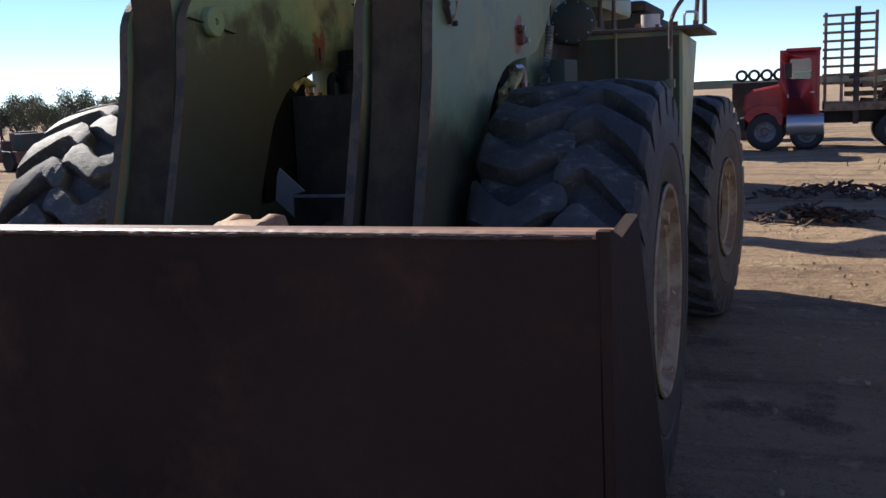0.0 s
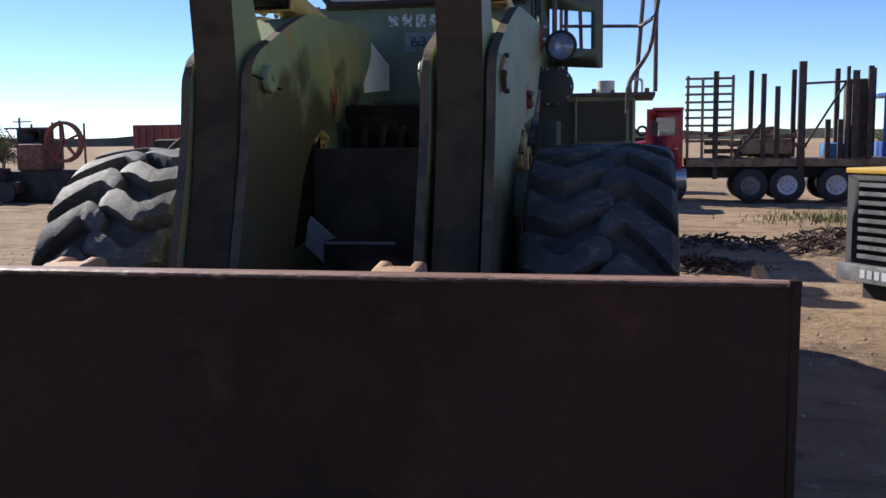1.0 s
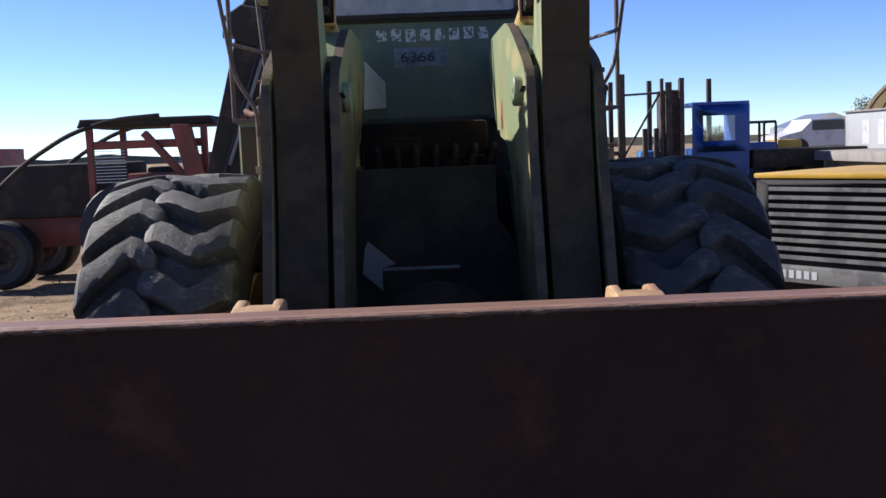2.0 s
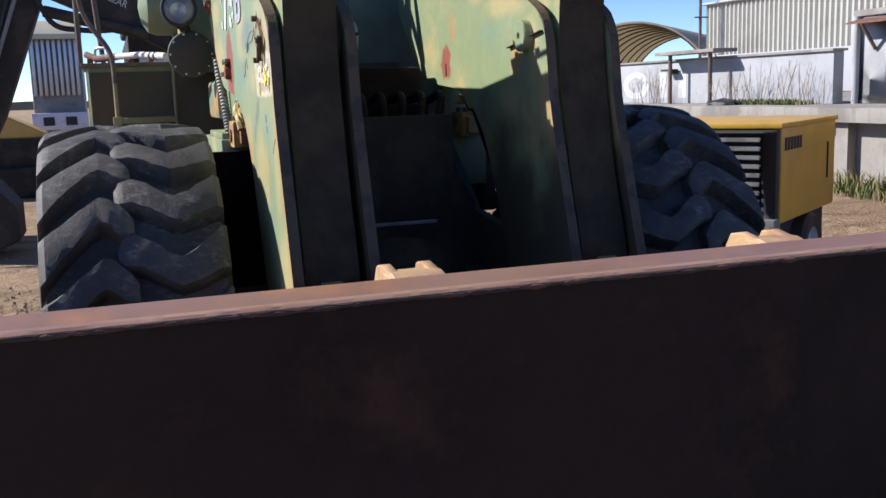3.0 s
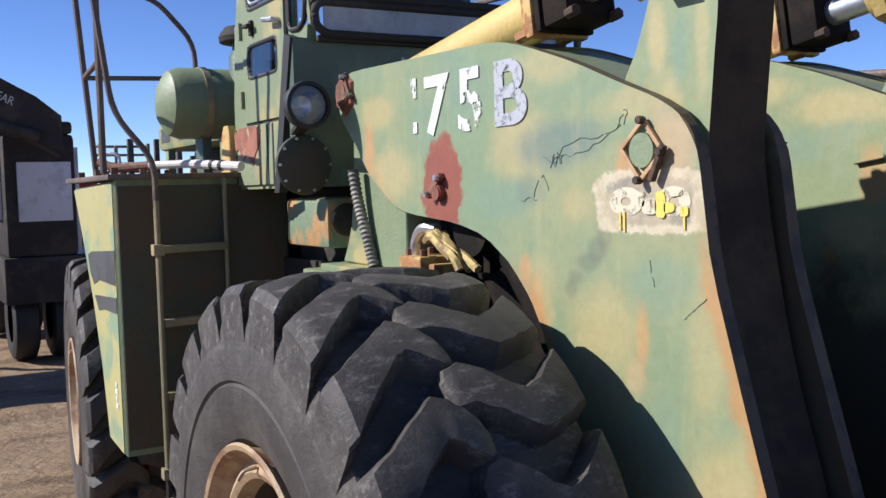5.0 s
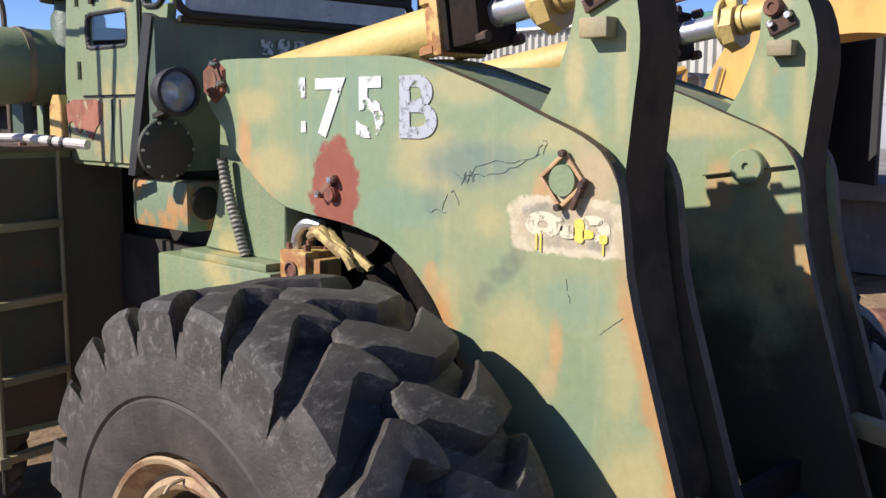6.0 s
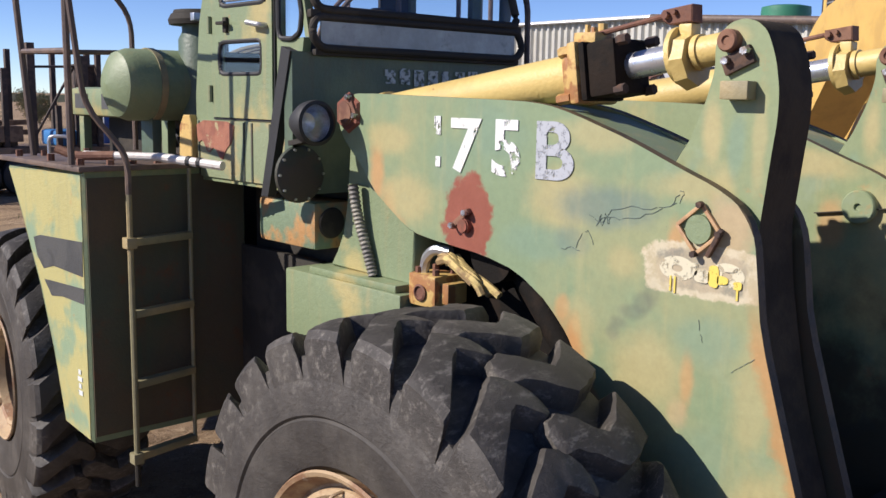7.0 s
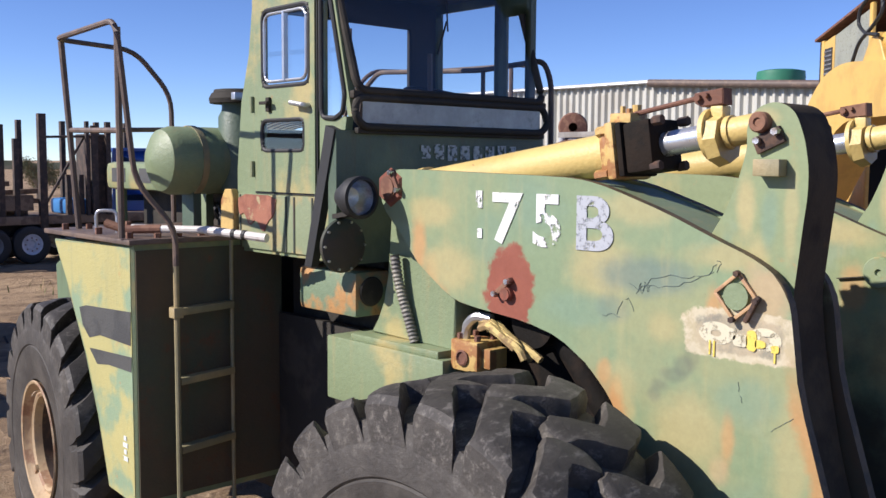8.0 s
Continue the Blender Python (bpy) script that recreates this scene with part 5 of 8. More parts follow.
for s in (-1, 1):
    lo, hi = sorted((s * (BW - 0.03), s * (BW + 0.0)))
    bm = plate(bmesh.new(), [(-2.14, 1.476), (-1.95, 1.425), (-1.72, 1.452), (-1.69, 1.42), (-1.58, 1.2), (-1.3, 0.7), (-1.1, 0.2), (-1.2, 0.03), (-2.10, 0.03)], 0, lo, hi, 0.004)
    # the end turned from the sun gets the darker rust as painted shade
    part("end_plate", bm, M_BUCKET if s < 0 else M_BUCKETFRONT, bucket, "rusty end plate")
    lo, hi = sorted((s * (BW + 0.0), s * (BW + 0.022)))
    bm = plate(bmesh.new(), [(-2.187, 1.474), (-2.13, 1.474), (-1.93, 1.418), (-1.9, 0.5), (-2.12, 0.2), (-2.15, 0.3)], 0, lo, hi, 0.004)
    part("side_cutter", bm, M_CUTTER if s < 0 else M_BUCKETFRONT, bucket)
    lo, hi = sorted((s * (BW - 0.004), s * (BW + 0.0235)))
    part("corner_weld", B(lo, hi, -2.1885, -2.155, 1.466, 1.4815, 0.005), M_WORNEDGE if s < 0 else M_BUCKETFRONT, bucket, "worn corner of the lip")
    # lug for the tilt link: two humps with a saddle
    x = s * 0.525
    for q in (-0.05, 0.055):
        bm = plate(bmesh.new(), [(-1.765, 1.42), (-1.70, 1.428), (-1.64, 1.44), (-1.59, 1.43), (-1.56, 1.38), (-1.53, 1.1), (-1.6, 1.02), (-1.74, 1.2)], 0, x + q - 0.014, x + q + 0.014, 0.005)
        part("link_lug", bm, M_LUG, bucket)
    bm = plate(bmesh.new(), [(-1.80, 1.41), (-1.72, 1.43), (-1.66, 1.428), (-1.66, 1.35), (-1.8, 1.38)], 0, x - 0.066, x + 0.075, 0.008)
    part("lug_saddle", bm, M_LUG, bucket)
    bm = bmesh.new()
    tube(bm, [(x + 0.16 + 0.13 * math.cos(a), -1.955 + 0.045 * math.sin(a), 1.412 + 0.008 * math.sin(a)) for a in (math.pi, 2.6, 2.1, 1.6, 1.1, 0.6, 0.1)], 0.004, 6)
    part("torn_notch", bm, M_BUCKETFRONT, bucket, "dark torn slot in the shelf")
bm = bmesh.new()
rng = random.Random(9)
for k in range(46):
    x = rng.uniform(-0.4, 1.3)
    y = -2.19 - rng.random() * 0.1
    r = rng.uniform(0.012, 0.04)
    bmesh.ops.create_icosphere(bm, subdivisions=1, radius=r, matrix=pose(x, y, 0.02 + rng.random() * 0.05, rng.random() * 90, rng.random() * 90, 0) @ Matrix.Diagonal((1.6, 1, 0.6, 1)))
part("caked_dirt", bm, M_STONE, bucket)

# cab
cab = new("cab")
cab.parent = loader
tagged(cab, "square operator's cab with black-framed windscreen and faded camouflage door")
CX0, CX1 = -0.70, 0.575
bm = bmesh.new()
plate(bm, [(2.29, 2.0), (2.47, 2.0), (2.465, 2.42), (2.42, 2.76), (2.345, 2.99), (2.31, 3.22), (2.30, 3.5), (2.29, 3.5)], 0, CX0, CX0 + 0.04)
sheet_with_holes(bm, 0, CX0, CX0 + 0.04, 1.735, 2.29, 2.0, 2.30, [])
plate(bm, [(1.735, 2.0), (1.735, 3.42), (1.726, 3.42), (1.726, 2.66), (1.53, 2.66), (1.60, 2.3), (1.72, 2.0)], 0, CX0, CX0 + 0.04)
plate(bm, [(1.7255, 3.42), (1.7255, 3.29), (1.668, 3.29), (1.52, 2.66), (1.49, 2.66), (1.675, 3.42)], 0, CX0, CX0 + 0.04)
sheet_with_holes(bm, 0, CX0, CX0 + 0.04, 1.735, 2.29, 3.40, 3.5, [])
part("side_wall", bm, M_PALEGREEN, cab, "pale green cab side with tan patches")
# far side in the darker green, its shade painted by colour
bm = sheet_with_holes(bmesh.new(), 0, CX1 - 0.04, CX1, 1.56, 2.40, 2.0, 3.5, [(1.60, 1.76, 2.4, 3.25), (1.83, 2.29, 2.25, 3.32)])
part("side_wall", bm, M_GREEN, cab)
bm = sheet_with_holes(bmesh.new(), 1, 2.31, 2.35, CX0 + 0.04, CX1 - 0.04, 2.0, 3.5, [(-0.62, 0.35, 2.62, 3.215)])
part("rear_wall", bm, M_SEAT, cab)
part("floor", B(CX0 + 0.04, CX1 - 0.04, 1.565, 2.305, 2.0, 2.05), M_SEAT, cab)
part("roof", box(box(bmesh.new(), CX0 - 0.03, CX1 + 0.03, 1.62, 2.44, 3.46, 3.56, 0.03), CX0 + 0.045, CX1 - 0.045, 1.74, 2.305, 3.36, 3.455), M_SEAT, cab)
# door with two windows
door = part("door", sheet_with_holes(bmesh.new(), 0, CX0 - 0.014, CX0 + 0.02, 1.755, 2.275, 2.31, 3.39, [(1.80, 2.20, 2.82, 3.19), (1.845, 2.215, 2.51, 2.66)]), M_PALEGREEN, cab, "pale green door with faded tan patches", False)


def window(parent, name, y0, y1, z0, z1, x, frame_mat, split=False, w=0.018, glazed=True):
    f = bmesh.new()
    tube(f, [(x, y0, (z0 + z1) / 2), (x, y0, z1), (x, y1, z1), (x, y1, z0), (x, y0, z0), (x, y0, (z0 + z1) / 2 + 0.002)], w, 8, 0.05)
    if split:
        box(f, x - 0.012, x + 0.012, (y0 + y1) / 2 - 0.009, (y0 + y1) / 2 + 0.009, z0, z1)
    fr = part(name, f, frame_mat, parent)
    if glazed:
        g = part("pane", B(x - 0.003, x + 0.003, y0, y1, z0, z1), M_GLASS, fr, "clear glass pane")
        g.visible_shadow = False
    return fr


window(door, "upper_window", 1.80, 2.20, 2.82, 3.19, CX0 - 0.006, M_RUBBER, False, 0.013)
window(door, "sliding_frame", 1.822, 2.178, 2.845, 3.168, CX0 - 0.012, M_ALU, True, 0.008, False)
window(door, "lower_window", 1.845, 2.215, 2.51, 2.66, CX0 - 0.006, M_RUBBER, False, 0.012)
bm = box(bmesh.new(), CX0 - 0.03, CX0 - 0.014, 2.12, 2.15, 2.70, 2.77, 0.004)
box(bm, CX0 - 0.055, CX0 - 0.03, 2.10, 2.17, 2.735, 2.75, 0.004)
part("door_latch", bm, M_BLACKMETAL, door)
part("door_handle", tube(bmesh.new(), [(CX0 - 0.014, 1.80, 2.72), (CX0 - 0.05, 1.80, 2.72), (CX0 - 0.05, 1.90, 2.735)], 0.012, 8, 0.02), M_ALU, door, "bare metal lever handle")
for z in (2.38, 2.7, 3.3):
    part("hinge", C((CX0 - 0.02, 2.288, z), (CX0 - 0.02, 2.288, z + 0.08), 0.013, 8), M_PALEGREEN, door)
for y0, y1, z0, z1 in ((1.745, 1.753, 2.30, 3.4), (2.277, 2.285, 2.30, 3.4), (1.753, 2.277, 2.300, 2.308), (1.753, 2.277, 3.391, 3.398)):
    part("door_seal", B(CX0 - 0.006, CX0 - 0.001, y0, y1, z0, z1), M_RUBBER, door)
bm = bmesh.new()
sheet_with_holes(bm, 0, CX0 - 0.012, CX0, 1.74, 2.44, 2.02, 2.295, [])
part("skirt_panel", bm, surface("camouflage_skirt", (0.22, 0.26, 0.145), (0.34, 0.29, 0.14), 3.6, (0.5, 0.62), (0.20, 0.25, 0.15), 2.5, rough=0.6, fine=0.2), cab, "pale green skirt panel")
bm = plate(bmesh.new(), rounded([(2.08, 2.292), (2.10, 2.20), (2.16, 2.16), (2.20, 2.10), (2.27, 2.17), (2.33, 2.13), (2.38, 2.20), (2.43, 2.18), (2.44, 2.292)], 1), 0, CX0 - 0.0165, CX0 - 0.0125)
part("rust_patch", bm, surface("flaking_red_rust", (0.33, 0.13, 0.075), (0.24, 0.085, 0.05), 9, (0.42, 0.6), (0.36, 0.30, 0.16), 14, (0.56, 0.66), rough=0.7), cab, "flaking red rust")
for y in (1.78, 1.93, 2.0, 2.42):
    part("skirt_seam", B(CX0 - 0.016, CX0 - 0.012, y - 0.006, y + 0.006, 2.02, 2.29), M_DARKFRAME, cab)
# quarter light
bm = plate(bmesh.new(), [(1.722, 3.28), (1.668, 3.28), (1.543, 2.76), (1.555, 2.69), (1.61, 2.665), (1.722, 2.68)], 0, CX0 + 0.015, CX0 + 0.021)
g = part("quarter_pane", bm, M_GLASS, cab, "clear quarter light")
g.visible_shadow = False
bm = tube(bmesh.new(), [(CX0 - 0.002, y, z) for y, z in [(1.72, 2.95), (1.72, 3.28), (1.668, 3.28), (1.54, 2.76), (1.555, 2.68), (1.61, 2.655), (1.70, 2.66), (1.72, 2.69), (1.72, 2.96)]], 0.012, 8, 0.02)
part("quarter_seal", bm, M_RUBBER, cab)
# windscreen
WS = lambda x, t: Vector((x, 1.485 + 0.215 * t, 2.775 + 0.64 * t))
bm = bmesh.new()
tube(bm, [WS(-0.1, 0), WS(CX0 + 0.03, 0), WS(CX0 + 0.03, 1.0), WS(CX1 - 0.02, 1.0), WS(CX1 - 0.02, 0), WS(-0.1, 0)], 0.02, 10, 0.06)
tube(bm, [(-0.1, 1.482, 2.745), (CX0 + 0.02, 1.482, 2.745), (CX0 + 0.0, 1.47, 2.66), (CX0 + 0.05, 1.468, 2.615), (CX1 - 0.05, 1.468, 2.615), (CX1, 1.47, 2.66), (CX1 - 0.02, 1.482, 2.745), (-0.1, 1.482, 2.745)], 0.018, 10, 0.05)
box(bm, CX0, CX1, 1.478, 1.51, 2.74, 2.775, 0.008)
box(bm, CX0 + 0.02, CX1 - 0.02, 1.472, 1.50, 2.585, 2.612, 0.006)
part("windscreen_frame", bm, M_BLACKMETAL, cab, "thick black windscreen frame")
bm = bmesh.new()
v = [bm.verts.new(WS(x, t) + Vector((0, o, 0))) for o in (0, 0.006) for x, t in ((CX0 + 0.03, 0), (CX1 - 0.02, 0), (CX1 - 0.02, 1), (CX0 + 0.03, 1))]
for q in ((0, 1, 2, 3), (7, 6, 5, 4), (0, 4, 5, 1), (1, 5, 6, 2), (2, 6, 7, 3), (3, 7, 4, 0)):
    bm.faces.new([v[i] for i in q])
g = part("windscreen_pane", bm, M_GLASS, cab, "slightly dusty windscreen glass")
g.visible_shadow = False
# opaque grey pane, dust and the reflection both put into its colour
g = part("lower_pane", B(CX0 + 0.05, CX1 - 0.05, 1.478, 1.484, 2.62, 2.74), M_DUSTYPANE, cab, "dusty narrow lower pane with a painted grey sheen")
g.visible_shadow = False
bm = bar(bmesh.new(), (-0.04, 1.585, 3.10), (0.03, 1.682, 3.40), 0.007, 0.007)
bar(bm, (-0.14, 1.545, 2.98), (-0.03, 1.605, 3.15), 0.006, 0.009)
part("wiper", bm, M_RUBBER, cab)
part("steering_wheel", tube(bmesh.new(), [(0.05 + 0.17 * math.cos(a), 1.76 + 0.15 * math.sin(a), 2.80 + 0.04 * math.sin(a)) for a in [i * math.pi / 12 for i in range(25)]], 0.014, 8), M_RUBBER, cab)
part("steering_column", C((0.05, 1.70, 2.3), (0.05, 1.76, 2.79), 0.03, 10), M_SEAT, cab)
bm = box(bmesh.new(), -0.25, 0.22, 1.88, 2.29, 2.3, 2.45, 0.04)
box(bm, -0.22, 0.19, 2.2, 2.30, 2.42, 2.70, 0.04)
part("seat", bm, M_SEAT, cab, "dark seat")
part("gear_lever", bar(bmesh.new(), (0.10, 1.86, 2.3), (0.07, 1.84, 3.02), 0.022, 0.03, 0.004), M_RAIL, cab)
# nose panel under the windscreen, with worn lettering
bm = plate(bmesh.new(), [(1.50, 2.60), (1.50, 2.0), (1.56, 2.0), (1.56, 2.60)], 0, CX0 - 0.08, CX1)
part("nose_panel", bm, M_GREEN, cab, "green nose panel, toned darker for shade")
bm = plate(bmesh.new(), [(1.50, 2.60), (1.565, 2.62), (1.735, 1.98), (1.68, 1.98)], 0, CX0 - 0.09, CX0 - 0.05)
part("nose_edge", bm, M_RUBBER, cab)
# added pale sheet whose colour stands in for a patch of light
a, b = Vector((-0.44, 1.445, 0)), Vector((-0.245, 1.30, 0))
bm = plate(bmesh.new(), [(0.0, 2.075), (0.0, 2.43), (0.06, 2.39), (0.243, 2.225), (0.243, 2.08)], 1, -0.002, 0.002)
bm.transform(Matrix.Translation(a) @ Matrix.Rotation(math.atan2(b.y - a.y, b.x - a.x), 4, "Z"))
part("lit_patch_sheet", bm, surface("lit_patch_pale", (0.62, 0.64, 0.54), (0.52, 0.54, 0.44), 4, rough=0.5, fine=0.1), cab, "pale sheet standing in for a lit patch before the nose panel")
rng = random.Random(6)
M_NAME = worn_decal("flaked_name_paint", (0.5, 0.53, 0.5), 0.49, 34)
for k in range(8):
    x = -0.29 + k * 0.086
    part("worn_name_bar", B(x, x + 0.06, 1.493, 1.4965, 2.468 + rng.uniform(0, 0.012), 2.55 - rng.uniform(0, 0.012)), M_NAME, cab, "worn white bar of a faded maker's name")
lettering("fleet_number", "6366", 0.082, facing(-0.155, 1.494, 2.352, (1, 0, 0), UP), M_FLEET, cab, "dark fleet number on a pale rubbed patch", 1.28, 0.0012)
part("number_backing", B(-0.19, 0.12, 1.4965, 1.499, 2.325, 2.435), worn_decal("faded_blue_paint", (0.17, 0.20, 0.22), 0.45, 9, 0.35), cab)
for s, x in ((-1, -0.815), (1, 0.78)):
    lamp = new("headlamp")
    lamp.parent = cab
    tagged(lamp, "round headlamp in a black rubber ring")
    m = Matrix.Translation((x, 1.30, 2.31)) @ Matrix.Rotation(radians(90), 4, "X")
    part("housing", lathe(bmesh.new(), [(0.001, -0.11), (0.05, -0.1), (0.085, -0.03), (0.092, 0.01), (0.09, 0.03), (0.076, 0.034), (0.074, 0.015)], m, 32), M_RUBBER, lamp)
    part("reflector", lathe(bmesh.new(), [(0.001, -0.06), (0.04, -0.045), (0.074, 0.012)], m, 32), M_MIRROR, lamp)
    part("lens", lathe(bmesh.new(), [(0.001, 0.034), (0.04, 0.03), (0.075, 0.016), (0.075, 0.012), (0.001, 0.026)], m, 32), M_LAMPGLASS, lamp, "clear lamp glass")
    part("bracket", bar(bmesh.new(), (x, 1.34, 2.24), (x * 0.95, 1.5, 2.22), 0.05, 0.02), M_BLACKMETAL, lamp)
    m = Matrix.Translation((x - 0.06 * s, 1.49, 2.09)) @ Matrix.Rotation(radians(90), 4, "X")
    cover = part("round_cover", lathe(bmesh.new(), [(0.001, 0.022), (0.10, 0.022), (0.118, 0.012), (0.122, 0.0)], m, 32), M_DARKFRAME, cab, "dark round bolted cover")
    for i in range(10):
        a = i * math.pi / 5
        p = m @ Vector((0.108 * math.cos(a), 0.108 * math.sin(a), 0.012))
        part("cover_bolt", C(p, p + Vector((0, -0.014, 0)), 0.006, 6), M_BOLT, cover)
part("step_casting", box(bmesh.new(), -0.63, -0.42, 1.56, 2.02, 1.74, 1.955, 0.03), M_CASTING, loader, "green casting with orange rust")
part("dark_port", lathe(bmesh.new(), [(0.001, 0.006), (0.062, 0.006), (0.07, 0.0)], Matrix.Translation((-0.54, 1.555, 1.86)) @ Matrix.Rotation(radians(90), 4, "X"), 28), M_BLACKMETAL, loader)
part("cab_mount", B(-0.41, 0.55, 1.62, 2.40, 1.3, 1.995, 0.01), M_BLACKMETAL, loader)

# open door on the far side, seen edge-on from the front
hinge_at, swing = Vector((0.60, 1.845, 0)), Vector((0.72, 0.694, 0))
bm = sheet_with_holes(bmesh.new(), 1, -0.02, 0.02, 0.0, 0.52, 2.24, 3.38, [(0.07, 0.45, 2.36, 2.60), (0.07, 0.45, 2.82, 3.2)])
bm.transform(Matrix.Translation(hinge_at) @ Matrix.Rotation(math.atan2(swing.y, swing.x), 4, "Z"))
part("open_door", bm, M_GREEN, cab, "green door standing open, toned darker for shade")

# side boxes with steps
SIDE = [(2.42, 2.06), (3.40, 2.03), (3.22, 1.80), (3.0, 1.45), (2.86, 1.15), (2.75, 0.79), (2.42, 0.77)]
for s in (-1, 1):
    tank = new("side_tank")
    tank.parent = loader
    tagged(tank, "tapered green side tank, its front toned for shade, with a step ladder")
    wide = 1.305 if s < 0 else 1.20
    lo, hi = sorted((s * 0.46, s * wide))
    bm = plate(bmesh.new(), SIDE, 0, lo, hi, 0.012)
    part("tank_body", bm, M_PALEGREEN, tank, "camouflage-painted tank body")
    # thin sheet that gives the unlit front its shade by colour
    part("tank_front", B(lo + 0.015, hi - 0.015, 2.412, 2.418, 0.80, 2.03), M_TANKFRONT, tank, "rusty olive tank front, toned dark for shade")
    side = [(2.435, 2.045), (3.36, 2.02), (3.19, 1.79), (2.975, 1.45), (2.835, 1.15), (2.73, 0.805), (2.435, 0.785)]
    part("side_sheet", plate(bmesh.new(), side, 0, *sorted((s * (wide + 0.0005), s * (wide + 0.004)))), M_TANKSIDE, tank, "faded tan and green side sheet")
    bm = bmesh.new()
    for k in range(4):
        box(bm, *sorted((s * (wide + 0.0055), s * (wide + 0.0075))), 2.50 + 0.012 * (k % 2), 2.55 - 0.01 * (k % 2), 0.985 + 0.034 * k, 1.008 + 0.034 * k)
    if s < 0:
        # two cast shadows laid on the tank side as thin dark sheets
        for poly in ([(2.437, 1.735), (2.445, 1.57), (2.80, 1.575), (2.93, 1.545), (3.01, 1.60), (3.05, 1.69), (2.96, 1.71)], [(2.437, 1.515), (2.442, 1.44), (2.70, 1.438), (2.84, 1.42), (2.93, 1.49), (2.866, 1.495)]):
            part("shadow_band", plate(bmesh.new(), poly, 0, s * (wide + 0.0062), s * (wide + 0.0042)), M_STRIPE, tank, "dark grey band painted in place of a cast shadow")
    part("worn_marks", bm, M_FADEDLETTER, tank, "small illegible white marks")
    bm = box(bmesh.new(), *sorted((s * 0.45, s * 1.335)), 2.38, 3.45, 2.06, 2.085, 0.004)
    part("deck_plate", bm, M_RAIL, tank, "rusty deck plate")
    ladder = new("ladder")
    ladder.parent = tank
    xa, xb, ya = s * 1.148, s * 0.80, 2.285
    tube_l = tube(bmesh.new(), [(xa, ya, 1.96), (xa, ya, 2.14), (s * 1.30, 2.38, 2.36), (s * 1.40, 2.33, 3.095), (s * 1.30, 3.30, 3.10), (s * 0.85, 3.32, 3.08), (s * 0.63, 3.32, 2.84), (s * 0.625, 3.32, 2.1)], 0.0145, 8, 0.1)
    part("rail", tube_l, M_RAIL, ladder, "rusty bent handrail tube")
    part("rail", tube(bmesh.new(), [(xb, 2.37, 0.70), (xb, 2.37, 2.06)], 0.01, 8), M_LADDER, ladder)
    part("rail", tube(bmesh.new(), [(xa, ya, 0.70), (xa, ya, 1.965)], 0.0135, 8), M_LADDER, ladder)
    # rail below the sunlit length, made black as painted shade
    part("shaded_rail_end", tube(bmesh.new(), [(xa, ya, 0.56), (xa, ya, 0.70)], 0.0125, 8), M_BLACKMETAL, ladder)
    for z in (1.735, 1.395, 1.055, 0.70):
        part("rung", bar(bmesh.new(), (xa - s * 0.012, ya + 0.02, z), (xb, 2.375, z), 0.05, 0.036, 0.005), M_LADDER, ladder)
    for z in (1.735, 0.70):
        part("rail_clamp", B(*sorted((xa - s * 0.024, xa + s * 0.026)), ya - 0.025, ya + 0.03, z - 0.026, z + 0.026, 0.005), M_LADDER, ladder)
    rails = new("handrail")
    rails.parent = tank
    part("post", tube(bmesh.new(), [(s * 1.335, 2.46, 2.09), (s * 1.335, 2.46, 3.08)], 0.016, 8), M_RAIL, rails)
    part("post", tube(bmesh.new(), [(s * 1.20, 3.3, 2.08), (s * 1.27, 3.3, 3.09)], 0.017, 8), M_RAIL, rails)
    part("mid_rail", tube(bmesh.new(), [(s * 1.335, 2.46, 2.60), (s * 1.24, 3.3, 2.62), (s * 0.63, 3.32, 2.64)], 0.014, 8, 0.06), M_RAIL, rails)
    part("grab_loop", tube(bmesh.new(), [(s * 1.25, 2.95, 2.08), (s * 1.25, 2.95, 2.2), (s * 1.17, 2.88, 2.2), (s * 1.17, 2.88, 2.08)], 0.009, 8, 0.03), M_ALU, rails)
    rng = random.Random(int(s) + 5)
    for k in range(12):
        cx, cy = s * (0.92 + 0.36 * (k % 4) / 3), 2.47 + 0.4 * (k // 4) + rng.uniform(-0.03, 0.03)
        part("deck_bolt", C((cx, cy, 2.085), (cx, cy, 2.10 + rng.random() * 0.02), 0.018, 6), M_RUST, tank)
part("loose_pipe", tube(tube(bmesh.new(), [(-1.21, 2.62, 2.125), (-0.99, 2.28, 2.125)], 0.019, 10), [(-0.99, 2.28, 2.125), (-0.86, 1.94, 2.10)], 0.021, 10), M_WHITEPIPE, loader, "white plastic pipe lying on the deck")
part("pipe_stub", tube(bmesh.new(), [(-1.30, 2.72, 2.15), (-1.24, 2.65, 2.118), (-1.12, 2.48, 2.125)], 0.0215, 10, 0.03), M_RUST, loader, "rust-brown pipe end")
for a in (0.45, 0.62):
    q = Vector((-0.99, 2.28, 2.125)).lerp(Vector((-0.86, 1.94, 2.10)), a)
    part("pipe_band", C(q, q + Vector((0.007, -0.018, -0.001)), 0.0245, 10), M_RUBBER, loader)
part("filler_cap", C((1.0, 2.5, 2.085), (1.0, 2.5, 2.17), 0.06, 16), M_WHITEPIPE, loader)
bm = plate(bmesh.new(), [(2.45, 2.08), (2.45, 2.27), (2.47, 2.315), (2.53, 2.315), (2.57, 2.26), (2.58, 2.08)], 0, -0.74, -0.70, 0.004)
part("lifting_eye", bm, M_YELLOWRUST, loader)

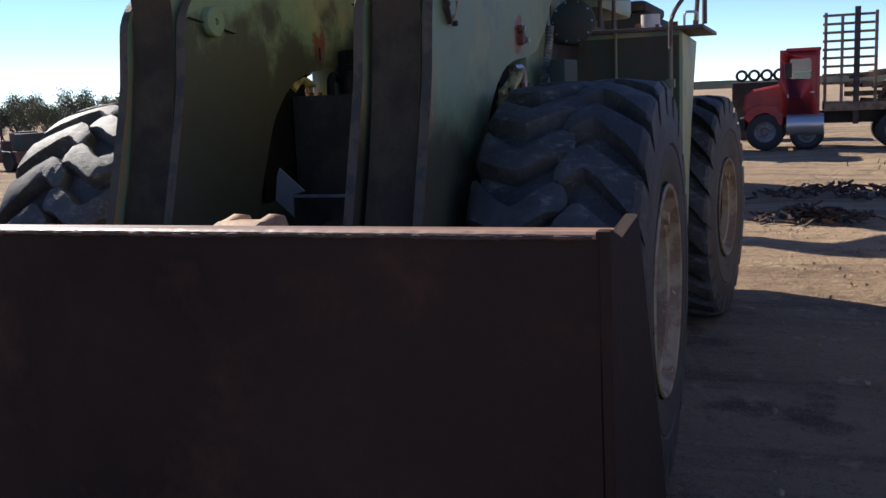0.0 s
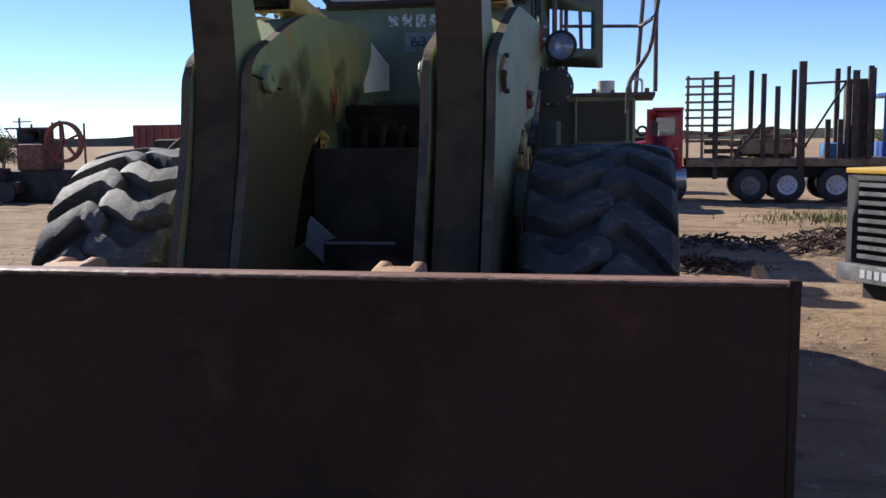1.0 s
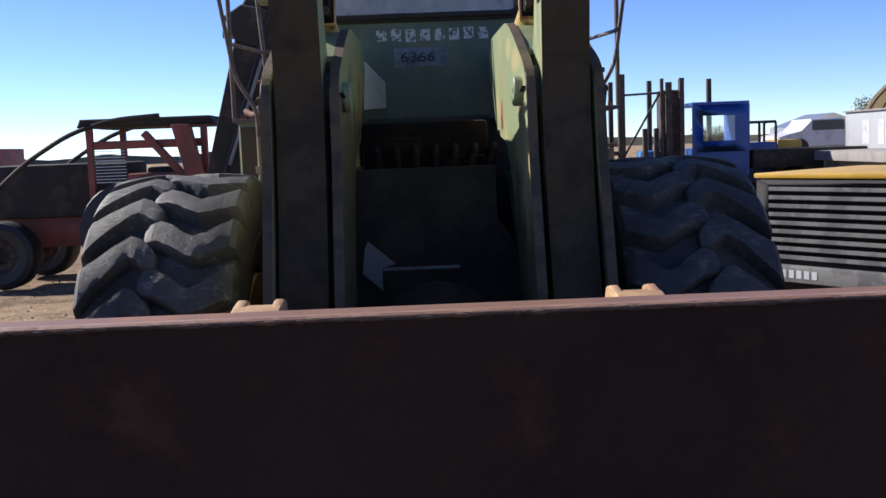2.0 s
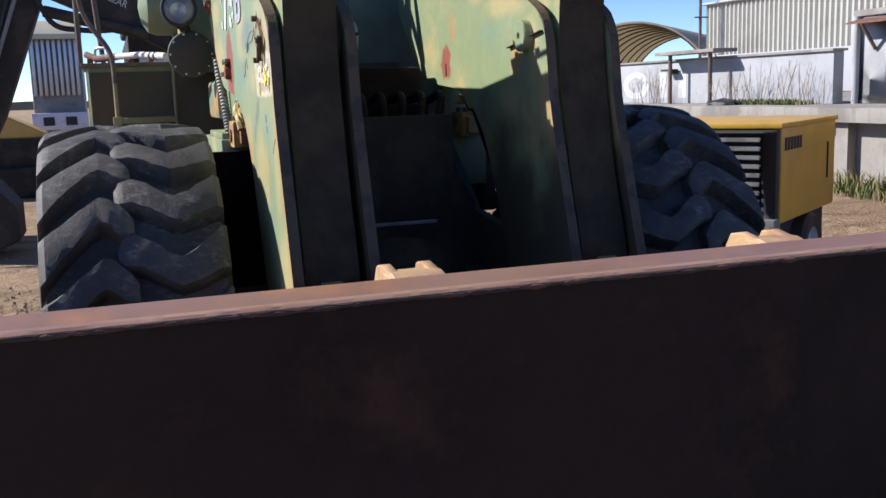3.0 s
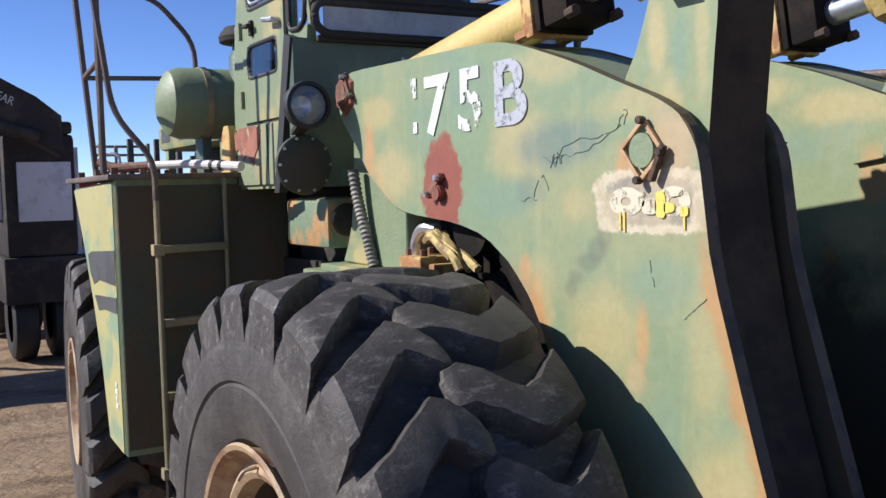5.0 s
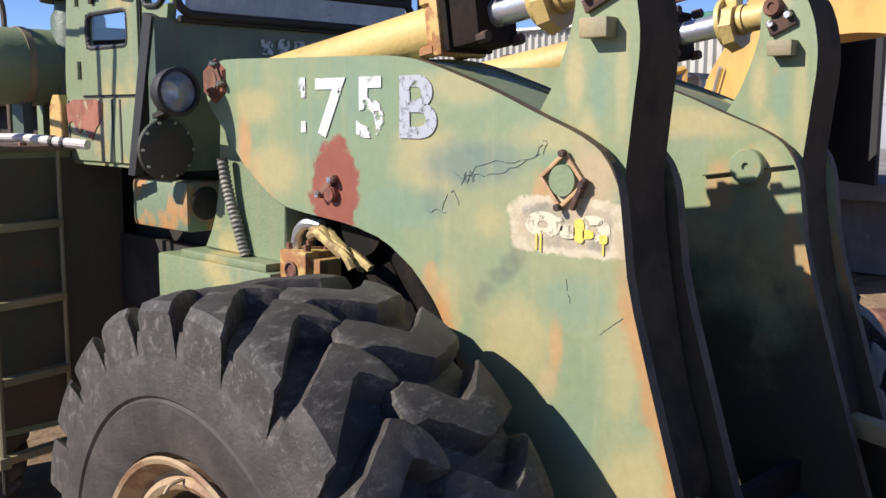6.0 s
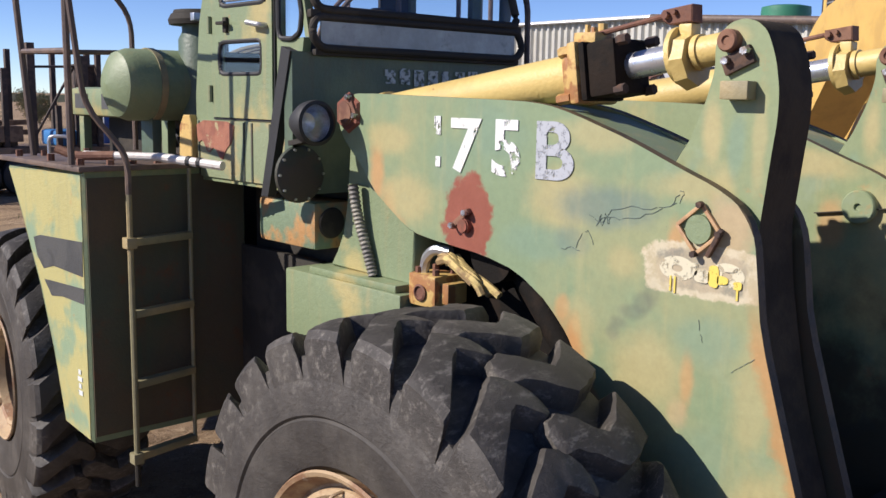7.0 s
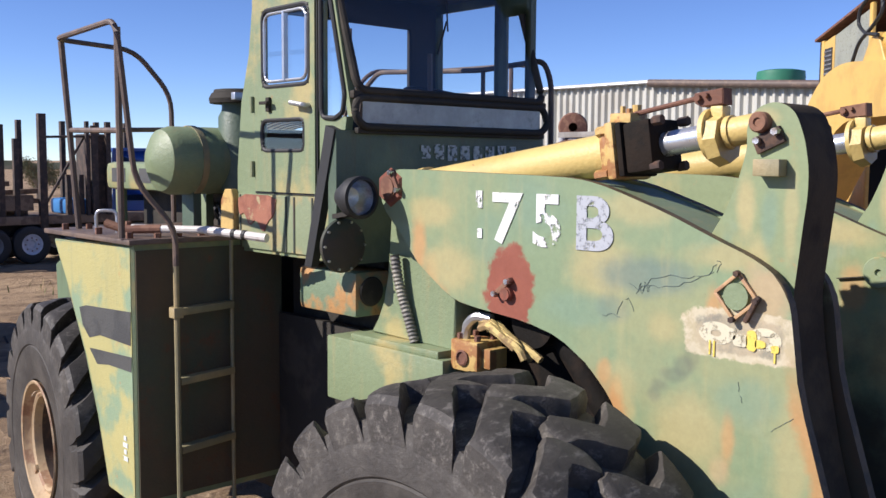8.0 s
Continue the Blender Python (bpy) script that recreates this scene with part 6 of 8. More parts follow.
# air tank, cleaner and engine hood behind the cab
tk = new("air_tank")
tk.parent = loader
mt = Matrix.Translation((-0.90, 2.92, 2.46)) @ Matrix.Rotation(radians(90), 4, "Y")
part("shell", lathe(bmesh.new(), [(0.001, -0.06), (0.10, -0.045), (0.165, -0.005), (0.185, 0.05), (0.185, 0.9), (0.165, 0.95), (0.10, 0.98), (0.001, 1.0)], mt, 40), M_PALEGREEN, tk, "round green pressure tank")
part("strap", lathe(bmesh.new(), [(0.187, 0.155), (0.192, 0.155), (0.192, 0.19), (0.187, 0.19)], mt, 40), M_LADDER, tk)
for x in (-0.75, -0.2):
    part("tank_stand", B(x, x + 0.05, 2.85, 2.98, 2.0, 2.30, 0.004), M_GREEN, tk)
ac = new("air_cleaner")
ac.parent = loader
part("pot", lathe(bmesh.new(), [(0.13, 2.3), (0.13, 2.70), (0.11, 2.74), (0.11, 2.78)], Matrix.Translation((-0.47, 2.80, 0)), 28), M_GREEN, ac)
part("cap", lathe(bmesh.new(), [(0.12, 2.775), (0.175, 2.775), (0.18, 2.80), (0.165, 2.83), (0.155, 2.835), (0.15, 2.85), (0.001, 2.86)], Matrix.Translation((-0.47, 2.80, 0)), 28), M_BLACKMETAL, ac, "black rain cap")
part("clamp", B(-0.62, -0.50, 2.62, 2.66, 2.785, 2.825, 0.004), M_ALU, ac)
bm = box(bmesh.new(), -0.60, 0.60, 3.0, 4.33, 2.27, 2.45, 0.045)
part("engine_hood", bm, M_PALEGREEN, loader, "rounded pale green engine hood")
part("engine_body", box(box(bmesh.new(), -0.40, 0.40, 3.05, 4.20, 1.9, 2.268, 0.02), -0.55, 0.55, 3.05, 4.8, 1.35, 2.0), M_BLACKMETAL, loader, "black body set back under the hood")
for y in (3.02, 4.15):
    part("hood_post", B(-0.58, -0.53, y, y + 0.07, 2.0, 2.27, 0.006), M_PALEGREEN, loader)
for y in (3.62, 4.02):
    part("hood_mark", B(-0.6025, -0.6005, y, y + 0.2, 2.32, 2.41), M_STRIPE, loader)
bm = bmesh.new()
for k in range(5):
    box(bm, -0.58, -0.555, 3.1 + k * 0.3, 3.3 + k * 0.3, 1.5, 1.95)
part("hood_louvre", bm, M_BLACKMETAL, loader)
bm = bmesh.new()
for k in range(9):
    y = 2.55 + 0.06 * k
    tube(bm, [(-0.7 + 0.03 * k, y, 2.10), (-0.6 + 0.02 * k, y + 0.2, 2.2 + 0.02 * (k % 3)), (-0.4, y + 0.3, 2.12)], 0.012, 6, 0.08)
part("hose_tangle", bm, M_RUBBER, loader)
rail = part("far_rail", tube(bmesh.new(), [(0.72, 1.565, 2.1), (0.72, 1.575, 2.9), (0.73, 1.64, 3.02), (0.74, 1.80, 3.015), (0.75, 2.15, 3.0), (0.76, 3.12, 3.05), (0.77, 3.3, 2.94), (0.78, 3.42, 2.45)], 0.016, 8, 0.06), M_RAIL, loader, "bent handrail tube beyond the cab")
part("post", tube(bmesh.new(), [(0.75, 2.13, 2.09), (0.75, 2.13, 3.0)], 0.014, 8), M_RAIL, rail)

# ---- portable compressor beside the loader ----
def build_compressor():
    c = thing("air_compressor", (4.23, 2.93, 0), "yellow portable air compressor with a grey slatted grille, standing on wheels", "compressor", turn=35)
    # own axes: x along its side, y across its front (to its right as one faces the grille from inside)
    L, W = 1.75, 1.95
    part("canopy", B(0.05, L, 0.0, W, 0.62, 1.48, 0.03), M_COMPYELLOW, c, "yellow painted sheet canopy")
    part("roof_edge", B(-0.02, L + 0.01, -0.02, W + 0.02, 1.445, 1.49, 0.012), M_COMPYELLOW, c)
    part("grille_frame", sheet_with_holes(bmesh.new(), 0, -0.03, 0.05, 0.02, W - 0.02, 0.62, 1.43, [(0.14, W - 0.14, 0.72, 1.385)]), M_GRILLEDARK, c)
    part("grille_back", B(0.02, 0.06, 0.1, W - 0.1, 0.64, 1.40), M_GRILLEDARK, c)
    for k in range(9):
        z = 0.74 + k * 0.076
        bm = bar(bmesh.new(), (-0.025, 0.16, z), (-0.025, W - 0.16, z), 0.05, 0.012, up=(-0.6, 0, 1))
        part("slat", box(bm, -0.05, -0.036, 0.16, W - 0.16, z - 0.012, z + 0.022), M_GRILLE, c)
    part("bumper", B(-0.12, 0.06, 0.0, W, 0.53, 0.675, 0.01), M_GRILLE, c, "dark grey bumper with lettering")
    lettering("model_lettering", "M 114", 0.10, facing(-0.1235, 0.42, 0.565, (0, -1, 0), (0, 0, 1)), M_WHITEPAINT, c, "white model lettering", 1.0, 0.004)
    bm = bmesh.new()
    for k in range(6):
        box(bm, -0.1235, -0.1205, W - 0.32 - k * 0.075, W - 0.27 - k * 0.075, 0.57, 0.64)
    part("name_bars", bm, M_WHITEPAINT, c)
    bm = bmesh.new()
    for k in range(6):
        box(bm, 0.12 + k * 0.085, 0.18 + k * 0.085, -0.0055, -0.0025, 1.25, 1.36)
    part("name_bars", bm, M_GRILLEDARK, c, "dark bars of a maker's name")
    part("latch", B(1.45, 1.47, -0.012, 0.0, 0.9, 1.25), M_GRILLEDARK, c)
    bm = box(bmesh.new(), 0.1, L - 0.02, 0.1, W - 0.1, 0.36, 0.62)
    part("chassis", bm, M_GRILLEDARK, c)
    for y in (0.06, W - 0.06):
        w = new("wheel")
        w.parent = c
        m = Matrix.Translation((0.95, y, 0.31)) @ Matrix.Rotation(radians(90), 4, "X")
        part("tyre", lathe(bmesh.new(), [(0.18, -0.09), (0.28, -0.1), (0.31, -0.06), (0.31, 0.06), (0.28, 0.1), (0.18, 0.09)], m, 28), M_RUBBER, w)
        part("rim", lathe(bmesh.new(), [(0.001, 0.02), (0.17, 0.03), (0.185, 0.09)], m, 24), M_WHITEPAINT, w)
    part("leg", box(B(-0.02, 0.04, 0.3, 0.36, 0.0, 0.54), -0.08, 0.1, 0.24, 0.42, 0.0, 0.02), M_GRILLEDARK, c)
    part("drawbar", bar(bmesh.new(), (0.0, W / 2, 0.42), (-0.5, W / 2, 0.40), 0.08, 0.08), M_GRILLEDARK, c)
    part("hose", tube(bmesh.new(), [(0.3, -0.02, 0.5), (0.35, -0.15, 0.3), (0.6, -0.2, 0.06), (1.0, -0.1, 0.05)], 0.02, 8, 0.1), M_RUBBER, c)


build_compressor()


# ---- vehicles ----
def road_wheel(parent, x, y, r, w, rim_mat, axis="Y", hub=0.55):
    o = new("wheel")
    o.parent = parent
    m = Matrix.Translation((x, y, r)) @ (Matrix.Rotation(radians(90), 4, "X") if axis == "Y" else Matrix.Rotation(radians(90), 4, "Y"))
    part("tyre", lathe(bmesh.new(), [(r * hub, -w * 0.45), (r * 0.8, -w * 0.52), (r * 0.96, -w * 0.42), (r, -w * 0.25), (r, w * 0.25), (r * 0.96, w * 0.42), (r * 0.8, w * 0.52), (r * hub, w * 0.45)], m, 32), M_RUBBER, o)
    part("rim", lathe(bmesh.new(), [(0.001, w * 0.1), (r * 0.2, w * 0.12), (r * 0.24, w * 0.3), (r * 0.42, w * 0.28), (r * 0.5, w * 0.42), (r * hub, w * 0.45)], m, 24), rim_mat, o)
    bm = bmesh.new()
    for k in range(8):
        a = k * math.pi / 4
        p = m @ Vector((r * 0.34, 0, w * 0.29))
        q = m @ Vector((r * 0.34 * math.cos(a), r * 0.34 * math.sin(a), w * 0.27))
        cyl(bm, q, q + (m.to_3x3() @ Vector((0, 0, 0.03))), 0.018, 6)
    part("nuts", bm, M_RUST, o)
    return o


def build_log_truck():
    t = thing("timber_truck", (0, 21.5, 0), "red bonneted truck with a stake rack and long timber bed", "truck")
    # side towards the loader is y = 0
    bm = plate(bmesh.new(), [(0.72, 1.02), (0.76, 1.36), (0.95, 1.5), (1.62, 1.62), (1.62, 0.85), (0.8, 0.85)], 1, 0.15, 1.75, 0.05)
    part("bonnet", bm, M_TRUCKRED, t, "glossy red bonnet")
    bm = plate(bmesh.new(), [(0.74, 0.8), (0.84, 1.02), (1.05, 1.12), (1.5, 1.1), (1.68, 0.85), (1.66, 0.6), (1.58, 0.6), (1.5, 0.85), (1.25, 0.97), (1.0, 0.88), (0.9, 0.66)], 1, -0.04, 0.3, 0.02)
    part("wing", bm, M_TRUCKRED, t)
    bm = sheet_with_holes(bmesh.new(), 1, 0.0, 0.05, 1.58, 2.5, 0.8, 2.42, [(1.82, 2.30, 1.72, 2.2)])
    box(bm, 1.6, 2.5, 1.8, 1.85, 0.8, 2.42)
    box(bm, 2.45, 2.5, 0.05, 1.8, 0.8, 2.42)
    plate(bm, [(1.58, 1.6), (1.78, 2.36), (1.74, 2.38), (1.54, 1.62)], 1, 0.05, 0.12)
    plate(bm, [(1.58, 1.6), (1.78, 2.36), (1.74, 2.38), (1.54, 1.62)], 1, 1.7, 1.8)
    part("cab", bm, M_TRUCKRED, t, "red truck cab")
    part("cab_roof", box(bmesh.new(), 1.72, 2.52, -0.02, 1.86, 2.38, 2.46, 0.03), M_TRUCKRED, t)
    g = part("side_window", B(1.82, 2.30, 0.02, 0.026, 1.72, 2.2), M_GLASS, t, "greenish side glass")
    part("cab_inside", B(1.9, 2.4, 0.5, 1.6, 0.9, 1.9, 0.05), M_SEAT, t)
    bm = box(bmesh.new(), 1.70, 1.86, -0.14, -0.08, 1.75, 2.1, 0.01)
    part("mirror", bm, M_BLACKMETAL, t)
    bm = box(bmesh.new(), 1.76, 1.79, -0.012, -0.004, 1.28, 1.36)
    box(bm, 2.28, 2.38, -0.012, -0.004, 1.38, 1.41)
    part("door_trim", bm, M_WHITEPAINT, t)
    part("door_seam", box(box(bmesh.new(), 1.74, 1.748, -0.004, 0.0, 0.9, 2.3), 2.42, 2.428, -0.004, 0.0, 0.9, 2.3), M_BLACKMETAL, t)
    part("fuel_tank", C((1.75, 0.05, 0.62), (2.6, 0.05, 0.62), 0.26, 20), M_ALU, t, "bare metal fuel tank")
    part("bumper", B(0.6, 0.78, 0.0, 1.9, 0.5, 0.78, 0.02), M_BLACKMETAL, t)
    part("chassis", box(box(bmesh.new(), 0.8, 8.3, 0.45, 0.6, 0.62, 0.9), 0.8, 8.3, 1.3, 1.45, 0.62, 0.9), M_BLACKMETAL, t)
    part("bed", B(2.6, 8.4, 0.05, 1.85, 0.92, 1.12, 0.01), M_TIMBER, t, "dark timber bed")
    for x, r, mt in ((1.25, 0.46, M_GRILLE), (2.22, 0.40, M_GRILLE), (4.2, 0.44, M_GRILLE), (5.1, 0.45, M_WHITEPAINT), (6.28, 0.45, M_WHITEPAINT)):
        road_wheel(t, x, 0.12, r, 0.28, mt)
        road_wheel(t, x, 1.75, r, 0.28, mt)
    rack = new("stake_rack")
    rack.parent = t
    for x in (2.58, 2.95, 3.7):
        part("upright", B(x, x + 0.07, 0.1, 0.18, 1.1, 3.25 if x != 2.95 else 3.2), M_TIMBER, rack)
    part("upright", B(3.25, 3.38, 0.06, 0.2, 0.6, 3.36, 0.01), M_DARKPOST, rack)
    for k in range(9):
        part("slat", B(2.55, 3.78, 0.19, 0.23, 1.55 + k * 0.2, 1.61 + k * 0.2), M_TIMBER, rack)
    for x, z in ((4.43, 3.27), (4.77, 2.95), (6.0, 2.1), (6.3, 2.1)):
        part("post", B(x, x + 0.12, 0.1, 0.24, 1.1, z, 0.008), M_DARKPOST, t)
    part("post", B(5.32, 5.5, 0.0, 0.16, 0.55, 3.55, 0.01), M_DARKPOST, t, "tall rusty steel post")
    for x in (4.3, 5.4, 6.5, 7.4, 8.2):
        part("post", B(x, x + 0.12, 1.7, 1.84, 1.1, 3.45, 0.008), M_DARKPOST, t)
    part("brace", bar(bmesh.new(), (3.8, 0.15, 1.2), (4.45, 0.15, 2.0), 0.07, 0.07), M_DARKPOST, t)
    part("brace", bar(bmesh.new(), (5.5, 0.15, 1.4), (6.45, 0.15, 3.0), 0.05, 0.05), M_DARKPOST, t)
    part("cross_rail", C((5.5, 0.1, 3.0), (7.0, 0.1, 3.05), 0.03, 8), M_DARKPOST, t)
    bm = box(bmesh.new(), 6.45, 6.53, 0.0, 0.1, 1.1, 3.4)
    box(bm, 6.6, 6.75, 0.0, 0.12, 1.1, 3.3)
    box(bm, 6.96, 7.08, 0.0, 0.12, 1.1, 3.4)
    box(bm, 6.55, 7.05, 0.2, 0.9, 1.15, 3.1, 0.02)
    part("rear_rack", bm, M_DARKPOST, t)
    part("tarpaulin", B(6.1, 6.9, 0.3, 1.5, 1.12, 1.5, 0.08), surface("blue_tarp", (0.03, 0.17, 0.42), rough=0.5, fine=0.15), t, "folded blue tarpaulin")
    rng = random.Random(3)
    for k in range(16):
        x, z = rng.uniform(3.6, 5.0), 1.15 + 0.07 * k * rng.uniform(0.4, 0.9)
        part("timber_balk", bar(bmesh.new(), (x - rng.uniform(0.3, 0.8), 0.2 + rng.random() * 0.8, z), (x + rng.uniform(0.3, 0.8), 0.2 + rng.random() * 0.8, z + rng.uniform(-0.1, 0.1)), 0.14, 0.12, 0.005), M_TIMBER, t)
    part("box_of_timber", B(4.0, 5.2, 0.12, 0.9, 1.25, 1.62, 0.01), M_TIMBER, t, "pale timber crate")


build_log_truck()


def build_blue_truck():
    t = thing("blue_truck", (7.6, 22.6, 0), "blue truck with a dark tray parked behind the timber truck", "truck")
    part("cab", sheet_with_holes(B(0.0, 1.6, 0.06, 2.0, 0.7, 1.5, 0.03), 1, 0.0, 0.05, 0.0, 1.6, 1.4, 2.7, [(0.3, 1.2, 1.7, 2.4)]), M_BLUE, t)
    part("roof", B(0.0, 1.6, 0.0, 2.0, 2.68, 2.78, 0.03), M_BLUE, t)
    part("back_wall", B(1.5, 1.6, 0.05, 2.0, 0.7, 2.7), M_BLUE, t)
    part("side_window", B(0.3, 1.2, 0.02, 0.03, 1.7, 2.4), M_GLASS, t)
    part("tray", B(1.7, 5.0, 0.0, 2.1, 0.9, 1.4, 0.02), M_BLACKMETAL, t)
    for x in (0.8, 3.6, 4.5):
        road_wheel(t, x, 0.12, 0.45, 0.28, M_WHITEPAINT)
        road_wheel(t, x, 1.9, 0.45, 0.28, M_WHITEPAINT)


build_blue_truck()


def build_grille_truck():
    t = thing("cab_over_truck", (-2.78, 21, 0), "tall dusty truck with a silver slatted front and pale sun visor", "truck")
    part("body", B(0.0, 1.15, 0.1, 2.6, 1.0, 3.5, 0.05), M_GRILLE, t)
    for k in range(9):
        part("slat", B(0.05 + k * 0.12, 0.12 + k * 0.12, 0.03, 0.1, 2.0, 3.3, 0.01), M_ALU, t)
    part("visor", plate(bmesh.new(), [(-0.2, 3.3), (-0.2, 3.42), (0.3, 3.75), (1.4, 3.75), (1.4, 3.6)], 0, -0.06, 1.2, 0.02), surface("pale_tan_visor", (0.5, 0.46, 0.33), rough=0.5), t)
    part("bumper", B(-0.05, 1.2, -0.1, 0.1, 1.2, 1.6, 0.02), M_WHITEPAINT, t)
    for x in (0.2, 0.7):
        part("lamp", B(x, x + 0.25, -0.12, -0.1, 1.3, 1.5, 0.01), M_GRILLEDARK, t)
    for x in (0.1, 1.05):
        road_wheel(t, x, 0.9, 0.5, 0.3, M_GRILLE, "X")


build_grille_truck()


def crawler(parent, cx, cy, length, width, height, mat, shoes=22, frame_mat=None):
    """A track along x, its shoes each a plate."""
    tr = new("track")
    tr.parent = parent
    r = height / 2
    straight = length - height
    per = 2 * straight + 2 * math.pi * r
    shoe = bmesh.new()
    box(shoe, -per / shoes * 0.46, per / shoes * 0.46, -width / 2, width / 2, -0.03, 0.0)
    box(shoe, -per / shoes * 0.1, per / shoes * 0.1, -width / 2, width / 2, 0.0, 0.03)
    me = None
    for k in range(shoes):
        s = k / shoes * per
        if s < straight:
            m = pose(cx - straight / 2 + s, cy, height)
        elif s < straight + math.pi * r:
            a = (s - straight) / r
            m = Matrix.Translation((cx + straight / 2 + r * math.sin(a), cy, r + r * math.cos(a))) @ Matrix.Rotation(a, 4, "Y")
        elif s < 2 * straight + math.pi * r:
            m = pose(cx + straight / 2 - (s - straight - math.pi * r), cy, 0.03, 0, 180, 0)
        else:
            a = (s - 2 * straight - math.pi * r) / r + math.pi
            m = Matrix.Translation((cx - straight / 2 + r * math.sin(a), cy, r + r * math.cos(a))) @ Matrix.Rotation(a, 4, "Y")
        if me is None:
            ob = part("shoe", shoe, mat, tr)
            me = ob.data
        else:
            ob = new("shoe", me)
            ob.parent = tr
        ob.matrix_local = m
    part("track_frame", B(cx - straight / 2, cx + straight / 2, cy - width * 0.3, cy + width * 0.3, height * 0.25, height * 0.75, 0.03), frame_mat or M_BLACKMETAL, tr)
    for q in (-1, 1):
        part("sprocket", C((cx + q * straight / 2, cy - width * 0.25, r), (cx + q * straight / 2, cy + width * 0.25, r), r * 0.8, 20), M_RUST, tr)
    return tr


def build_yellow_excavator():
    e = thing("yellow_excavator", (9.6, 5.2, 0), "faded yellow tracked excavator with rusty tracks and a raised boom", "excavator", turn=46)
    # own x points away from the camera's side, the boom reaches to -x
    crawler(e, 0.1, 1.05, 3.7, 0.62, 0.92, M_TRACK, 40)
    crawler(e, 0.1, -1.15, 3.7, 0.62, 0.92, M_TRACK, 40)
    part("undercarriage", plate(box(bmesh.new(), -0.7, 0.9, -0.9, 0.8, 0.45, 0.85, 0.03), [(-1.1, 0.72), (-1.0, 0.95), (0.9, 0.95), (0.9, 0.72)], 1, -0.6, 0.5), M_BLACKMETAL, e)
    part("cross_leg", plate(bmesh.new(), [(-0.95, 0.97), (0.28, 0.95), (0.55, 0.6), (0.46, 0.38), (0.21, 0.64), (-0.95, 0.68)], 0, -1.0, -0.45, 0.01), M_BLACKMETAL, e, "black box-section leg")
    # tan sheet that paints sunlight on the dark leg's slope
    part("lit_leg_face", plate(bmesh.new(), [(0.27, 0.962), (0.30, 0.955), (0.565, 0.607), (0.55, 0.59)], 0, -0.98, -0.45, 0.002), M_LUG, e, "upper face coloured tan as if sunlit")
    part("slew_ring", C((0, 0, 0.92), (0, 0, 1.12), 0.65, 36), M_BLACKMETAL, e)
    part("deck", B(-1.2, 2.0, -1.35, 1.3, 1.12, 1.32, 0.03), M_BLACKMETAL, e, "black deck of the slewing body")
    part("engine_house", B(0.2, 2.0, 0.15, 1.2, 1.32, 2.1, 0.08), M_EXYELLOW, e)
    part("tool_box", B(-0.6, 0.0, 0.3, 0.93, 1.35, 1.72, 0.03), M_EXYELLOW, e)
    part("name_patch", B(-0.606, -0.603, 0.62, 0.80, 1.46, 1.62), M_GRILLEDARK, e)
    part("seat_hump", B(-0.45, 0.1, 0.3, 1.08, 1.35, 2.19, 0.1), M_EXYELLOW, e)
    fr = new("guard_frame")
    fr.parent = e
    for p, q in (((-0.75, 1.13, 1.34), (-0.75, 1.13, 2.57)), ((-0.75, 0.30, 1.34), (-0.75, 0.30, 2.84)), ((-0.75, 1.13, 2.57), (-0.75, 0.30, 2.84)), ((0.1, 1.2, 1.34), (0.1, 1.2, 2.52)), ((0.1, 1.2, 2.52), (-0.75, 1.13, 2.57))):
        part("frame_bar", bar(bmesh.new(), p, q, 0.07, 0.07, 0.008, up=(0.3, 1, 0.1)), M_EXYELLOW, fr)
    part("platform", B(-0.85, 0.2, 0.2, 1.22, 1.28, 1.35, 0.01), M_RUST, fr)
    part("round_lamp", C((-0.75, 0.17, 2.66), (-0.55, 0.17, 2.66), 0.1, 20), M_GRILLE, e)
    cabx = new("operator_cab")
    cabx.parent = e
    for x, z in ((0.55, 4.27), (-1.15, 4.56)):
        part("cab_post", B(x - 0.05, x + 0.05, -1.0, -0.95, 1.32, z, 0.008), M_EXYELLOW, cabx)
    part("side_sheet", plate(bmesh.new(), [(0.499, 1.9), (0.499, 4.24), (0.1, 4.30), (0.1, 1.9)], 1, -0.985, -0.955, 0.004), M_EXYELLOW, cabx)
    part("louvre", B(0.16, 0.46, -0.954, -0.948, 3.55, 4.14, 0.002), M_GRILLEDARK, cabx)
    for k in range(9):
        part("louvre_slat", bar(bmesh.new(), (0.17, -0.944, 3.59 + k * 0.063), (0.45, -0.944, 3.59 + k * 0.063), 0.012, 0.02), M_GRILLE, cabx)
    part("side_pane", plate(bmesh.new(), [(0.099, 2.5), (0.099, 4.29), (-1.099, 4.49), (-1.099, 2.5)], 1, -0.975, -0.965), M_CABPANE, cabx, "dust-covered olive-grey side pane")
    part("sill_sheet", B(-1.099, 0.099, -0.985, -0.955, 1.32, 2.499, 0.004), M_EXYELLOW, cabx)
    part("cab_roof", plate(bmesh.new(), [(0.75, 4.275), (-1.4, 4.625), (-1.4, 4.665), (0.75, 4.315)], 1, -2.3, -0.9, 0.004), M_RUST, cabx, "rusty edged roof sheet")
    part("cab_back", B(0.6, 0.65, -2.2, -0.95, 1.32, 4.26), M_SEAT, cabx)
    part("far_side", B(-1.1, 0.599, -2.2, -2.15, 1.32, 4.26), M_SEAT, cabx)
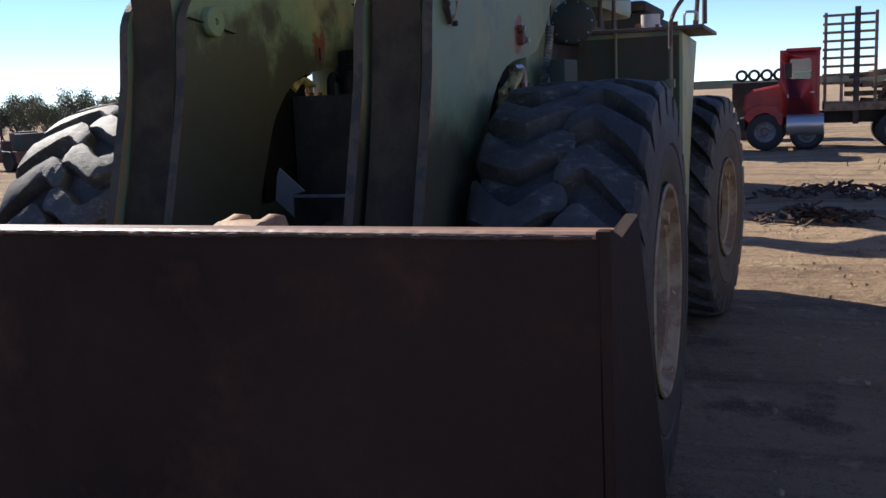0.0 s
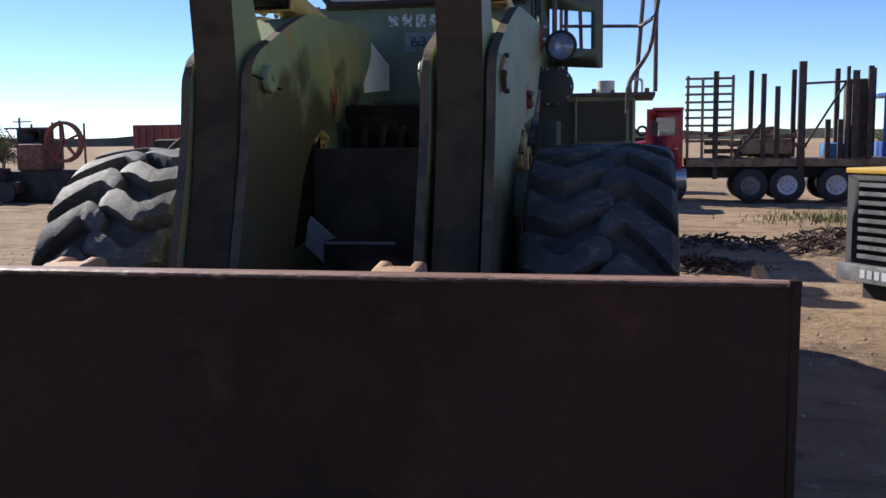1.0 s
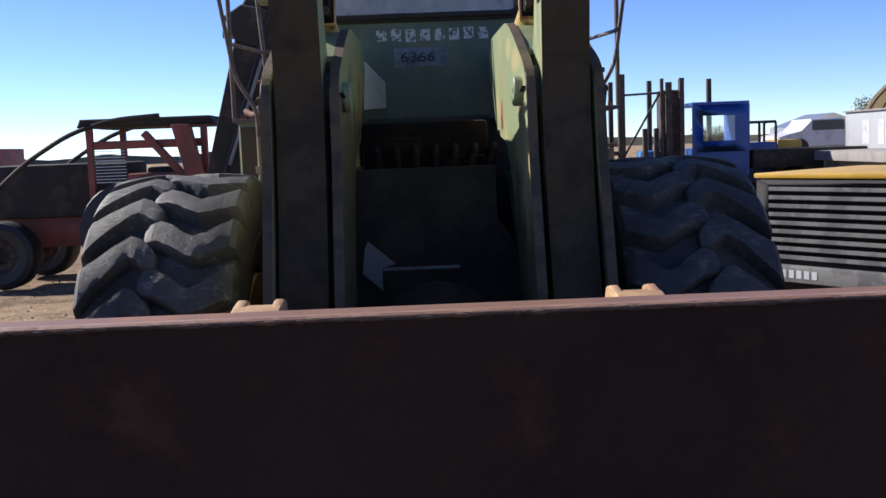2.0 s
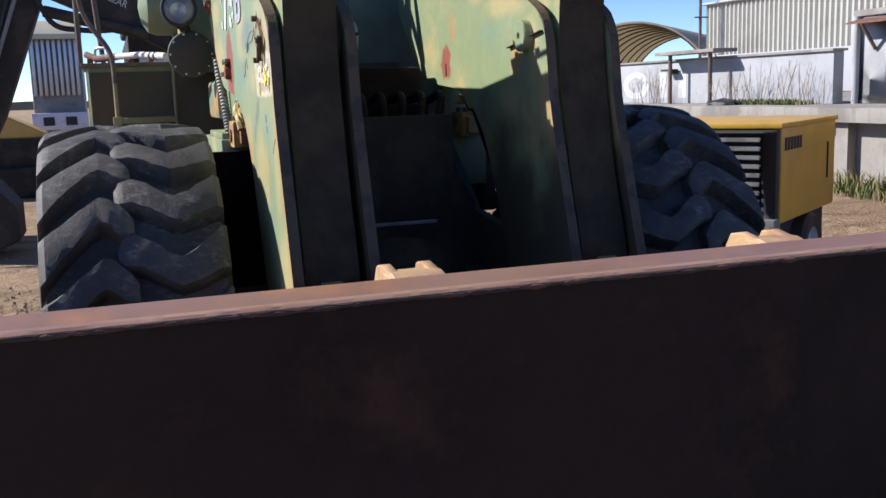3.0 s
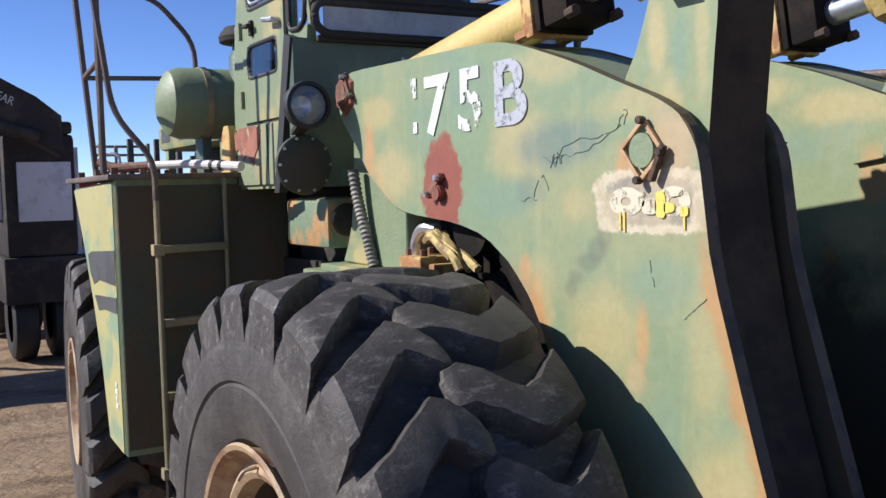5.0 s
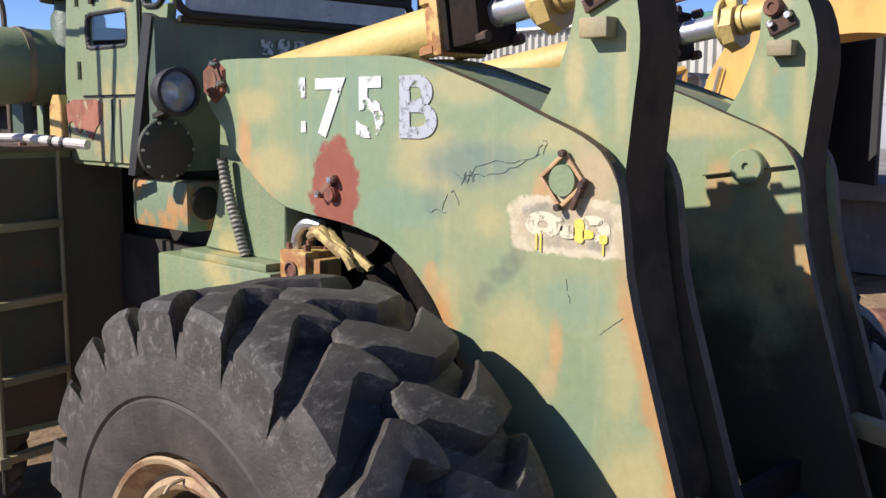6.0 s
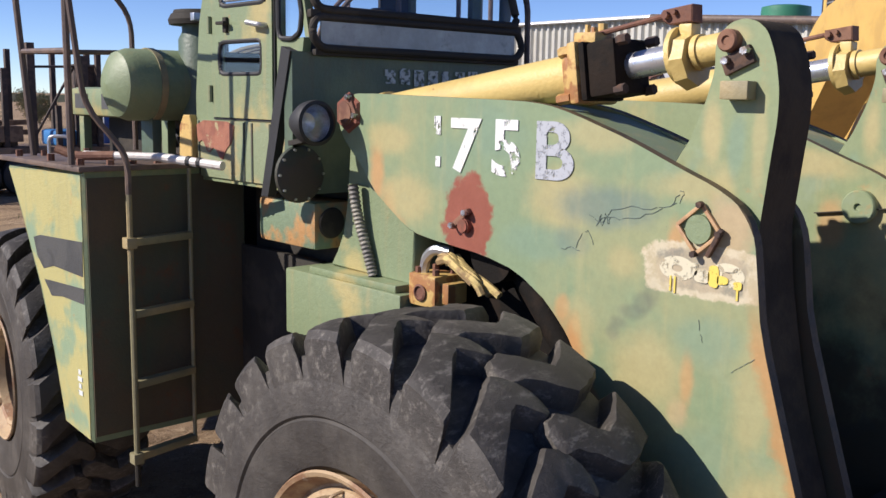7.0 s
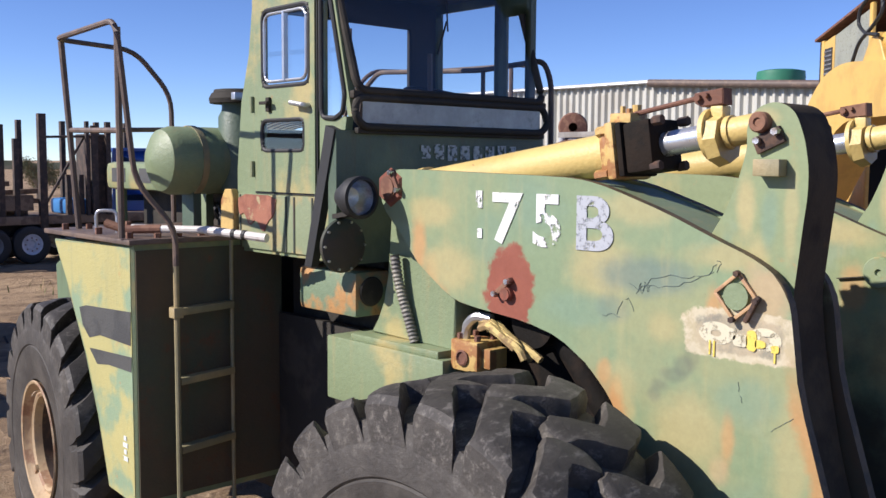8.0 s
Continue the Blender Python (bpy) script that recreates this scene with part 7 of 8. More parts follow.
    outline = [(-0.55, 1.86), (-0.5, 1.95), (-0.71, 2.25), (-1.2, 2.75), (-1.9, 3.08), (-2.2, 3.32), (-2.55, 3.50), (-3.1, 3.59), (-4.1, 3.51), (-5.5, 3.38), (-7.0, 3.1), (-7.2, 2.95), (-7.0, 2.7), (-5.6, 2.93), (-4.0, 2.95), (-3.3, 2.95), (-2.9, 2.82), (-2.5, 2.48), (-1.9, 1.98), (-1.5, 1.84)]
    part("boom", plate(bmesh.new(), rounded(outline, 2), 1, -0.44, 0.12, 0.02), M_EXYELLOW, e, "arched yellow boom with rust")
    for y in (-0.44, 0.07):
        part("boom_foot", plate(bmesh.new(), [(-0.35, 1.31), (-0.4, 1.9), (-0.7, 2.2), (-1.25, 2.1), (-1.0, 1.7), (-0.95, 1.31)], 1, y, y + 0.055, 0.006), M_EXYELLOW, e)
    for y in (-0.52, 0.18):
        ramx = new("boom_cylinder")
        ramx.parent = e
        part("barrel", C((-0.95, y, 1.4), (-1.5, y, 2.3), 0.055, 16), M_YELLOWRUST, ramx)
        part("rod", C((-1.5, y, 2.3), (-1.9, y, 2.8), 0.03, 12), M_CHROME, ramx)
    rng = random.Random(31)
    for k in range(9):
        x, y = -1.12 + rng.uniform(-0.1, 0.1), -0.62 + 0.075 * k
        part("hydraulic_hose", tube(bmesh.new(), [(x, y, 1.32), (x - 0.05, y + 0.02, 1.52 + rng.uniform(0, 0.15)), (x + 0.2, y + rng.uniform(-0.08, 0.08), 1.75), (x + 0.3, y, 1.4)], 0.022, 6, 0.1), M_RUBBER if k % 3 else M_GRILLE, e)
        if k % 2:
            part("valve_cap", C((x - 0.08, y + 0.03, 1.33), (x - 0.08, y + 0.03, 1.62 + rng.uniform(0, 0.18)), 0.03, 10), M_YELLOWRUST, e)
    part("stick", plate(bmesh.new(), [(-6.7, 2.9), (-6.9, 3.4), (-7.3, 3.3), (-7.15, 0.6), (-6.8, 0.6)], 1, -0.2, 0.1, 0.02), M_RUST, e, "rusty brown dipper stick")
    bk = plate(bmesh.new(), [(-6.90, 0.75), (-6.60, 0.8), (-6.20, 0.5), (-6.05, 0.1), (-6.30, 0.0), (-6.75, 0.02), (-7.00, 0.3)], 1, -0.55, 0.45, 0.02)
    part("digging_bucket", bk, M_RUST, e)
    part("stick_cylinder", C((-3.85, -0.05, 3.74), (-6.9, -0.05, 3.3), 0.09, 16), M_EXYELLOW, e)
    part("cylinder_lug", plate(bmesh.new(), [(-3.45, 3.5), (-3.68, 3.78), (-3.86, 3.82), (-4.1, 3.45)], 1, -0.17, 0.07, 0.01), M_EXYELLOW, e)
    bm = bmesh.new()
    tube(bm, [(-3.3, 0.1, 3.56), (-3.45, 0.1, 3.76), (-3.75, 0.1, 3.86), (-4.05, 0.1, 4.0), (-4.0, 0.1, 4.19), (-3.7, 0.1, 4.22), (-3.45, 0.1, 4.1), (-3.42, 0.1, 3.96), (-3.6, 0.1, 3.84), (-3.95, 0.1, 3.78)], 0.02, 6, 0.15)
    part("boom_hose", bm, M_RUBBER, e)


build_yellow_excavator()


def build_dark_excavator():
    e = thing("dark_excavator", (0.0, 11.0, 0), "dark wheeled excavator with pale body panels and a folded black boom", "excavator")
    for y in (-0.2, 2.6):
        road_wheel(e, -0.15, y, 0.5, 0.3, M_GRILLE, "X")
        road_wheel(e, -0.6, y, 0.5, 0.3, M_GRILLE, "X")
    part("deck", B(-0.85, 0.12, -0.9, 3.2, 0.75, 1.3, 0.03), M_BLACKMETAL, e)
    part("body", B(-0.8, 0.0, -0.85, 3.2, 1.3, 2.75, 0.06), M_BLACKMETAL, e)
    part("side_panel", B(-0.66, -0.06, -0.9, -0.852, 1.72, 2.42, 0.01), M_WHITEPAINT, e, "pale grey front panel")
    part("side_panel", B(-0.855, -0.803, -0.6, 1.4, 1.75, 2.5, 0.01), M_WHITEPAINT, e, "pale grey engine side panel")
    part("cab_roof", B(-0.85, -0.02, -0.9, 1.2, 2.751, 2.9, 0.05), M_BLACKMETAL, e)
    part("tail_plate", B(0.002, 0.06, -0.7, 3.0, 1.3, 2.6), M_WHITEPAINT, e)
    arm = new("folded_arm")
    arm.parent = e
    arm.matrix_local = Matrix.Translation((0.44, 0, 0))
    boom = plate(bmesh.new(), [(-0.75, 2.45), (-0.75, 2.88), (-1.0, 3.08), (-2.2, 3.75), (-2.75, 3.85), (-3.0, 3.7), (-2.85, 3.35), (-2.3, 3.2), (-1.2, 2.7)], 1, -1.95, -1.5, 0.02)
    part("boom", boom, M_BLACKMETAL, arm, "black boom with warning lettering")
    stick = plate(bmesh.new(), [(-2.15, 4.1), (-2.55, 4.2), (-2.75, 3.85), (-3.3, 1.8), (-3.5, 1.0), (-3.15, 0.9), (-2.75, 1.7), (-2.25, 3.0), (-2.1, 3.6)], 1, -1.9, -1.55, 0.02)
    part("stick", stick, M_BLACKMETAL, arm)
    part("digging_bucket", plate(bmesh.new(), [(-3.6, 1.1), (-3.1, 1.1), (-2.7, 0.6), (-2.7, 0.2), (-3.2, 0.0), (-3.5, 0.3)], 1, -2.2, -1.2, 0.02), M_BLACKMETAL, arm)
    part("stick_pin", C((-3.05, -1.72, 3.5), (-2.75, -1.72, 3.47), 0.07, 14), M_GRILLE, arm)
    part("stick_rod", C((-3.02, -2.0, 1.7), (-2.5, -2.0, 3.1), 0.025, 10), M_GRILLE, arm)
    part("stick_line", tube(bmesh.new(), [(-3.1, -1.95, 1.6), (-2.75, -1.98, 2.6), (-2.45, -1.96, 3.5), (-2.3, -1.95, 3.9)], 0.025, 8, 0.2), M_RUBBER, arm)
    bm = tube(bmesh.new(), [(-2.3, -1.95, 3.15), (-2.1, -1.98, 2.75), (-1.6, -1.98, 2.7), (-1.1, -1.95, 2.75)], 0.035, 8, 0.15)
    part("boom_hose", bm, M_RUBBER, arm)
    part("boom_cylinder", C((-2.2, -1.98, 2.95), (-1.0, -1.98, 2.65), 0.07, 14), M_BLACKMETAL, arm)
    d = Vector((1.3, 0, -0.62)).normalized()
    lettering("warning_lettering", "KEEP CLEAR", 0.13, facing(-1.75, -1.954, 3.22, d, (0.43, 0, 0.9)), M_FADEDLETTER, arm, "faded pale warning lettering", 0.8)


build_dark_excavator()


def build_tractor():
    t = thing("red_tractor", (-5.2, 9.9, 0), "faded red tractor with a dark canopy cab and mesh guards", "tractor")
    part("hood", B(-1.2, 0.9, 0.3, 1.3, 1.0, 1.8, 0.08), M_BLACKMETAL, t, "dark dusty hood")
    part("rear_body", B(0.9, 1.95, 0.15, 1.45, 0.9, 1.62, 0.05), M_TRACTORRED, t)
    for y in (-0.12, 1.72):
        part("brush_hoop", tube(bmesh.new(), [(-1.0, y, 1.35), (-0.5, y, 1.8), (0.2, y, 2.22), (0.8, y, 2.4), (1.5, y, 2.44)], 0.035, 8, 0.3), M_BLACKMETAL, t, "curved black brush guard hoop")
    part("chassis", B(-1.4, 2.0, 0.5, 1.1, 0.55, 1.0, 0.03), M_TRACTORRED, t)
    part("roof", plate(bmesh.new(), [(0.3, 2.30), (0.35, 2.42), (2.2, 2.42), (2.28, 2.30)], 1, -0.1, 1.7, 0.02), M_BLACKMETAL, t, "dark canopy roof")
    for x, y in ((0.45, 0.0), (2.1, 0.0), (0.45, 1.6), (2.1, 1.6)):
        part("post", bar(bmesh.new(), (x, y, 1.0), (x, y, 2.32), 0.09, 0.09, 0.008), M_TRACTORRED, t)
    part("brace", bar(bmesh.new(), (1.25, -0.05, 2.2), (1.8, -0.05, 1.55), 0.13, 0.1, 0.01), M_TRACTORRED, t)
    part("column", plate(bmesh.new(), [(1.7, 2.3), (1.95, 2.3), (2.1, 1.6), (2.15, 0.6), (1.9, 0.6), (1.9, 1.5)], 1, -0.3, -0.1, 0.01), M_TRACTORRED, t)
    part("cross_box", B(1.55, 1.9, -0.36, -0.12, 1.33, 1.51, 0.01), M_TRACTORRED, t)
    part("bracket_plate", plate(bmesh.new(), [(1.65, 1.0), (1.95, 1.1), (1.95, 0.6), (1.7, 0.6)], 1, -0.5, -0.42, 0.01), M_WHITEPAINT, t, "pale grey bracket plate")
    part("drawbar", B(1.1, 1.6, -0.5, -0.4, 0.62, 0.72, 0.01), M_TRACTORRED, t)
    part("ripper", plate(bmesh.new(), [(1.55, 0.12), (1.75, 0.57), (2.15, 0.57), (2.05, 0.03), (1.7, 0.0)], 1, -0.45, -0.2, 0.01), M_TRACTORRED, t)
    part("ripper", plate(bmesh.new(), [(0.95, 0.1), (1.2, 0.5), (1.5, 0.52), (1.4, 0.1)], 1, -0.45, -0.3, 0.01), M_BLACKMETAL, t)
    part("cross_bar", B(0.5, 2.1, -0.03, 0.03, 1.98, 2.1, 0.01), M_TRACTORRED, t)
    bm = bmesh.new()
    for k in range(14):
        box(bm, 1.72, 2.08, -0.012, -0.006, 1.5 + k * 0.045, 1.51 + k * 0.045)
        box(bm, 0.5, 0.95, -0.012, -0.006, 1.5 + k * 0.045, 1.51 + k * 0.045)
    part("mesh_guard", bm, M_ALU, t)
    part("seat", B(1.1, 1.5, 0.5, 1.0, 1.0, 1.7, 0.05), M_SEAT, t)
    for x, r in ((1.0, 0.76), (-0.9, 0.5)):
        road_wheel(t, x, 0.0, r, 0.45, M_BLACKMETAL)
        road_wheel(t, x, 1.6, r, 0.45, M_BLACKMETAL)


build_tractor()

# ---- loading dock, walls and sheds ----
dock = thing("loading_dock", (0, 0, 0), "raised concrete loading dock with an overhanging edge and weeds", "dock", kind="structure")
part("dock_wall", B(11.35, 24.5, -2, 24.2, 0.0, 1.06), M_CONCRETE, dock)
part("dock_slab", B(11.0, 24.5, -2, 24.3, 1.06, 1.32, 0.02), M_CONCRETE, dock, "thick concrete dock edge")
for y in (4.0, 7.0, 10.0, 13.0, 16.0, 19.0, 22.0):
    part("dock_pier", B(11.15, 11.349, y, y + 0.3, 0.0, 1.059), M_CONCRETE, dock)

wall = thing("white_wall", (0, 0, 0), "long peeling white wall with faded painted shapes", "wall", kind="structure")
part("wall_panel", B(12.5, 12.75, 12.0, 24.0, 1.324, 2.36, 0.01), M_WHITEWALL, wall)
part("wall_cap", B(12.44, 12.8, 11.95, 24.05, 2.362, 2.41), M_CONCRETE, wall)
M_SIGN = worn_decal("faded_white_sign_paint", (0.50, 0.51, 0.52), 0.56, 4, 0.15)
for line in ([(22.9, 1.45), (22.9, 2.12), (22.45, 2.12), (22.45, 1.45)], [(21.95, 1.45), (21.95, 2.12), (21.6, 2.12), (21.6, 1.45)], [(21.55, 1.75), (20.95, 2.12), (20.75, 2.0), (21.3, 1.75), (20.75, 1.5), (20.95, 1.42)],
             [(18.45, 1.45), (18.45, 2.1), (18.1, 2.1), (18.1, 1.45)], [(17.55, 1.45), (17.55, 2.1), (17.2, 2.1), (17.2, 1.45)]):
    part("faded_shape", plate(bmesh.new(), line, 0, 12.4945, 12.4975), M_SIGN, wall)
m = Matrix.Translation((12.496, 19.65, 1.78)) @ Matrix.Rotation(radians(-90), 4, "Y")
part("faded_shape", lathe(bmesh.new(), [(0.2, 0.0), (0.36, 0.0), (0.36, 0.003), (0.2, 0.003), (0.2, 0.0)], m @ Matrix.Diagonal((1, 1.9, 1, 1)), 32), M_SIGN, wall)
for y in (17.3, 15.6):
    part("canopy_post", C((12.1, y, 1.32), (12.1, y, 2.5), 0.05, 10), M_RAIL, wall)
part("door_canopy", B(11.9, 12.55, 15.2, 17.7, 2.5, 2.58, 0.01), M_CONCRETE, wall)
part("wall_lamp", box(C((12.3, 17.6, 2.1), (12.5, 17.6, 2.1), 0.05, 10), 12.2, 12.45, 17.5, 17.9, 2.12, 2.17), M_GRILLEDARK, wall)

hut = thing("white_building", (0, 0, 0), "small white rendered building with a tin awning and a dark opening", "building", kind="structure")
part("front_wall", sheet_with_holes(bmesh.new(), 0, 12.9, 13.1, 8.9, 11.85, 1.324, 3.0, [(10.25, 11.05, 1.5, 2.08)]), M_WHITEWALL, hut)
part("side_wall", box(bmesh.new(), 13.1, 16.5, 8.9, 9.1, 1.324, 3.0), M_WHITEWALL, hut)
part("side_wall", box(bmesh.new(), 13.1, 16.5, 11.65, 11.85, 1.324, 3.0), M_WHITEWALL, hut)
part("awning", plate(bmesh.new(), [(12.5, 2.84), (12.5, 2.87), (12.9, 2.96), (12.9, 2.93)], 1, 9.2, 11.7), M_RUST, hut, "rusty tin awning")
part("roof", B(12.85, 16.6, 8.85, 11.9, 3.0, 3.12, 0.01), M_CONCRETE, hut)
part("inner_back", B(13.6, 13.65, 9.2, 11.6, 1.33, 2.95), M_SEAT, hut)
for y in (9.3, 11.75):
    part("downpipe", C((12.82, y, 1.32), (12.82, y, 3.0), 0.07, 12), M_WHITEWALL, hut)
part("awning_bracket", bar(bmesh.new(), (12.88, 11.3, 2.35), (12.52, 11.3, 2.83), 0.05, 0.05), M_RAIL, hut)

shed = thing("corrugated_shed", (0, 0, 0), "big cream corrugated steel shed behind the dock", "shed", kind="structure")


def eave(y):
    """Height of the shed's eave, falling away past its middle."""
    return 5.27 - 0.062 * max(0.0, 17.8 - y)


bm = bmesh.new()
prev = None
for i, y in enumerate(np.arange(3.0, 34.8, 0.075)):
    x = 24.8 + (0.0, 0.1, 0.1, 0.0)[i % 4]
    cur = (bm.verts.new((x, y, 1.32)), bm.verts.new((x, y, eave(y))))
    if prev:
        bm.faces.new((prev[0], cur[0], cur[1], prev[1]))
    prev = cur
part("shed_wall", bm, M_CORRUGATED, shed, "cream corrugated wall sheet", smooth=False)
part("shed_core", plate(bmesh.new(), [(3.05, 0), (3.05, eave(3) - 0.03), (17.8, 5.24), (34.75, 5.24), (34.75, 0)], 0, 24.91, 45), M_CORRUGATED, shed)
part("shed_roof", plate(bmesh.new(), [(2.9, eave(3)), (17.8, 5.272), (34.9, 5.272), (34.9, 5.32), (17.8, 5.32), (2.9, eave(3) + 0.05)], 0, 24.65, 45.5), M_ALU, shed)
part("gutter", C((24.66, 34.8, 5.23), (24.66, 17.9, 5.23), 0.05, 8), M_ALU, shed)
part("rusty_gutter", C((24.62, 18.0, 5.2), (24.62, 3.0, eave(3) - 0.06), 0.125, 14), M_RAIL, shed, "dark rusty round gutter")
part("base_band", B(24.6, 24.79, 3, 34.8, 1.32, 2.95, 0.01), M_WHITEWALL, shed, "pale rendered base wall")

pole = thing("mast_pole", (24.0, 34.0, 0), "thin dark mast pole beside the shed", "pole")
part("pole_tube", C((0, 0, 1.3), (0, 0, 8.5), 0.07, 10), M_RAIL, pole)
part("pole_bracket", B(-0.3, 0.4, -0.03, 0.03, 4.6, 4.66), M_RAIL, pole)

drum = thing("rusty_drum", (17.3, 15.2, 0), "round rusty drum end held up on a stand", "drum")
part("drum_shell", lathe(bmesh.new(), [(0.12, -0.25), (0.36, -0.2), (0.4, -0.1), (0.4, 0.5), (0.001, 0.5)], Matrix.Translation((0, 0, 3.42)) @ pose(0, 0, 0, 0, 90, 40), 28), M_RUST, drum)
part("drum_stand", B(-0.06, 0.3, -0.1, 0.1, 1.324, 3.1), M_RAIL, drum)

# low tank body, placed on the roof to fit the camera's view
gt = thing("green_tank", (26.0, 13.9, 5.02), "top of a dark green plastic tank, set on the shed roof to fit the view", "tank")
part("tank_shell", lathe(bmesh.new(), [(0.001, 0.0), (0.72, 0.0), (0.76, 0.2), (0.74, 0.40), (0.5, 0.45), (0.001, 0.46)], None, 36), M_GREENTANK, gt)

arch = thing("arched_shelter", (28.6, 48.0, 0), "open-ended cream fabric arch shelter with dark ribs", "shelter", turn=47)


def vault(rx, rz, x0, x1, steps=28):
    a = [math.pi * i / steps for i in range(steps + 1)]
    return [[(x, rx * math.cos(t), 1.2 + rz * math.sin(t)) for t in a] for x in (x0, x1)]


bm = bmesh.new()
outer = [[bm.verts.new(p) for p in row] for row in vault(4.75, 4.25, 0, 20)]
inner = [[bm.verts.new(p) for p in row] for row in vault(4.65, 4.15, 0, 20)]
for i in range(28):
    bm.faces.new((outer[0][i], outer[0][i + 1], outer[1][i + 1], outer[1][i]))
    bm.faces.new((inner[0][i], inner[1][i], inner[1][i + 1], inner[0][i + 1]))
    for k in (0, 1):
        bm.faces.new((outer[k][i], inner[k][i], inner[k][i + 1], outer[k][i + 1]))
part("fabric", bm, M_SHELTER, arch, "cream translucent-looking fabric skin")
for k in range(10):
    part("rib", tube(bmesh.new(), vault(4.58, 4.08, 0.3 + k * 2.1, 0, 20)[0], 0.05, 6), M_RAIL, arch)
for y0, y1 in ((4.1, 6.4), (-6.4, -4.1)):
    part("base_container", B(0.5, 19.5, y0, y1, 0, 1.2), M_GRILLE, arch)

far_shed = thing("far_shed", (28.4, 62, 0), "distant grey gabled shed", "shed")
part("shed_body", plate(bmesh.new(), [(-2.6, 0), (-2.6, 2.2), (0, 3.1), (2.6, 2.2), (2.6, 0)], 1, 0, 5), M_ALU, far_shed)

pick = thing("white_pickup", (12.7, 30.0, 0), "white pickup truck parked at the yard's edge", "pickup truck")
part("body", plate(bmesh.new(), [(0, 1.3), (0.05, 1.75), (0.9, 1.85), (1.2, 2.3), (2.3, 2.35), (2.6, 1.85), (4.2, 1.85), (4.2, 1.3)], 1, 0, 1.8, 0.05), M_WHITEPAINT, pick)
part("glass", B(1.25, 2.4, -0.006, 0.0, 1.9, 2.25), M_DARKGLASS, pick)
# added box that lifts the pickup to fit the camera's view
part("riser_box", B(0.2, 4.0, 0.1, 1.7, 0.0, 1.3), M_BLACKMETAL, pick)
for x in (0.8, 3.4):
    part("wheel", C((x, -0.02, 1.3), (x, 0.2, 1.3), 0.33, 20), M_RUBBER, pick)

junk = thing("blue_machine", (9.6, 24.6, 0), "small blue and yellow machine with a dark roll frame", "machine")
part("blue_body", B(0, 1.1, 0, 1.2, 0.4, 1.6, 0.06), M_BLUE, junk)
part("yellow_body", B(1.15, 1.9, 0.1, 1.2, 0.5, 1.65, 0.06), M_COMPYELLOW, junk)
part("base", B(0.1, 1.8, 0.2, 1.0, 0.0, 0.4), M_BLACKMETAL, junk)
for x in (0.05, 0.6, 1.1):
    part("roll_bar", tube(bmesh.new(), [(x, 0.1, 1.5), (x, 0.1, 2.2), (x, 1.1, 2.2), (x, 1.1, 1.5)], 0.04, 8, 0.1), M_BLACKMETAL, junk)
part("roll_rail", C((0.05, 0.1, 2.2), (1.1, 0.1, 2.2), 0.04, 8), M_BLACKMETAL, junk)


# ---- old machinery across the yard ----
def old_wheel_engine():
    t = thing("old_winch", (-15.6, 22.0, 0), "old rusty winch with a big spoked wheel and upright posts", "machine")
    m = Matrix.Translation((0.15, 0, 1.75)) @ Matrix.Rotation(radians(90), 4, "X")
    part("flywheel", lathe(bmesh.new(), [(0.52, -0.08), (0.62, -0.08), (0.62, 0.08), (0.52, 0.08), (0.52, -0.08)], m, 36), M_REDRUST, t)
    bm = bmesh.new()
    for k in range(5):
        a = k * 2 * math.pi / 5 + 0.4
        bar(bm, (0.15, 0, 1.75), (0.15 + 0.56 * math.cos(a), 0, 1.75 + 0.56 * math.sin(a)), 0.09, 0.06)
    part("spokes", bm, M_REDRUST, t)
    part("bed", B(-1.9, 1.7, -0.5, 0.9, 0.0, 0.9, 0.05), M_BLACKMETAL, t)
    part("tower", sheet_with_holes(bmesh.new(), 1, 0.2, 0.9, -1.55, -0.75, 0.9, 2.15, [(-0.95, -0.8, 1.8, 2.05)]), M_BLACKMETAL, t)
    part("engine_block", B(-1.2, -0.35, -0.4, 0.8, 0.9, 1.7, 0.08), M_RUST, t)
    for x, z in ((-1.5, 2.5), (-1.1, 2.3), (-0.4, 2.35), (-0.15, 2.4), (0.65, 2.3)):
        part("post", C((x, 0.3, 0.8), (x, 0.3, z), 0.035, 8), M_RAIL, t)
    part("gantry", box(box(bmesh.new(), -2.0, -0.5, 0.25, 0.32, 2.14, 2.2), -1.7, -1.1, 0.25, 0.32, 2.35, 2.39), M_RAIL, t)
    part("strut", bar(bmesh.new(), (-1.95, 0.28, 2.15), (-1.6, 0.28, 1.6), 0.03, 0.03), M_RAIL, t)
    part("trailer_wheel", C((-1.2, -0.55, 0.4), (-1.2, -0.35, 0.4), 0.38, 20), M_RUBBER, t)
    part("trailer_wheel", C((1.0, -0.55, 0.4), (1.0, -0.35, 0.4), 0.38, 20), M_RUBBER, t)


old_wheel_engine()
cont = thing("red_container", (-14.3, 24.0, 0), "dull red steel bin standing behind the winch", "container")
bm = B(0, 2.2, 0, 1.8, 0.0, 2.25, 0.02)
for k in range(8):
    box(bm, 0.1 + k * 0.27, 0.2 + k * 0.27, -0.05, 0.0, 0.1, 2.2)
part("bin_body", bm, M_TRACTORRED, cont)
rng = random.Random(21)


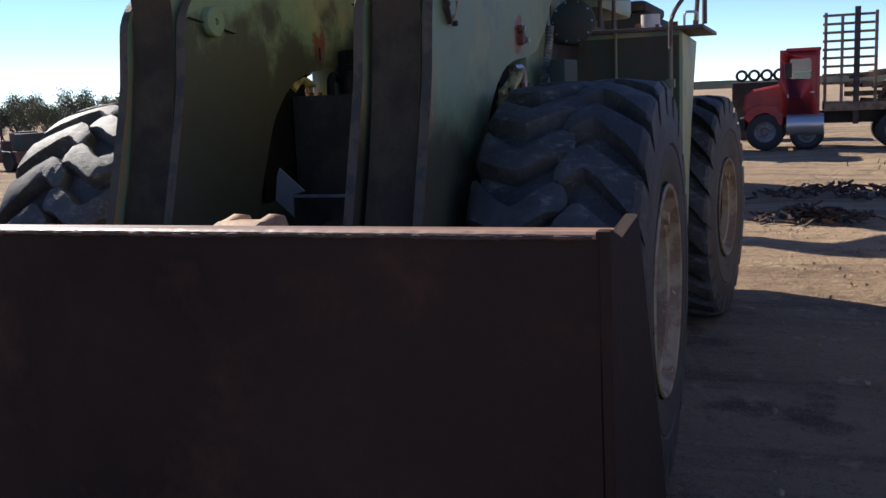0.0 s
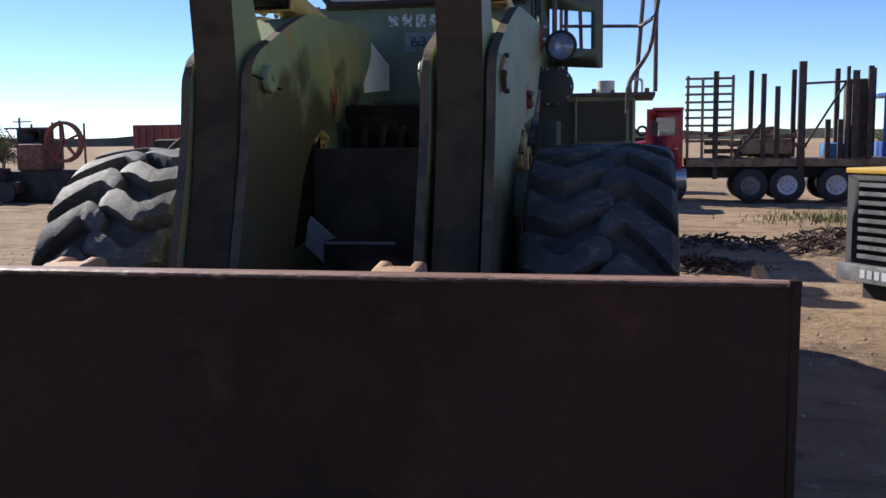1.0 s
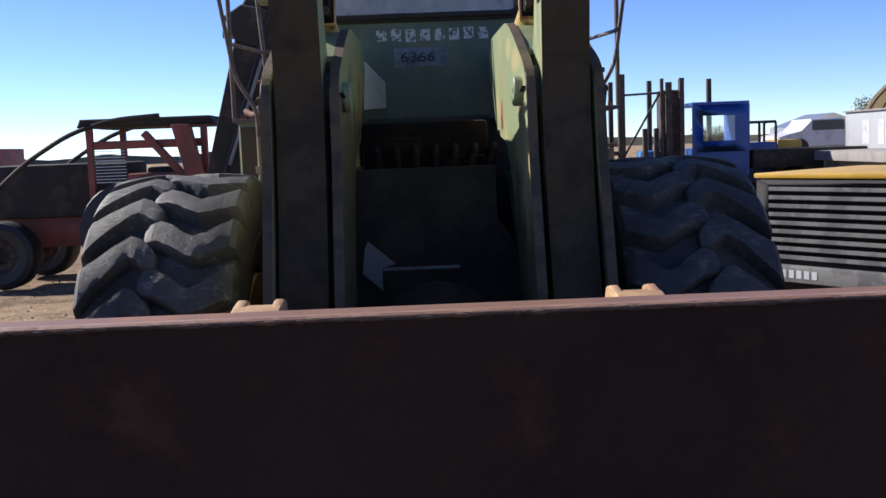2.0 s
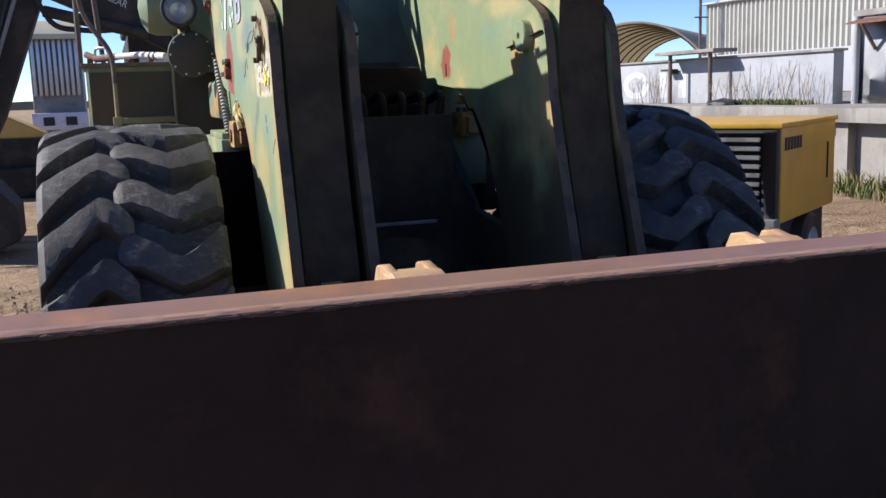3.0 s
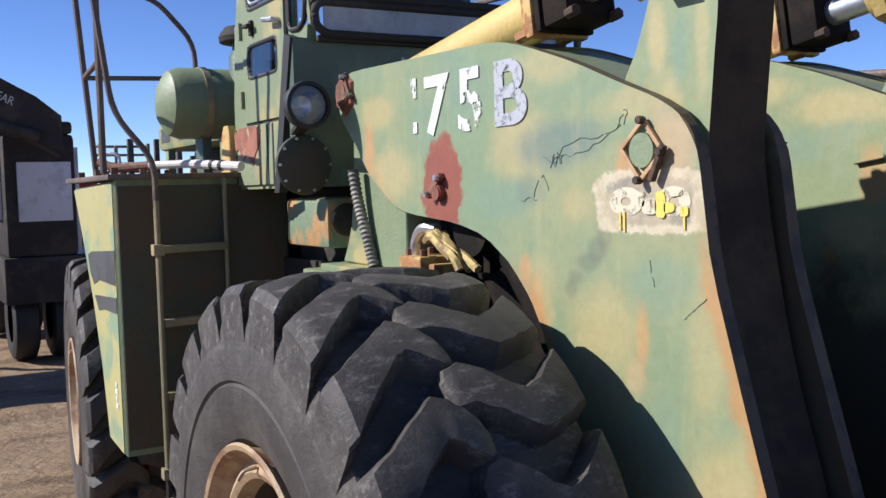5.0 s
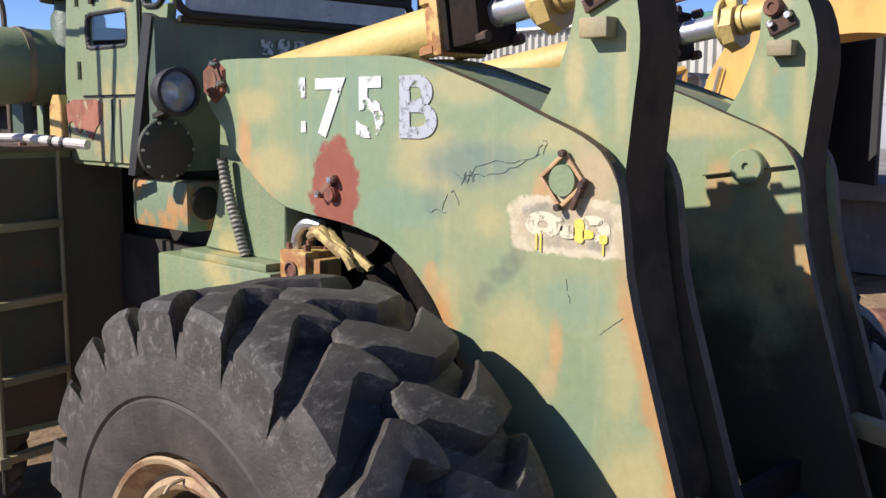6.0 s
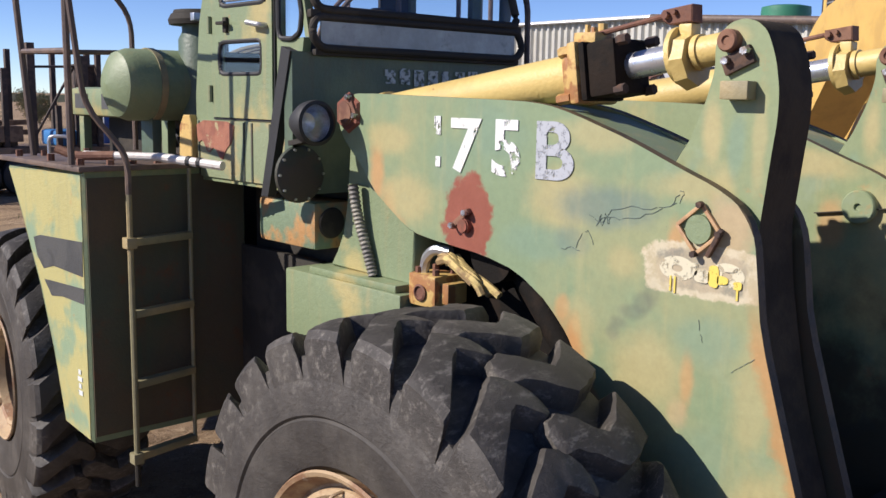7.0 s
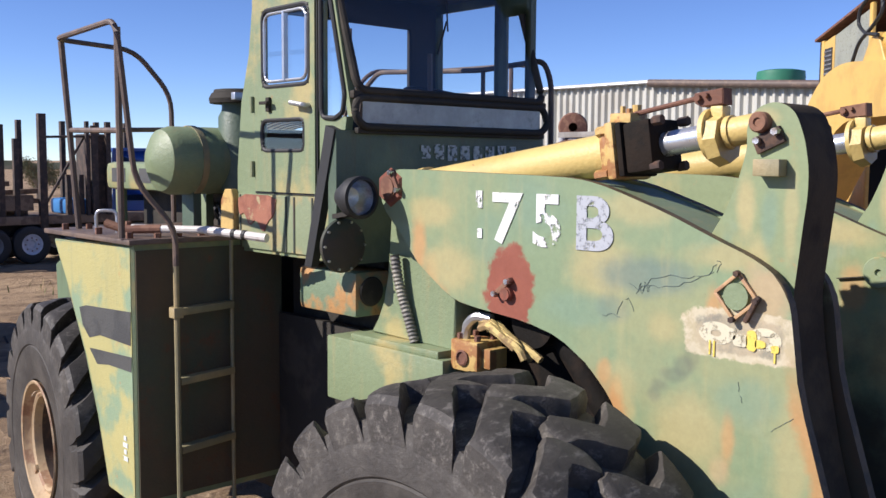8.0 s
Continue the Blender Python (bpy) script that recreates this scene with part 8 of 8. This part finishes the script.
def scrap_machine(x, y, k):
    t = thing("scrap_machine", (x, y, 0), "dark rusty derelict machinery in the far row", "machine", "row of derelict machines", turn=rng.uniform(-40, 40))
    mats = (M_DARKSCRAP, M_BLACKMETAL, M_RUST, M_DARKFRAME)
    part("bed", B(-0.9, 0.9, -0.5, 0.5, 0.25, 0.6, 0.04), mats[k % 4], t)
    for q in range(5):
        a, w, h = rng.uniform(-0.8, 0.5), rng.uniform(0.2, 0.6), rng.uniform(0.3, 0.75)
        part("housing", B(a, a + w, rng.uniform(-0.45, -0.1), rng.uniform(0.1, 0.5), 0.6, 0.6 + h, 0.05), mats[(k + q) % 4], t)
    for q in range(5):
        a = rng.uniform(-0.8, 0.8)
        part("rod", C((a, rng.uniform(-0.4, 0.4), 0.6), (a + rng.uniform(-0.5, 0.5), rng.uniform(-0.4, 0.4), rng.uniform(1.2, 1.75)), 0.025, 6), M_DARKSCRAP, t)
    for q in (-0.6, 0.55):
        part("wheel", C((q, -0.6, 0.3), (q, -0.42, 0.3), 0.3, 16), M_RUBBER, t)
    part("pale_plate", B(-0.2, 0.12, -0.56, -0.52, 0.5, 0.72), M_GRILLE, t)


for k in range(13):
    scrap_machine(-17.4 - 1.5 * k, 21.6 - 0.85 * k + rng.uniform(-0.5, 0.5), k)

# dark wagon with spare tyres, beyond the timber truck
wagon = thing("tyre_wagon", (0.2, 26.0, 0), "dark wagon with a row of spare tyres on top", "wagon")
part("wagon_body", B(0.0, 1.6, 0.0, 1.5, 0.5, 1.68, 0.04), M_BLACKMETAL, wagon)
for q in (0.25, 0.6, 0.95, 1.3):
    part("tyre", lathe(bmesh.new(), [(0.1, -0.08), (0.16, -0.09), (0.18, 0.0), (0.16, 0.09), (0.1, 0.08), (0.1, -0.08)], Matrix.Translation((q, 0.4, 1.87)) @ Matrix.Rotation(radians(90), 4, "X"), 20), M_RUBBER, wagon)
for q in (0.35, 1.25):
    part("wheel", C((q, -0.02, 0.3), (q, 0.2, 0.3), 0.3, 18), M_RUBBER, wagon)

# low tan machine behind the dark excavator
tan = thing("tan_loader", (-3.3, 17.0, 0), "low dark machine with a tan sloping cover", "machine")
part("chassis", B(-1.0, 1.1, 0.0, 1.4, 0.15, 1.15, 0.05), M_BLACKMETAL, tan)
part("cover", plate(bmesh.new(), [(-0.9, 1.15), (-0.6, 1.75), (0.1, 1.7), (0.95, 1.25), (0.95, 1.15)], 1, 0.1, 1.2, 0.03), M_EXYELLOW, tan, "tan painted cover")
part("track", B(-1.1, 1.2, -0.2, 0.05, 0.0, 0.6, 0.1), M_BLACKMETAL, tan)

lump = thing("black_cover", (11.65, 14.45, 1.32), "crumpled black plastic sheet lying on the dock", "plastic sheet")
bm = bmesh.new()
bmesh.ops.create_icosphere(bm, subdivisions=3, radius=0.5)
for v in bm.verts:
    v.co = Vector((v.co.x * 0.5, v.co.y, max(0, v.co.z) * 0.28)) * (1 + 0.35 * noise.noise(v.co * 4))
part("sheet", bm, M_RUBBER, lump)

# ---- scrap pile, stones, weeds ----
def scrap_pile():
    bm = bmesh.new()
    r = random.Random(8)
    for k in range(640):
        c = r.choice(((2.6, 11.6, 1.1, 0.7), (3.9, 11.3, 0.9, 0.8), (2.2, 8.8, 0.7, 0.4), (4.6, 12.6, 0.8, 0.8)))
        x, y = r.gauss(c[0], c[2] * 0.5), r.gauss(c[1], c[3] * 0.5)
        h = 0.2 * math.exp(-(((x - c[0]) / c[2]) ** 2 + ((y - c[1]) / c[3]) ** 2) * 1.6)
        z = 0.02 + r.random() * max(h, 0.03)
        a, b = r.uniform(0, math.pi), r.uniform(-0.4, 0.5)
        l = r.uniform(0.03, 0.11)
        d = Vector((math.cos(a) * l, math.sin(a) * l, b * l))
        bar(bm, Vector((x, y, z)) - d, Vector((x, y, z)) + d, r.uniform(0.015, 0.04), r.uniform(0.012, 0.035))
    ob = part("scrap_pile", bm, M_DARKSCRAP, None, smooth=False)
    tagged(ob, "low heap of rusty steel offcuts and bolts on the dirt", "scrap pile", kind="stuff")


scrap_pile()


def scatter_stones():
    bm = bmesh.new()
    r = random.Random(12)
    for k in range(3200):
        if k % 3 == 0:
            x, y = r.uniform(-4.5, -1.75), r.uniform(1.2, 7)
        elif k % 3 == 1:
            x, y = r.uniform(1.8, 6.5), r.uniform(-2, 14)
        else:
            x, y = r.uniform(-9, -1.8), r.uniform(1.5, 12)
        s = 0.006 + 0.018 * r.random() ** 3
        bmesh.ops.create_icosphere(bm, subdivisions=1, radius=s, matrix=pose(x, y, -0.005, r.random() * 360, r.random() * 360, 0) @ Matrix.Diagonal((1, r.uniform(0.6, 1), r.uniform(0.4, 0.8), 1)))
    ob = part("loose_stones", bm, M_STONE, None, smooth=False)
    tagged(ob, "small loose stones scattered on the dirt", "stones", kind="stuff")


scatter_stones()


def weeds():
    me_v, me_f = [], []
    r = random.Random(33)
    for k in range(2600):
        q = k % 4
        if q == 0:
            x, y, h = r.gauss(10.4, 0.35), r.uniform(6, 13), 0.35
        elif q == 1:
            x, y, h = r.gauss(5.4, 0.8), r.gauss(16.5, 0.7), 0.16
        elif q == 2:
            x, y, h = r.uniform(11.8, 12.4), r.uniform(12.3, 14.8), 0.14
        else:
            x, y, h = r.uniform(9.6, 11.0), r.uniform(5.0, 9.5), 0.22
        z0 = 1.32 if q == 2 else -0.01
        a = r.uniform(0, 6.28)
        w = 0.012
        t = r.uniform(0.5, 1.0) * h
        dx, dy = math.cos(a) * w, math.sin(a) * w
        lx, ly = r.uniform(-0.5, 0.5) * t, r.uniform(-0.5, 0.5) * t
        b = len(me_v)
        me_v += [(x - dx, y - dy, z0), (x + dx, y + dy, z0), (x + lx * 0.5 + dx * 0.8, y + ly * 0.5 + dy * 0.8, z0 + t * 0.7), (x + lx * 0.5 - dx * 0.8, y + ly * 0.5 - dy * 0.8, z0 + t * 0.7), (x + lx, y + ly, z0 + t)]
        me_f += [(b, b + 1, b + 2, b + 3), (b + 3, b + 2, b + 4)]
    me = bpy.data.meshes.new("weeds")
    me.from_pydata(me_v, [], me_f)
    me.materials.append(M_GRASS)
    tagged(new("weeds", me), "dry weeds and grass along the dock and yard", "weeds", kind="stuff")


weeds()


def twigs():
    """Bare dry stems standing on the dock before the wall."""
    bm = bmesh.new()
    r = random.Random(5)
    for k in range(70):
        x, y = r.uniform(11.9, 12.4), r.uniform(12.0, 15.4) if k % 3 else r.uniform(17.6, 19.0)
        h = r.uniform(0.35, 0.95)
        p = Vector((x, y, 1.315))
        q = p + Vector((r.uniform(-0.1, 0.1), r.uniform(-0.3, 0.3), h))
        cyl(bm, p, q, 0.008, 4, 0.003)
        for b in range(3):
            u = p.lerp(q, r.uniform(0.35, 0.85))
            cyl(bm, u, u + Vector((r.uniform(-0.08, 0.08), r.uniform(-0.2, 0.2), r.uniform(0.08, 0.25))), 0.004, 3, 0.002)
    tagged(part("dry_twigs", bm, M_TWIG, None), "bare dry stems standing before the white wall", "twigs", kind="stuff")


twigs()


# ---- trees ----
def build_tree(seed):
    r = random.Random(seed)
    t = thing("tree", (0, 0, 0), "eucalypt tree with a loose olive crown", "tree", "trees round the yard")
    bm = cyl(bmesh.new(), (0, 0, 0), (0.1, 0.05, 1.5), 0.2, 10, 0.13)
    tips = []
    for k in range(13):
        a = k * 0.97 + r.uniform(-0.3, 0.3)
        b0 = Vector((0.08, 0.04, r.uniform(0.7, 1.5)))
        e = Vector((math.cos(a) * r.uniform(0.8, 1.9), math.sin(a) * r.uniform(0.8, 1.9), r.uniform(1.3, 4.4)))
        mid = b0.lerp(e, 0.5) + Vector((0, 0, 0.25))
        cyl(bm, b0, mid, 0.07, 6, 0.045)
        cyl(bm, mid, e, 0.045, 6, 0.015)
        tips += [e, mid.lerp(e, 0.6)]
    part("trunk", bm, M_BARK, t)
    vs, fs = [], []
    for c in tips:
        for k in range(170):
            p = c + Vector((r.gauss(0, 0.42), r.gauss(0, 0.42), r.gauss(0, 0.3)))
            u = Vector((r.uniform(-1, 1), r.uniform(-1, 1), r.uniform(-1, 1))).normalized() * r.uniform(0.05, 0.11)
            v = u.orthogonal().normalized() * r.uniform(0.04, 0.08)
            b = len(vs)
            vs += [p - u, p + v, p + u, p - v]
            fs.append((b, b + 1, b + 2, b + 3))
    me = bpy.data.meshes.new("crown")
    me.from_pydata(vs, [], fs)
    me.materials.append(M_LEAF)
    o = new("crown", me)
    o.parent = t
    return t


rng = random.Random(77)
masters = [build_tree(s) for s in (1, 2, 3)]
spots = []
for k in range(22):
    a, d = radians(35.5 + 0.75 * k + rng.uniform(-0.3, 0.3)), rng.uniform(60, 70)
    spots.append((1.5 - d * math.sin(a), -4.3 + d * math.cos(a), rng.uniform(0.5, 0.68)))
spots += [(31.8, 62, 0.85), (26.3, 62.5, 0.5), (44, 66, 0.7), (19.2, 60, 0.5), (17.6, 64, 0.4), (21.4, 65, 0.52)]
for i, (x, y, s) in enumerate(spots):
    src = masters[i % 3]
    m = pose(x, y, 0, 0, 0, rng.uniform(0, 360)) @ Matrix.Diagonal((s, s, s, 1))
    if i < 3:
        src.matrix_world = m
    else:
        o = copy_thing(src, pose(x, y, 0, 0, 0, rng.uniform(0, 360)))
        o.scale = (s, s, s * rng.uniform(0.85, 1.1))

bm = bmesh.new()
prev = None
for k in range(121):
    a = radians(-60 + k * 1.5 - 30)
    h = 2.2 + 1.2 * noise.noise((k * 0.35, 0, 0)) + 1.5 * noise.noise((k * 1.3, 5, 0))
    x, y = 260 * math.sin(a + radians(30)), 260 * math.cos(a + radians(30))
    cur = (bm.verts.new((x, y, -0.5)), bm.verts.new((x * 1.01, y * 1.01, max(1.5, h))), bm.verts.new((x * 1.15, y * 1.15, -0.5)))
    if prev:
        bm.faces.new((prev[0], cur[0], cur[1], prev[1]))
        bm.faces.new((prev[1], cur[1], cur[2], prev[2]))
    prev = cur
tagged(part("backdrop", bm, M_HILLS), "distant low scrub along the horizon", "woodland", kind="structure")
